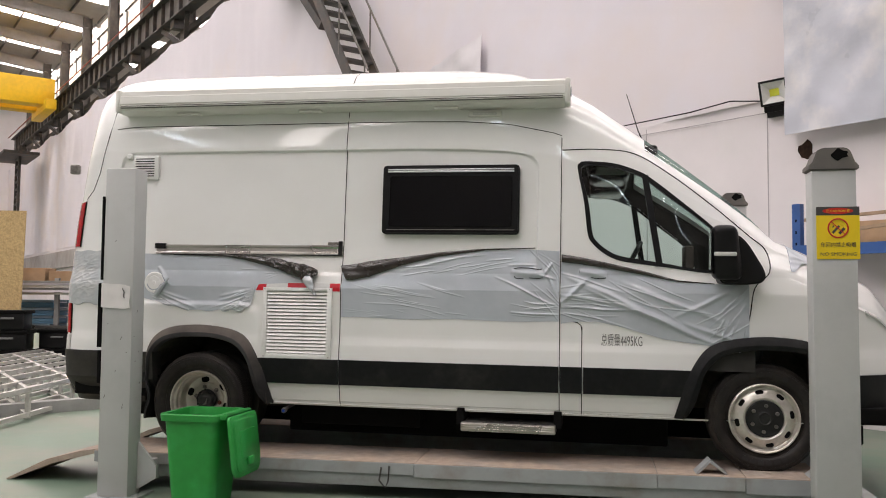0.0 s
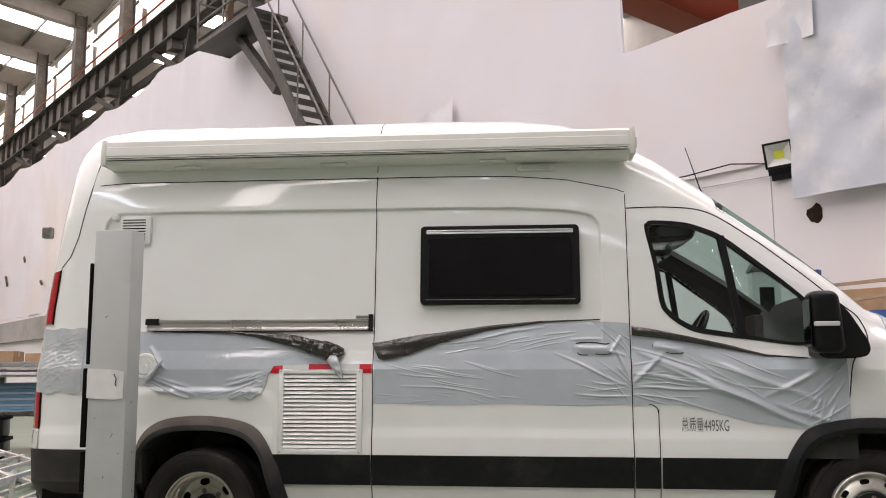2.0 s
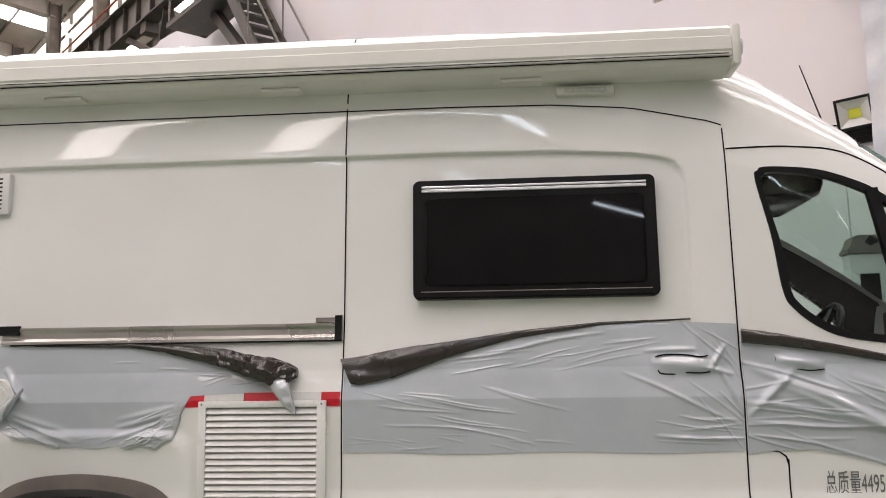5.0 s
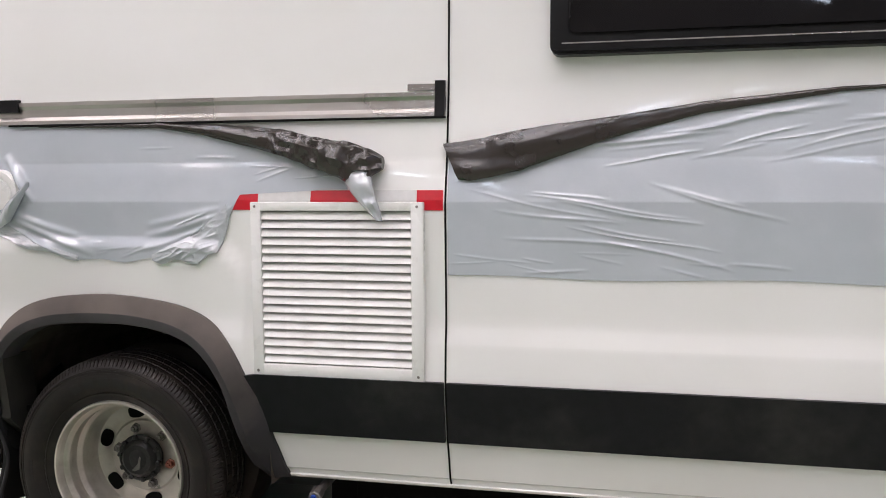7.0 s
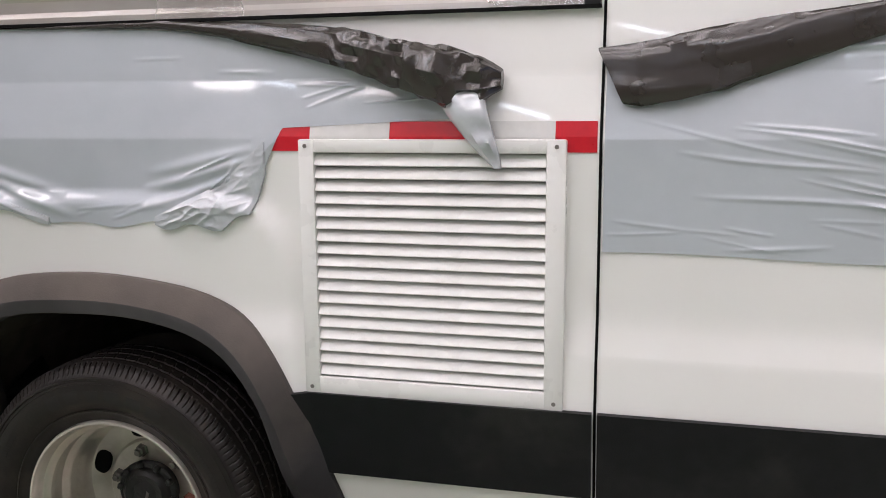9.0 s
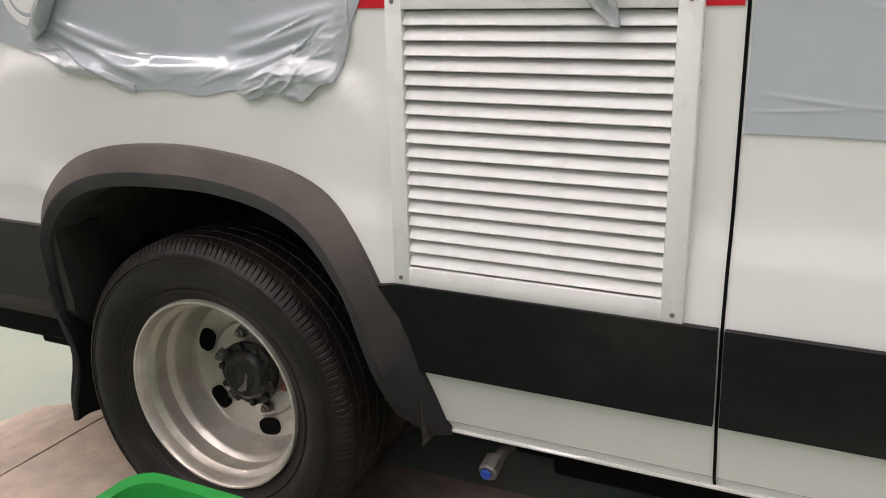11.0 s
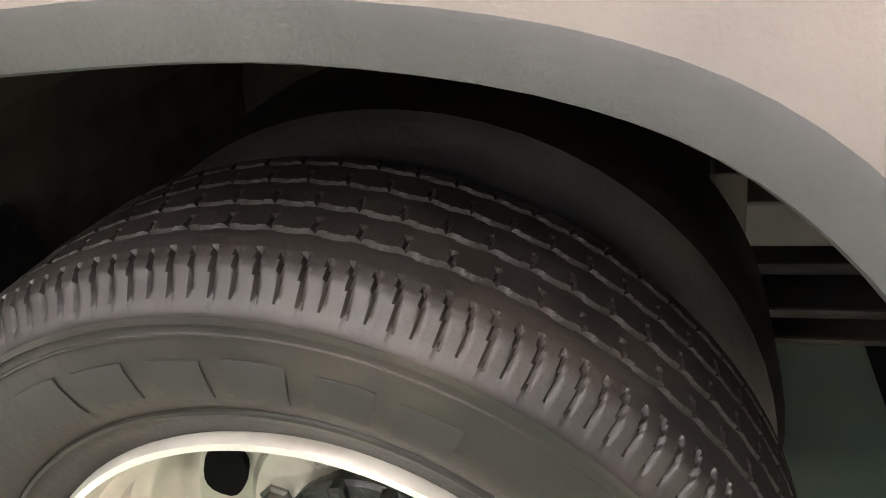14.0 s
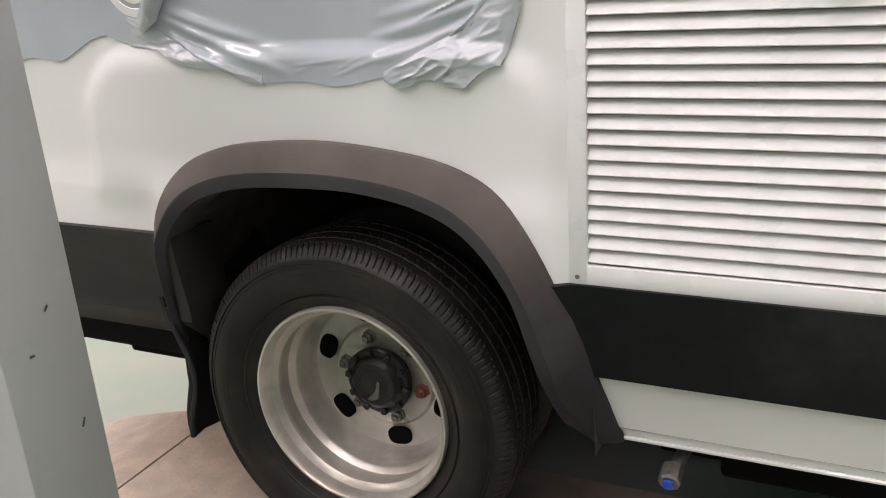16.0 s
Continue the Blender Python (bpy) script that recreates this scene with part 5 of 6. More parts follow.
def rolled(points, label, seed, mat=FILM_DARK, n=24):
    """A rolled edge of film: a flattened crumpled tube. points: x, z, half height, half depth."""
    bm = bmesh.new()
    steps = 240
    rings = []
    c = len(points) - 1
    for i in range(steps + 1):
        s = i / steps * c
        k = min(int(s), c - 1)
        t = s - k
        x, z, hh, hd = (points[k][d] * (1 - t) + points[k + 1][d] * t for d in range(4))
        ring = []
        for j in range(n):
            a = 2 * math.pi * j / n
            end = 0.20 if seed == 2 and x > -3.2 else 0.03
            w = 1.02 + end * noise.noise((x * 30, z * 20, a * 2.5)) + 0.10 * noise.noise((x * 6 + seed, z * 6, a * 1.2)) - 0.16 * abs(noise.noise((x * 5 + z * 3, a * 1.9, seed))) - 0.07 * abs(noise.noise((x * 11, a * 2.4, seed + 4)))
            slant = -0.022 * math.sin(a) * max(0, 1 - i / 40) if seed == 1 else 0.0
            p = on(x + slant, z + math.sin(a) * hh * w, 0.004 + hd * (0.6 if seed == 1 else 1.0) * (1 - math.cos(a)) * w)
            ring.append(bm.verts.new(p))
        rings.append(ring)
    for i in range(steps):
        for j in range(n):
            bm.faces.new((rings[i][j], rings[i + 1][j], rings[i + 1][(j + 1) % n], rings[i][(j + 1) % n]))
    bm.faces.new(rings[0])
    bm.faces.new(rings[-1][::-1])
    bmesh.ops.recalc_face_normals(bm, faces=bm.faces)
    return part("film_roll", bm, mat, van, label, smooth=42)


rolled([(-2.705, 1.184, 0.048, 0.014), (-2.66, 1.186, 0.053, 0.018), (-2.60, 1.197, 0.053, 0.020), (-2.517, 1.214, 0.051, 0.018), (-2.43, 1.236, 0.042, 0.016), (-2.336, 1.259, 0.030, 0.013), (-2.07, 1.3125, 0.015, 0.008), (-1.75, 1.350, 0.006, 0.005), (-1.42, 1.362, 0.003, 0.003)], "rolled-up edge with a dark glossy back", 1)
rolled([(-3.95, 1.300, 0.003, 0.003), (-3.56, 1.296, 0.008, 0.006), (-3.416, 1.281, 0.015, 0.010), (-3.28, 1.261, 0.027, 0.015), (-3.15, 1.233, 0.038, 0.024), (-3.05, 1.207, 0.046, 0.034), (-2.98, 1.188, 0.050, 0.036), (-2.92, 1.183, 0.038, 0.030), (-2.888, 1.182, 0.018, 0.016)], "rolled-up edge with a dark glossy back", 2)
rolled([(-1.248, 1.295, 0.026, 0.012), (-1.12, 1.280, 0.022, 0.012), (-0.95, 1.250, 0.018, 0.010), (-0.75, 1.210, 0.014, 0.009), (-0.52, 1.157, 0.006, 0.005), (-0.30, 1.143, 0.003, 0.003)], "rolled-up edge with a dark glossy back", 3)
rolled([(-4.06, 1.02, 0.02, 0.01), (-4.02, 1.05, 0.03, 0.02), (-3.99, 1.09, 0.02, 0.02), (-3.97, 1.13, 0.008, 0.01)], "torn silver film edge round the filler cap", 5, FILM_SILVER)
# the loose tip that hangs from the roll
bm = bmesh.new()
rings = []
for i in range(16):
    t = i / 15
    x, z, w = -2.965 + 0.075 * t, 1.165 - 0.135 * t, 0.052 * (1 - t) ** 0.7 + 0.006
    rings.append([bm.verts.new(on(x + w * math.cos(a) * 0.8, z + 0.4 * w * math.sin(a), 0.012 + 0.03 * (1 - abs(t - 0.4)) + 0.022 * math.sin(a) * (1 + 0.6 * noise.noise((t * 6, a, 2))))) for a in np.linspace(0, 2 * math.pi, 12, endpoint=False)])
for i in range(15):
    for j in range(12):
        bm.faces.new((rings[i][j], rings[i + 1][j], rings[i + 1][(j + 1) % 12], rings[i][(j + 1) % 12]))
bm.faces.new(rings[0])
bm.faces.new(rings[-1][::-1])
bmesh.ops.recalc_face_normals(bm, faces=bm.faces)
part("film_tip", bm, FILM_SILVER, van, "silver twisted film tip hanging loose", smooth=50)

# ---- four-post lift ----
lift = thing("car_lift", "grey four-post car lift lowered to the floor", "car lift")


def lift_post(x0, x1, y0, y1, top, cap):
    p = part("post", boxed(x0, x1, y0, y1, 0.012, top, 0.010), POST, lift, "light grey painted steel post with scratches", smooth=30)
    part("base_plate", boxed(x0 - 0.06, x1 + 0.06, y0 - 0.05, y1 + 0.08, 0.0, 0.014, 0.003), RUNWAY_SIDE, p)
    if cap:
        bm = bmesh.new()
        prism(bm, [(x0 - 0.012, top), (x1 + 0.012, top), (x1 + 0.012, top + 0.03), (x1 - 0.005, top + 0.035), (x1 - 0.03, top + 0.105), (x1 - 0.055, top + 0.12), (x0 + 0.06, top + 0.12), (x0 + 0.03, top + 0.105), (x0 + 0.004, top + 0.035), (x0 - 0.012, top + 0.03)], y0 - 0.012, y1 + 0.012)
        bmesh.ops.bevel(bm, geom=bm.edges[:], offset=0.006, segments=2, affect="EDGES")
        c = part("cap", bm, CAP, p, "dusty grey-brown plastic post cap", smooth=30)
        bm = bmesh.new()
        pts = [(x1 - 0.085 + 0.036 * math.cos(a) * (1 + 0.35 * math.sin(2.3 * a)), top + 0.082 + 0.030 * math.sin(a) * (1 + 0.3 * math.cos(3 * a))) for a in np.linspace(0, 2 * math.pi, 16, endpoint=False)]
        prism(bm, pts, y0 - 0.015, y0 + 0.02)
        part("break", bm, SEAM, c, "broken hole in the cap")
    return p


left_post = lift_post(-3.125, -2.914, 5.05, 5.20, 2.10, False)
right_post = lift_post(1.138, 1.368, 4.90, 5.035, 1.985, True)
far_post = lift_post(1.09, 1.32, 8.05, 8.185, 2.13, True)
part("slot", boxed(1.145, 1.265, 8.044, 8.06, 1.2, 2.0), SEAM, far_post)
for x, z, l, a in ((-2.985, 1.01, 0.05, 60), (-2.945, 0.92, 0.02, 10), (-3.09, 0.64, 0.05, 70), (-2.965, 0.58, 0.06, 85), (-3.04, 1.63, 0.03, 40), (-3.08, 1.10, 0.015, 20), (-3.02, 0.80, 0.03, 75)):
    part("scratch", boxed(-l / 4, l / 4, -0.001, 0.001, -0.0014, 0.0014, m=pose(x, 5.0495, z, 0, -a, 0)), DARK_STEEL, left_post)
for y, z, l, a in ((5.11, 1.18, 0.03, 80), (5.08, 1.02, 0.012, 20), (5.14, 0.92, 0.02, 50), (5.10, 0.86, 0.015, 0), (5.16, 0.72, 0.03, 65)):
    part("scratch", boxed(-0.001, 0.001, -l / 4, l / 4, -0.0013, 0.0013, m=pose(-2.9135, y, z, a, 0, 0)), DARK_STEEL, left_post)
# black strap along the post's edge
for z0, z1, dx in ((0.95, 1.36, -0.012), (1.38, 1.92, 0.0), (0.72, 0.93, -0.006)):
    bm = boxed(-3.145 + dx, -3.128, 5.055, 5.08, z0, z1, 0.004)
    for v in bm.verts:
        v.co.x += 0.004 * noise.noise((v.co.z * 9, 1, 2)) - 0.003
    part("rubber_strip", bm, SEAM, left_post, "black rubber edge strip")


def lift_bed(y0, y1):
    part("runway", boxed(-3.35, 1.30, y0, y1, 0.075, 0.225, 0.006), RUNWAY_SIDE, lift, "grey steel runway side", smooth=30)
    for x0, x1, d in ((-3.37, -1.15, 0), (-1.146, 0.35, 0.006), (0.354, 0.86, 0.004), (0.864, 1.32, 0.010)):
        p = part("runway_plate", boxed(x0, x1, y0 - 0.012 - d, y1 + 0.012, 0.226, 0.2335, 0.002), RUNWAY_TOP, lift, "dusty brown runway plate", smooth=30)
        part("plate_edge", boxed(x0, x1, y0 - 0.014 - d, y0 - 0.004 - d, 0.155 - 2 * d, 0.229, 0.003), RUNWAY_SIDE, p, "grey folded plate edge")
    bm = bmesh.new()
    prism(bm, [(-3.375, 0.2335), (-3.375, 0.205), (-3.70, 0.125), (-4.03, 0.0), (-4.06, 0.004), (-3.75, 0.150), (-3.5, 0.215)], y0 + 0.02, y1)
    part("ramp", bm, RUNWAY_TOP, lift, "dusty drive-on ramp")


lift_bed(5.42, 5.95)
lift_bed(6.80, 7.33)
part("cross_beam", boxed(-3.12, -2.90, 5.205, 8.0, 0.06, 0.20, 0.008), RUNWAY_SIDE, lift, smooth=30)
part("cross_beam", boxed(1.32, 1.52, 5.04, 8.0, 0.06, 0.20, 0.008), RUNWAY_SIDE, lift, smooth=30)
bm = bmesh.new()
prism(bm, [(-2.913, 0.34), (-2.903, 0.34), (-2.78, 0.19), (-2.78, 0.12), (-2.913, 0.04)], 5.16, 5.18)
part("gusset", bm, POST, lift, "triangular steel gusset")
bm = bmesh.new()
tube(bm, [(-1.36, 5.40, 0.20), (-1.37, 5.385, 0.12), (-1.33, 5.385, 0.075), (-1.31, 5.385, 0.12), (-1.31, 5.40, 0.21)], 0.006, 6)
part("hook", bm, DARK_STEEL, lift, "bent wire hook")


def wheel_chock(x, y, flip):
    bm = bmesh.new()
    s = -1 if flip else 1
    out = [(0, 0), (0.085 * s, 0.085), (0.19 * s, 0.0), (0.175 * s, 0.0), (0.085 * s, 0.068), (0.018 * s, 0.0)]
    prism(bm, [(x + a, 0.2336 + b) for a, b in out], y, y + 0.13)
    return tagged(part("wheel_chock", bm, RUNWAY_SIDE), "folded grey steel wheel chock on the runway", "chock", "wheel chocks")


wheel_chock(0.58, 5.45, False)
wheel_chock(1.42, 5.46, True)


# ---- sign and note on the posts ----
def safety_sign():
    x0, x1, z0, z1, y = 1.160, 1.378, 1.503, 1.785, 4.897
    s = thing("safety_sign", "yellow and black no-smoking warning sign on a grey post", "sign", pose((x0 + x1) / 2, y, z0))
    w, h = x1 - x0, z1 - z0
    part("panel", boxed(-w / 2, w / 2, -0.003, 0.002, 0, h * 0.835, 0.001), SIGN_Y, s, "yellow panel")
    part("header", boxed(-w / 2, w / 2, -0.003, 0.002, h * 0.838, h, 0.001), PRINT, s, "black header")
    bm = bmesh.new()
    prism(bm, [(0.078 * math.cos(a), h * 0.918 + 0.016 * math.sin(a)) for a in np.linspace(0, 2 * math.pi, 32, endpoint=False)], -0.0042, 0)
    part("oval", bm, SIGN_RED, s)
    lettering("header_lettering", "注 CAUTION 意", 0.017, pose(0, -0.0046, h * 0.897), SIGN_Y, s, 1.0, "CENTER")
    lettering("lettering", "车间内禁止吸烟", 0.030, pose(0, -0.0036, h * 0.235), PRINT, s, 0.86, "CENTER")
    lettering("lettering", "NO SMOKING", 0.026, pose(0, -0.0036, h * 0.065), PRINT, s, 1.12, "CENTER")
    bm = bmesh.new()
    c = Vector((0, -0.0045, h * 0.59))
    tube(bm, [c + Vector((0.050 * math.cos(a), 0, 0.050 * math.sin(a))) for a in np.linspace(0, 2 * math.pi, 36, endpoint=False)], 0.004, 6, True)
    beam(bm, c + Vector((-0.035, 0, 0.035)), c + Vector((0.035, 0, -0.035)), 0.006, 0.004)
    part("ban_ring", bm, SIGN_RED, s)
    bm = bmesh.new()
    for a, b, wd in (((-0.028, -0.026), (0.006, 0.012), 0.012), ((0.006, -0.030), (0.032, 0.0), 0.014), ((-0.02, 0.014), (-0.028, 0.004), 0.006)):
        beam(bm, c + Vector((a[0], 0.001, a[1])), c + Vector((b[0], 0.001, b[1])), wd, 0.002, (0, 1, 0))
    part("symbol", bm, PRINT, s)


safety_sign()
bm = bmesh.new()
g = []
for i in range(13):
    col = []
    for j in range(9):
        u, v = i / 12, j / 8
        x = -3.128 + 0.20 * u
        z = 1.205 + 0.155 * v - 0.012 * u + (0.02 * max(0, u - 0.8) * 5 * (0.5 - v))
        col.append(bm.verts.new((x, 5.044 - 0.014 * max(0, noise.noise((u * 3, v * 2, 5))) - 0.02 * max(0, u - 0.85), z)))
    g.append(col)
for i in range(12):
    for j in range(8):
        bm.faces.new((g[i][j], g[i + 1][j], g[i + 1][j + 1], g[i][j + 1]))
ext = bmesh.ops.extrude_face_region(bm, geom=bm.faces[:])
for v in [e for e in ext["geom"] if isinstance(e, bmesh.types.BMVert)]:
    v.co.y += 0.0025
bmesh.ops.recalc_face_normals(bm, faces=bm.faces)
note = tagged(part("paper_note", bm, PAPER, smooth=50), "creased white paper note taped to the grey post", "note")
bm = bmesh.new()
tube(bm, [(-2.978, 5.036, 1.327), (-2.965, 5.036, 1.302), (-2.970, 5.036, 1.277), (-2.963, 5.036, 1.266)], 0.003, 6)
part("mark", bm, PRINT, note)


# ---- green bin ----
def wheelie_bin():
    b = thing("waste_bin", "small green plastic waste bin with its lid hanging open", "bin", pose(-2.43, 5.09, 0.0, 0, 0, -1))
    H = 0.565
    w0, w1, d0, d1 = 0.145, 0.190, 0.145, 0.195
    bm = bmesh.new()
    def ring(w, d, z, r=0.05):
        out = []
        for cx, cy, s in ((w - r, d - r, 0), (-w + r, d - r, 90), (-w + r, -d + r, 180), (w - r, -d + r, 270)):
            for k in range(6):
                t = radians(s + 18 * k)
                out.append(bm.verts.new((cx + r * math.cos(t), cy + r * math.sin(t), z)))
        return out
    levels = [(w0, d0, 0.0), (w0, d0, 0.01), (w1 - 0.012, d1 - 0.012, H - 0.06), (w1 - 0.012, d1 - 0.012, H - 0.045), (w1 + 0.008, d1 + 0.008, H - 0.042), (w1 + 0.012, d1 + 0.012, H - 0.005), (w1 + 0.008, d1 + 0.008, H), (w1 - 0.016, d1 - 0.016, H), (w1 - 0.020, d1 - 0.020, H - 0.02), (w0 - 0.01, d0 - 0.01, 0.03)]
    rs = [ring(*l) for l in levels]
    m = len(rs[0])
    for a, c in zip(rs, rs[1:]):
        for k in range(m):
            bm.faces.new((a[k], a[(k + 1) % m], c[(k + 1) % m], c[k]))
    bm.faces.new(rs[0][::-1])
    bm.faces.new(rs[-1])
    part("body", bm, GREEN, b, "green moulded plastic tub", smooth=40)
    bm = bmesh.new()
    tube(bm, [(w1 + 0.035, -d1 + 0.02, H - 0.005), (w1 + 0.035, d1 - 0.02, H - 0.005)], 0.013, 10)
    for y in (-d1 + 0.03, 0.0, d1 - 0.03):
        box(bm, w1, w1 + 0.045, y - 0.014, y + 0.014, H - 0.03, H, 0.006)
    part("hinge", bm, GREEN, b, smooth=40)
    bm = bmesh.new()
    for x0, x1, y1, z0, z1, r in ((0.0, 0.37, d1, 0.0, 0.022, 0.07), (0.025, 0.345, d1 - 0.025, 0.021, 0.034, 0.06), (0.09, 0.27, d1 - 0.08, 0.033, 0.040, 0.03)):
        rings = []
        for z, g in ((z0, 0.0), (z1 - 0.006, 0.0), (z1, -0.006)):
            row = []
            for cx, cy, s in ((x1 + g - r, y1 + g - r, 0), (x0 - g + r * 0.4, y1 + g - r * 0.4, 90), (x0 - g + r * 0.4, -y1 - g + r * 0.4, 180), (x1 + g - r, -y1 - g + r, 270)):
                q = r if cx > (x0 + x1) / 2 else r * 0.4
                for k in range(6):
                    t = radians(s + 18 * k)
                    row.append(bm.verts.new((cx + q * math.cos(t), cy + q * math.sin(t), z)))
            rings.append(row)
        for a, c in zip(rings, rings[1:]):
            for k in range(len(a)):
                bm.faces.new((a[k], a[(k + 1) % len(a)], c[(k + 1) % len(a)], c[k]))
        bm.faces.new(rings[0][::-1])
        bm.faces.new(rings[-1])
    lid = part("lid", bm, GREEN, b, "open lid", smooth=40, at=pose(w1 + 0.055, 0, H - 0.012, 0, 83, 0))
    part("handle", boxed(0.26, 0.31, -0.04, 0.04, 0.03, 0.055, 0.008), GREEN, lid, smooth=40)
    return b


wheelie_bin()

# ---- the hall round the van ----
def wall_piece(name, bm, mat, label, category="wall", smooth=False):
    return tagged(part(name, bm, mat, smooth=smooth, at=HALL), label, category, kind="structure")


A0, A1, B1 = -14.0, 56.0, 30.0
# east and south walls are unseen; their lack of light is in the colour
wall_piece("wall_east", boxed(A0 - 0.3, A0, -0.3, B1, -0.05, 17.0), DIM_WALL, "unseen end wall, coloured dark for the unlit hall end")
wall_piece("wall_west", boxed(A1, A1 + 0.3, -16, B1, -0.05, 17.0), WALL, "plain pale end wall of the hall")
wall_piece("wall_south", boxed(A0, A1, B1, B1 + 0.3, -0.05, 15.2), DIM_WALL, "unseen long wall, coloured dark for the unlit hall side")
wall_piece("wall_ledge", boxed(22.0, A1, 0.002, 0.16, 2.60, 3.40, 0.02), CONCRETE, "grey concrete ledge along the foot of the sheets", "ledge")
# neighbouring bay behind the sheets
wall_piece("wall_back", boxed(A0, A1, -16.3, -16, -0.05, 15.2), ROOFING, "grey metal wall of the next bay")
PITCH = 5.0
EAVE, RISE = 14.8, 0.10


def roof(b0, b1, z0, z1, name):
    """Sheeting between skylight strips."""
    bm = bmesh.new()
    strips = []
    first = 12.5 - 5 * PITCH
    cuts = [first + PITCH * i + 1.9 for i in range(16)]
    prev = A0
    for c in cuts:
        if c < A0 + 1 or c > A1 - 2:
            continue
        strips.append((c, c + 1.25))
    for c0, c1 in strips + [(A1, A1)]:
        n = 10
        for i in range(n):
            p, q = prev + (c0 - prev) * i / n, prev + (c0 - prev) * (i + 1) / n
            vs = [bm.verts.new(v) for v in ((p, b0, z0), (q, b0, z0), (q, b1, z1), (p, b1, z1))]
            bm.faces.new(vs)
        prev = c1
    ext = bmesh.ops.extrude_face_region(bm, geom=bm.faces[:])
    for v in [e for e in ext["geom"] if isinstance(e, bmesh.types.BMVert)]:
        v.co.z += 0.06
    tagged(part(name, bm, ROOFING, at=HALL), "foil-faced metal roof sheeting", "ceiling", kind="structure")
    for c0, c1 in strips:
        bm = bmesh.new()
        n = 9
        for i in range(n):
            p, q = b0 + (b1 - b0) * i / n, b0 + (b1 - b0) * (i + 1) / n
            zp, zq = z0 + (z1 - z0) * i / n, z0 + (z1 - z0) * (i + 1) / n
            bm.faces.new([bm.verts.new(v) for v in ((c0, p, zp + 0.02), (c0, q, zq + 0.02), (c1, q, zq + 0.02), (c1, p, zp + 0.02))])
        tagged(part("skylight", bm, SKYLIGHT, at=HALL), "bright translucent skylight strip in the roof", "skylight", "roof skylights", "structure")


roof(-0.6, 15.0, EAVE, EAVE + 1.55, "ceiling")
roof(15.0, 30.0, EAVE + 1.55, EAVE, "ceiling_south")
roof(-16.0, -0.6, EAVE - 0.6, EAVE, "ceiling_next_bay")

# steelwork: columns, rafters, purlins, crane girder
for k in range(11):
    a = 2.5 + PITCH * k if k else 0.5
    bm = bmesh.new()
    z1 = EAVE - 0.2
    low = 5.5 if a < 2.3 else 0.0
    box(bm, a - 0.19, a + 0.19, -0.78, -0.76, low, z1)
    box(bm, a - 0.19, a + 0.19, -0.40, -0.38, low, z1)
    box(bm, a - 0.012, a + 0.012, -0.76, -0.40, low, z1)
    tagged(part("column", bm, COLUMN, at=HALL), "grey steel column rising to the roof", "column", "hall columns", "structure")
for k in range(-2, 11):
    a = 2.5 + PITCH * k
    bm = bmesh.new()
    for o, w, h in ((0.0, 0.02, 0.55), (-0.27, 0.24, 0.02), (0.27, 0.24, 0.02)):
        beam(bm, (a, -0.6, EAVE - 0.42 + o), (a, 15.0, EAVE + 1.13 + o), w, h)
        beam(bm, (a, 15.0, EAVE + 1.13 + o), (a, 30.0, EAVE - 0.42 + o), w, h)
    tagged(part("rafter", bm, RAFTER, at=HALL), "pale grey steel roof rafter", "rafter", "roof rafters", "structure")
for k in range(13):
    b = 0.2 + 1.7 * k
    z = EAVE - 0.06 + (b + 0.6) * 0.0994 if b < 15 else EAVE - 0.06 + (30.6 - b) * 0.0994
    bm = bmesh.new()
    beam(bm, (A0, b, z), (A1, b, z), 0.05, 0.14)
    tagged(part("purlin", bm, DARK_STEEL, at=HALL), "thin dark steel purlin under the roof sheets", "purlin", "roof purlins", "structure")


def crane_girder():
    g = thing("crane_girder", "dark riveted crane runway girder with stiffeners", "girder", HALL)
    a0, a1, b, z0, z1 = 2.3, 55.5, -0.16, 10.46, 11.30
    part("web", boxed(a0, a1, b - 0.012, b + 0.012, z0, z1), GREY_STEEL, g)
    part("flange", boxed(a0, a1, b - 0.2, b + 0.2, z0 - 0.04, z0), DARK_STEEL, g)
    part("flange", boxed(a0, a1, b - 0.22, b + 0.22, z1, z1 + 0.04), DARK_STEEL, g)
    part("rail", boxed(a0, a1, b - 0.05, b + 0.05, z1 + 0.04, z1 + 0.16), DARK_STEEL, g)
    bm = bmesh.new()
    tube(bm, [(a0, b + 0.36, z1 + 0.12), (a1, b + 0.36, z1 + 0.12)], 0.03, 8)
    part("conductor_rail", bm, RED_RAIL, g, "red conductor rail")
    first = part("stiffener", boxed(-0.03, 0.03, b + 0.012, b + 0.13, z0, z1), DARK_STEEL, g, at=Matrix.Translation((a0 + 0.5, 0, 0)))
    for k in range(1, 55):
        s = new("stiffener", first.data)
        s.parent = g
        s.matrix_basis = Matrix.Translation((a0 + 0.5 + 0.95 * k, 0, 0))
    for k in range(10):
        a = 7.5 + PITCH * k
        bm = bmesh.new()
        beam(bm, (a, b + 0.12, z0 - 0.19), (a, b - 0.5, z0 - 0.19), 0.34, 0.28)
        part("corbel", bm, DARK_STEEL, g)
        for off in (-1.25, 1.25):
            bm = bmesh.new()
            beam(bm, (a + off, b + 0.02, z0 - 0.10), (a, -0.5, z0 - 0.85), 0.14, 0.16)
            part("knee_brace", bm, DARK_STEEL, g)
    part("lower_beam", boxed(a0, a1, -0.56, -0.40, 9.40, 9.58), DARK_STEEL, g)
    part("lacing_beam", boxed(a0, a1, -0.62, -0.50, 10.05, 10.25), DARK_STEEL, g)


crane_girder()
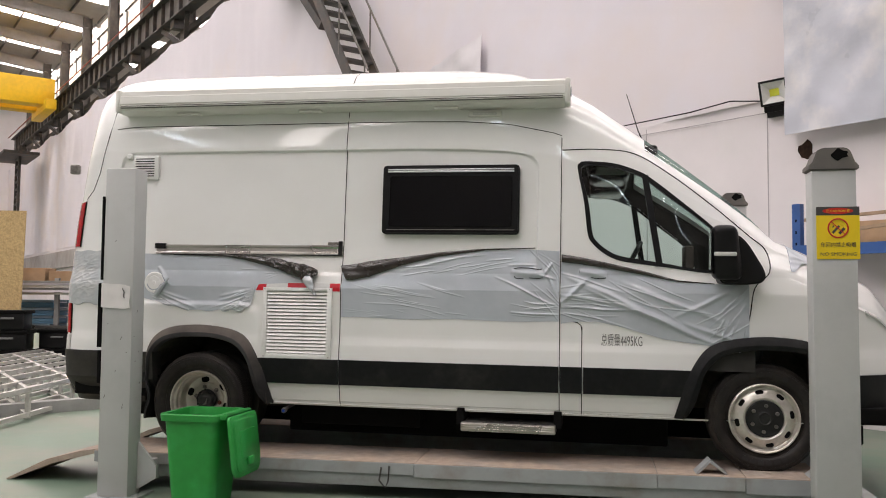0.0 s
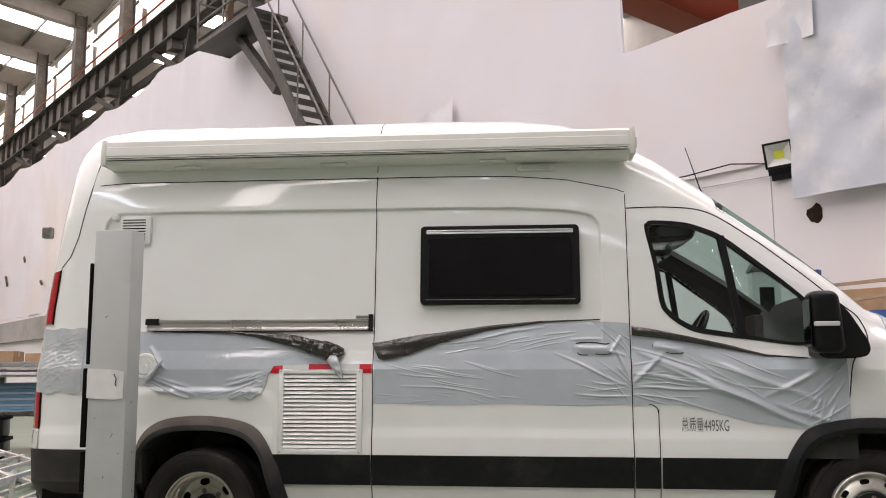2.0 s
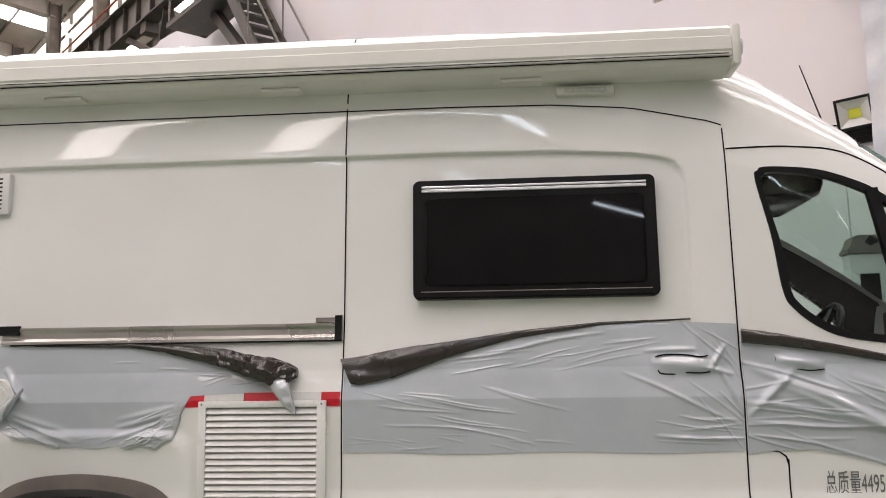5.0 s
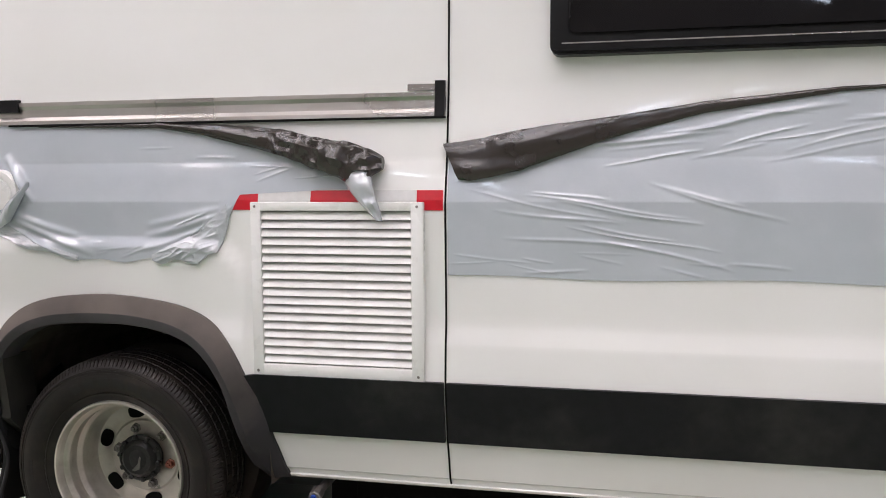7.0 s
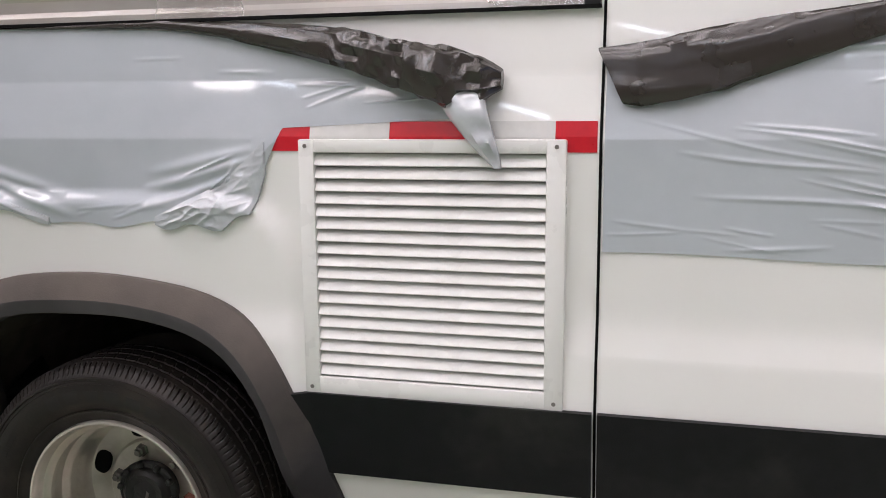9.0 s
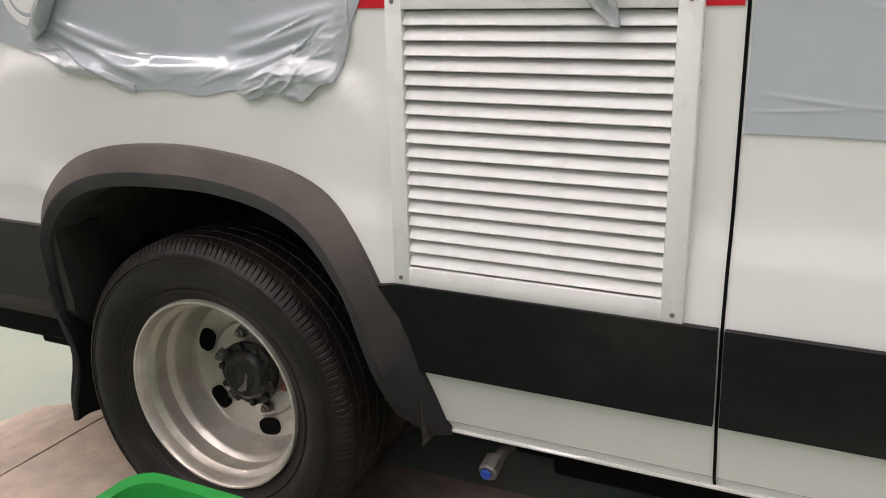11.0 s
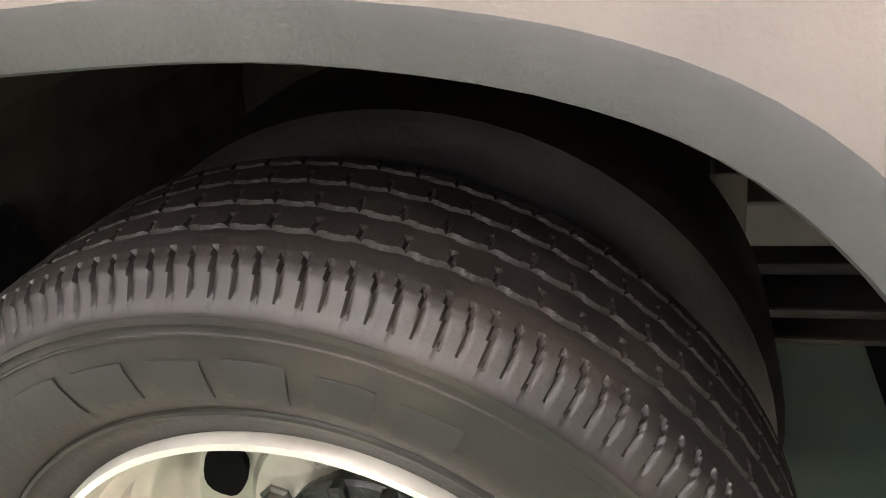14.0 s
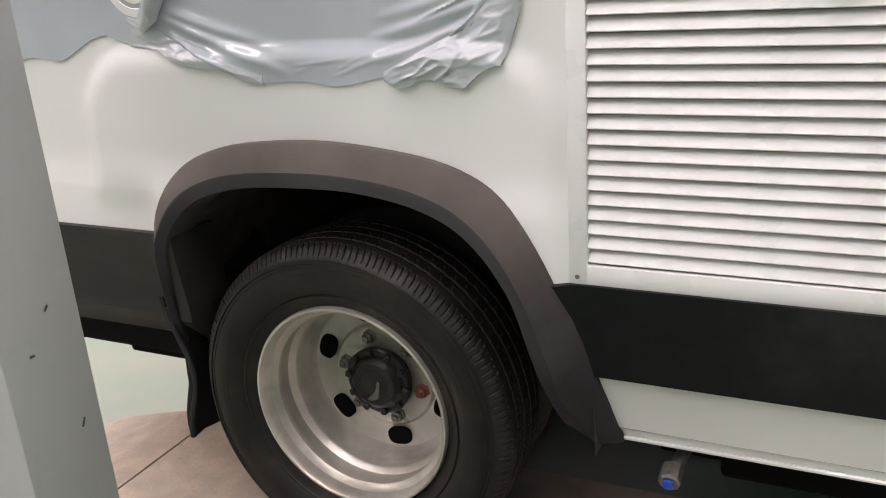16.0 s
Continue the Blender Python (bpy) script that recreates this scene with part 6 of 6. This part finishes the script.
# glazed band above the girder
for k in range(10):
    a = 2.5 + PITCH * k
    bm = boxed(a + 0.25, a + PITCH - 0.25, -1.15, -1.13, 12.35, 14.3)
    tagged(part("window_band", bm, CLERESTORY, at=HALL), "bright clerestory glazing between the columns", "window", "clerestory windows", "structure")
    bm = bmesh.new()
    for z in (12.2, 13.6, 14.4):
        beam(bm, (a + 0.2, -1.0, z), (a + PITCH - 0.2, -1.0, z), 0.06, 0.08)
    tagged(part("window_rail", bm, DARK_STEEL, at=HALL), "dark steel glazing rails", "rail", "glazing rails", "structure")


def stairway():
    s = thing("access_stair", "dark steel access stair with handrails and a landing", "stair", HALL)
    # from the landing down along the wall
    top, bot = Vector((10.75, 0.65, 8.66)), Vector((7.6, 0.65, 4.35))
    d = bot - top
    for off in (-0.32, 0.32):
        bm = bmesh.new()
        beam(bm, top + Vector((0, off, 0)), bot + Vector((0, off, 0)), 0.05, 0.22)
        part("stringer", bm, DARK_STEEL, s)
    n = 15
    first = part("tread", boxed(-0.12, 0.12, 0.33, 0.97, -0.02, 0.02), DARK_STEEL, s, at=Matrix.Translation((top.x, 0, top.z)))
    for k in range(1, n):
        t = new("tread", first.data)
        t.parent = s
        t.matrix_basis = Matrix.Translation((top.x + d.x * k / n, 0, top.z + d.z * k / n))
    for off in (-0.34, 0.34):
        bm = bmesh.new()
        tube(bm, [top + Vector((0, off, 1.0)), bot + Vector((0, off, 1.0))], 0.022, 8)
        part("handrail", bm, GREY_STEEL, s)
        for k in range(4):
            p = top + d * (k / 3.0) * 0.96
            bm = bmesh.new()
            tube(bm, [p + Vector((0, off, 0)), p + Vector((0, off, 1.0))], 0.018, 6)
            part("baluster", bm, GREY_STEEL, s)
    part("landing", boxed(10.65, 13.35, 0.14, 1.00, 8.60, 8.71), DARK_STEEL, s, "dark plate landing")
    for p, q in (((10.75, 0.96, 9.7), (13.3, 0.96, 9.7)), ((13.3, 0.96, 9.7), (13.3, 0.16, 9.7)), ((10.75, 0.96, 9.2), (13.3, 0.96, 9.2))):
        bm = bmesh.new()
        tube(bm, [p, q], 0.022, 8)
        part("landing_rail", bm, GREY_STEEL, s)
    for x in (10.75, 12.0, 13.3):
        bm = bmesh.new()
        tube(bm, [(x, 0.96, 8.7), (x, 0.96, 9.7)], 0.022, 8)
        part("landing_post", bm, GREY_STEEL, s)
    bm = bmesh.new()
    beam(bm, (12.1, 0.5, 8.62), (10.35, 0.5, 6.95), 0.18, 0.18)
    part("brace", bm, DARK_STEEL, s)
    bm = bmesh.new()
    beam(bm, (13.3, 0.2, 8.6), (13.3, 0.2, 10.44), 0.14, 0.14)
    part("hanger", bm, BROWN, s)
    bm = boxed(10.4, 10.65, 0.85, 1.0, 9.80, 10.07, 0.02)
    part("lamp_box", bm, DARK_STEEL, s)


stairway()


def bridge_crane(name, label, at, mat, span, z, depth):
    c = thing(name, label, "crane", at)
    part("bridge", boxed(-0.45, 0.45, 0.0, span, z, z + depth, 0.03), mat, c, smooth=30)
    part("bridge", boxed(1.4, 2.2, 0.0, span, z, z + depth, 0.03), mat, c, smooth=30)
    part("end_carriage", boxed(-1.0, 2.8, 0.0, 0.5, z - 0.3, z + 0.2, 0.03), mat, c, smooth=30)
    part("trolley", boxed(-0.6, 2.4, span * 0.4, span * 0.4 + 1.6, z + depth, z + depth + 0.6, 0.05), mat, c, smooth=30)
    return c


bridge_crane("bridge_crane", "yellow overhead bridge crane under the roof", HALL @ pose(40, 0.4, 0), CRANE_Y, 26, 10.6, 1.3)
red_crane = bridge_crane("bridge_crane", "orange-red overhead crane in the next bay", HALL @ pose(3.2, -15.5, 0), CRANE_R, 14.5, 8.2, 1.5)
part("plate_mark", boxed(-0.47, -0.455, 11.0, 12.6, 8.9, 9.3), DARK_STEEL, red_crane)

# tube lights hung over the work bay
tube_at = pose(-1.3, -5.0, 5.6, 0, 0, 135)
tl = thing("tube_light", "white tube light hung from the hall roof", "lamp", tube_at, "tube lights")
part("housing", boxed(-1.2, 1.2, -0.07, 0.07, 0.03, 0.09, 0.006), RACK_GREY, tl)
part("tube", boxed(-1.18, 1.18, -0.022, 0.022, -0.015, 0.028, 0.008), TUBE, tl, "lit white tube")
for s in (-1.0, 1.0):
    bm = bmesh.new()
    tube(bm, [(s, 0, 0.09), (s, 0, 10.13)], 0.006, 6)
    part("hanger_wire", bm, DARK_STEEL, tl)
for i in (-2, -1, 1, 2):
    copy_thing(tl, tube_at @ pose(3.6 * i, 0, 0))
for i in (-2, -1, 0, 1, 2):
    copy_thing(tl, tube_at @ pose(3.6 * i + 1.2, -4.5, 0))

# silver translucent sheet, the torn corner and the seams in the wall
def hanging(name, a0, a1, z0, z1, b, mat, label, seed, wave=0.03, top=None):
    bm = bmesh.new()
    nx, nz = 40, 40
    g = []
    for i in range(nx + 1):
        col = []
        for j in range(nz + 1):
            u, v = i / nx, j / nz
            a = a0 + (a1 - a0) * u
            hi = top(u) if top else z1
            z = z0 + (hi - z0) * v
            w = wave * (noise.noise((a * 2.2 + seed, z * 0.8, 0)) + 0.5 * noise.noise((a * 5, z * 3, seed)))
            col.append(bm.verts.new((a, b + w, z)))
        g.append(col)
    for i in range(nx):
        for j in range(nz):
            bm.faces.new((g[i][j], g[i + 1][j], g[i + 1][j + 1], g[i][j + 1]))
    ext = bmesh.ops.extrude_face_region(bm, geom=bm.faces[:])
    for v in [e for e in ext["geom"] if isinstance(e, bmesh.types.BMVert)]:
        v.co.y -= 0.008
    bmesh.ops.recalc_face_normals(bm, faces=bm.faces)
    return tagged(part(name, bm, mat, smooth=60, at=HALL), label, "sheet")


hanging("plastic_sheet", -3.2, -0.14, 3.08, 5.3, 0.20, SILVER_SHEET, "silvery translucent plastic sheet hung on the white wall", 3, 0.05)
hanging("fabric_flap", 5.39, 8.3, 4.8, 5.6, 0.16, FLAP, "loose grey-white fabric flap drooping from the wall sheet", 8, 0.07, top=lambda u: 5.60 - 0.20 * u ** 0.6 - 0.28 * u)
hanging("fabric_flap", -0.50, 0.02, 4.75, 5.40, 0.25, FLAP, "folded corner of white fabric beside the plastic sheet", 5, 0.08, top=lambda u: 5.35 - 0.3 * u)


def wall_hole(a, z, r, seed):
    bm = bmesh.new()
    rnd = random.Random(seed)
    pts = []
    for k in range(14):
        t = 2 * math.pi * k / 14
        rr = r * rnd.uniform(0.75, 1.15)
        pts.append((a + rr * math.cos(t) * 0.85, z + rr * 1.1 * math.sin(t)))
    prism(bm, pts, -0.02, 0.006)
    tagged(part("wall_hole", bm, HOLE, at=HALL), "ragged dark hole knocked in the plaster wall", "hole", kind="structure")


wall_hole(-0.26, 2.92, 0.10, 2)
for a in (0.21, 2.0, -1.9):
    tagged(part("wall_joint", boxed(a - 0.006, a + 0.006, -0.01, 0.004, 0.0, 3.5), PRINT_SOFT, at=HALL), "thin upright joint in the wall boards", "joint", "wall joints", "structure")
for k, (a, z, r) in enumerate(((28.0, 4.55, 0.25), (33, 4.9, 0.3), (24, 4.9, 0.2), (30.5, 5.6, 0.16))):
    bm = bmesh.new()
    beam(bm, (a, 0.12, z), (a + r, 0.12, z + r * 1.3 * (1 if k % 2 else 0.4)), 0.05, 0.10)
    tagged(part("wall_stain", bm, BROWN, at=HALL), "dark tear in the white wall sheet", "tear", "sheet tears", "structure")
bm = bmesh.new()
tube(bm, [(0.15, 0.10, 3.52), (0.6, 0.13, 3.60), (1.2, 0.13, 3.57), (2.8, 0.14, 3.585), (9.0, 0.14, 3.61)], 0.008, 6)
tagged(part("lamp_cable", bm, SEAM, at=HALL), "black cable running along the wall to the floodlight", "cable")
bm = bmesh.new()
tube(bm, [(-0.1, 0.03, 3.40), (1.2, 0.03, 3.42), (3.2, 0.03, 3.45)], 0.006, 6)
tagged(part("lamp_cable", bm, PRINT_SOFT, at=HALL), "thin grey cable along the white wall", "cable")


def floodlight():
    f = thing("floodlight", "black square floodlight with a yellow diode on the wall", "floodlight", HALL @ pose(0.02, 0.14, 3.58, -12, 0, 0) @ pose(0, 0, 0, 0, 0, 20))
    bm = bmesh.new()
    for a in ((-0.15, -0.125, -0.05, 0.06, -0.13, 0.15), (0.125, 0.15, -0.05, 0.06, -0.13, 0.15), (-0.125, 0.125, -0.05, 0.06, 0.125, 0.15), (-0.125, 0.125, -0.05, 0.06, -0.13, -0.105), (-0.14, 0.14, -0.06, -0.02, -0.20, 0.14)):
        box(bm, *a, 0.004)
    part("housing", bm, BLACK_FRAME, f, smooth=30)
    bm = bmesh.new()
    q = [bm.verts.new(v) for v in ((-0.125, 0.055, -0.105), (0.125, 0.055, -0.105), (0.125, 0.055, 0.125), (-0.125, 0.055, 0.125), (-0.05, 0.0, -0.03), (0.05, 0.0, -0.03), (0.05, 0.0, 0.05), (-0.05, 0.0, 0.05))]
    for i in range(4):
        bm.faces.new((q[i], q[(i + 1) % 4], q[4 + (i + 1) % 4], q[4 + i]))
    bm.faces.new(q[4:])
    bmesh.ops.recalc_face_normals(bm, faces=bm.faces)
    part("reflector", bm, REFL_WHITE, f, "white reflector")
    part("diode", boxed(-0.05, 0.05, 0.001, 0.008, -0.03, 0.05), DIODE, f, "yellow diode panel")
    part("bracket", boxed(-0.12, 0.12, -0.12, -0.03, -0.26, -0.19, 0.01), BLACK_FRAME, f)


floodlight()


# ---- goods stored at the far end ----
def crate(name, x, y, z, sx, sy, sz, mat, label, category, turn=0, group=""):
    bm = boxed(-sx / 2, sx / 2, -sy / 2, sy / 2, 0, sz, min(sx, sy, sz) * 0.06)
    return tagged(part(name, bm, mat, at=pose(x, y, z, 0, 0, turn), smooth=30), label, category, group)


def carton(x, y, z, sx, sy, sz, turn=0):
    c = thing("cardboard_box", "brown taped cardboard box, slightly dented", "box", pose(x, y, z, 0, 0, turn), "stored boxes")
    bm = boxed(-sx / 2, sx / 2, -sy / 2, sy / 2, 0, sz, 0.006)
    for v in bm.verts:
        v.co += Vector((noise.noise(v.co * 3 + Vector((x, y, 0))), noise.noise(v.co * 3 + Vector((0, x, y))), 0)) * 0.02
    part("carton", bm, CARD, c)
    part("tape", boxed(-sx / 2 - 0.002, sx / 2 + 0.002, -0.03, 0.03, sz - 0.1, sz + 0.003), TAPE, c)
    return c


# a rack of blue boards and boxes beyond the tail
rk = thing("storage_rack", "grey steel rack holding blue boards and boxes", "rack", pose(-10.3, 15.1, 0, 0, 0, 10))
for x in (-2.0, 0.0, 1.9):
    for y in (0, 0.9):
        part("upright", boxed(x - 0.04, x + 0.04, y - 0.04, y + 0.04, 0, 1.62), RACK_GREY, rk)
for z in (0.62, 1.46):
    part("shelf", boxed(-2.1, 2.0, -0.05, 0.95, z, z + 0.06), RACK_GREY, rk)
    part("shelf_rail", boxed(-2.5, 2.2, -0.12, -0.06, z + 0.02, z + 0.09), ALU, rk)
RK = pose(-10.3, 15.1, 0, 0, 0, 10)
for k in range(12):
    m = RK @ pose(-0.9 + 0.05 * (k % 3), 0.45, 0.685 + 0.052 * k if k < 10 else 0.02 + 0.052 * (k - 10), 0, 0, (k % 4) - 1.5)
    tagged(part("foam_board", boxed(-0.75, 0.75, -0.35, 0.35, 0, 0.046, 0.004), BLUE_BOARD if k % 3 else BLUE_PALE, at=m), "pale blue insulation board in a stack", "board", "stacked boards")
for k in range(10):
    m = RK @ pose(0.75 + 0.04 * (k % 3), 0.45, 0.685 + 0.052 * k, 0, 0, (k % 3) - 1)
    tagged(part("foam_board", boxed(-0.6, 0.6, -0.35, 0.35, 0, 0.046, 0.004), BLUE_BOARD if k % 2 else BLUE_PALE, at=m), "pale blue insulation board in a stack", "board", "stacked boards")
for x, sx, sz in ((-1.3, 0.6, 0.26), (-0.6, 0.55, 0.30), (0.1, 0.7, 0.24), (0.9, 0.5, 0.2)):
    p = RK @ Vector((x, 0.4, 1.522))
    carton(p.x, p.y, p.z, sx, 0.5, sz, 10)
# blue bins by the tail and an upright white panel
for x, y, z in ((-5.9, 11.2, 0.0), (-5.9, 11.2, 0.42), (-5.3, 11.5, 0.0), (-5.3, 11.5, 0.42)):
    crate("plastic_crate", x, y, z, 0.5, 0.4, 0.40, BLUE_CRATE, "blue plastic storage crate", "crate", 15, "storage crates")
bm = bmesh.new()
prism(bm, [(-0.9, 0), (0.9, 0), (0.75, 0.9), (0.4, 1.7), (0.2, 1.75)], 0, 0.03)
tagged(part("loose_panel", bm, PANEL, at=pose(-6.0, 12.4, 0, -8, 0, 15)), "white curved panel leaning on the rack", "panel")
# work stand
ws = thing("work_stand", "small worn steel stand beside the van", "stand", pose(-5.0, 9.3, 0, 0, 0, 10))
for x in (-0.25, 0.25):
    for y in (-0.2, 0.2):
        bm = bmesh.new()
        beam(bm, (x, y, 0), (x * 0.9, y * 0.9, 0.85), 0.035, 0.035)
        part("leg", bm, RACK_GREY, ws)
part("top", boxed(-0.3, 0.3, -0.25, 0.25, 0.85, 0.89, 0.005), RACK_GREY, ws)
# black crates on the floor
for x, y, z, sx in ((-10.0, 13.42, 0.0, 0.62), (-10.0, 13.42, 0.342, 0.60), (-10.0, 13.42, 0.684, 0.52), (-9.55, 14.15, 0.0, 0.66), (-9.55, 14.15, 0.342, 0.62), (-10.6, 13.3, 0.0, 0.5), (-10.6, 13.3, 0.342, 0.48)):
    c = thing("tool_crate", "black plastic tool crate in a stack", "crate", pose(x, y, z, 0, 0, 20), "tool crates")
    part("handle", boxed(-0.10, 0.10, -0.30, -0.25, 0.19, 0.22, 0.005), PRINT_GREY, c)
    part("tub", boxed(-sx / 2, sx / 2, -0.25, 0.25, 0, 0.30, 0.03), BLACK_FRAME, c, smooth=30)
    part("rim", boxed(-sx / 2 - 0.03, sx / 2 + 0.03, -0.28, 0.28, 0.28, 0.34, 0.01), SEAM, c, smooth=30)
# chipboard sheet standing at the edge
bm = boxed(-0.9, 0.9, -0.01, 0.01, 0, 1.92)
tagged(part("chipboard_sheet", bm, CHIP, at=pose(-11.27, 13.95, 0.93, -3, 0, 15)), "upright raw chipboard sheet", "board")
tagged(part("pallet_block", boxed(-0.9, 0.9, -0.15, 0.3, 0, 0.93, 0.02), BLACK_FRAME, at=pose(-11.27, 13.95, 0, 0, 0, 15)), "black crate under the chipboard", "crate")
# far wall ladder and platform
ld = thing("wall_ladder", "tall dark caged ladder at the far end", "ladder", HALL @ pose(44.5, 1.2, 0))
for x in (-0.5, 0.5):
    part("stile", boxed(x - 0.08, x + 0.08, -0.06, 0.06, 0, 9.2), DARK_STEEL, ld)
first = part("rung", boxed(-0.5, 0.5, -0.05, 0.05, -0.05, 0.05), DARK_STEEL, ld, at=Matrix.Translation((0, 0, 0.5)))
for k in range(1, 22):
    r = new("rung", first.data)
    r.parent = ld
    r.matrix_basis = Matrix.Translation((0, 0, 0.5 + 0.4 * k))
part("platform", boxed(-1.5, 2.5, -0.8, 0.9, 8.6, 8.75), DARK_STEEL, ld)


def metal_frame():
    """A welded aluminium tube frame lying flat beyond the tail."""
    f = thing("roof_frame", "welded aluminium tube frame lying flat on the floor", "frame", pose(-5.77, 8.11, 0.0))
    u, w = Vector((-0.19, 0.98, 0)), Vector((-0.69, 0.72, 0))

    def bar(p, q, t=0.05):
        bm = bmesh.new()
        beam(bm, p, q, t, t)
        part("bar", bm, RACK_ALU, f)
    cross = (-1.2, -0.1, 1.0, 2.1)
    along = [0.03 + 0.72 * k for k in range(8)]
    for z in (0.30, 0.045):
        for a in cross:
            bar(u * a + Vector((0, 0, z)), u * a + w * 5.2 + Vector((0, 0, z)))
        for t in along:
            bar(u * -1.3 + w * t + Vector((0, 0, z + 0.012)), u * 2.2 + w * t + Vector((0, 0, z + 0.012)), 0.045)
    for a in cross:
        for t in along:
            p = u * a + w * t
            bar(p + Vector((0, 0, 0.02)), p + Vector((0, 0, 0.30)), 0.04)


metal_frame()
bm = bmesh.new()
beam(bm, (-7.6, 6.05, 0.065), (-5.05, 9.92, 0.065), 0.16, 0.13)
tagged(part("floor_beam", bm, RACK_GREY), "long grey steel beam lying on the floor", "beam")
# long profiles lying on the rack front
for k in range(6):
    m = RK @ pose(-0.3 + 0.13 * k, -0.20 - 0.07 * (k % 2), 1.30 + 0.045 * k, 0, 0, 1.2 * (k % 3) - 1)
    tagged(part("metal_profile", boxed(-1.5, 1.5, -0.03, 0.03, 0, 0.04, 0.003), (RACK_ALU, PANEL, RACK_GREY)[k % 3], at=m), "long straight metal profile on the rack", "profile", "long profiles")
for x in (-1.4, 1.4):
    part("bracket_arm", boxed(x - 0.03, x + 0.03, -0.32, 0.0, 1.26, 1.30), RACK_GREY, rk)


# ---- shelves at the nose ----
def pallet_rack():
    r = thing("pallet_rack", "blue and grey pallet rack with timber and cartons", "rack", pose(3.1, 8.3, 0, 0, 0, -45))
    for x in (-1.5, 0.02, 1.5):
        for y in (0.0, 0.7):
            u = part("upright", boxed(x - 0.045, x + 0.045, y - 0.035, y + 0.035, 0, 2.28), BLUE_STEEL, r, "blue punched steel upright")
            if y == 0.0:
                for k in range(8):
                    part("punch_hole", boxed(x - 0.008, x + 0.008, -0.037, -0.03, 1.25 + 0.12 * k, 1.28 + 0.12 * k), SEAM, u)
    for z in (0.8, 1.74):
        part("beam", boxed(-1.5, 1.5, -0.045, 0.0, z, z + 0.11), BLUE_STEEL, r)
        part("shelf", boxed(-1.5, 1.5, 0.0, 0.7, z + 0.08, z + 0.11), RACK_GREY, r)
    return r


pallet_rack()
R3 = pose(3.1, 8.3, 0, 0, 0, -45)
for x, z, sx, sz, t in ((-0.9, 1.852, 0.9, 0.22, -40), (-0.2, 1.852, 0.4, 0.18, -52), (0.45, 1.852, 0.5, 0.34, -50), (1.0, 1.852, 0.5, 0.40, -35), (-0.3, 0.912, 0.6, 0.4, -45), (0.6, 0.912, 0.7, 0.5, -40)):
    p = R3 @ Vector((x, 0.35, z))
    carton(p.x, p.y, p.z, sx, 0.45, sz, t)
for k, (p, q) in enumerate((((-1.6, 0.2, 2.13), (1.4, 0.1, 2.19)), ((-1.2, -0.05, 1.95), (1.3, -0.06, 2.17)))):
    bm = bmesh.new()
    beam(bm, p, q, 0.05, 0.03)
    tagged(part("timber_batten", bm, WOOD, at=R3), "thin timber batten laid across the rack", "batten", "timber battens")
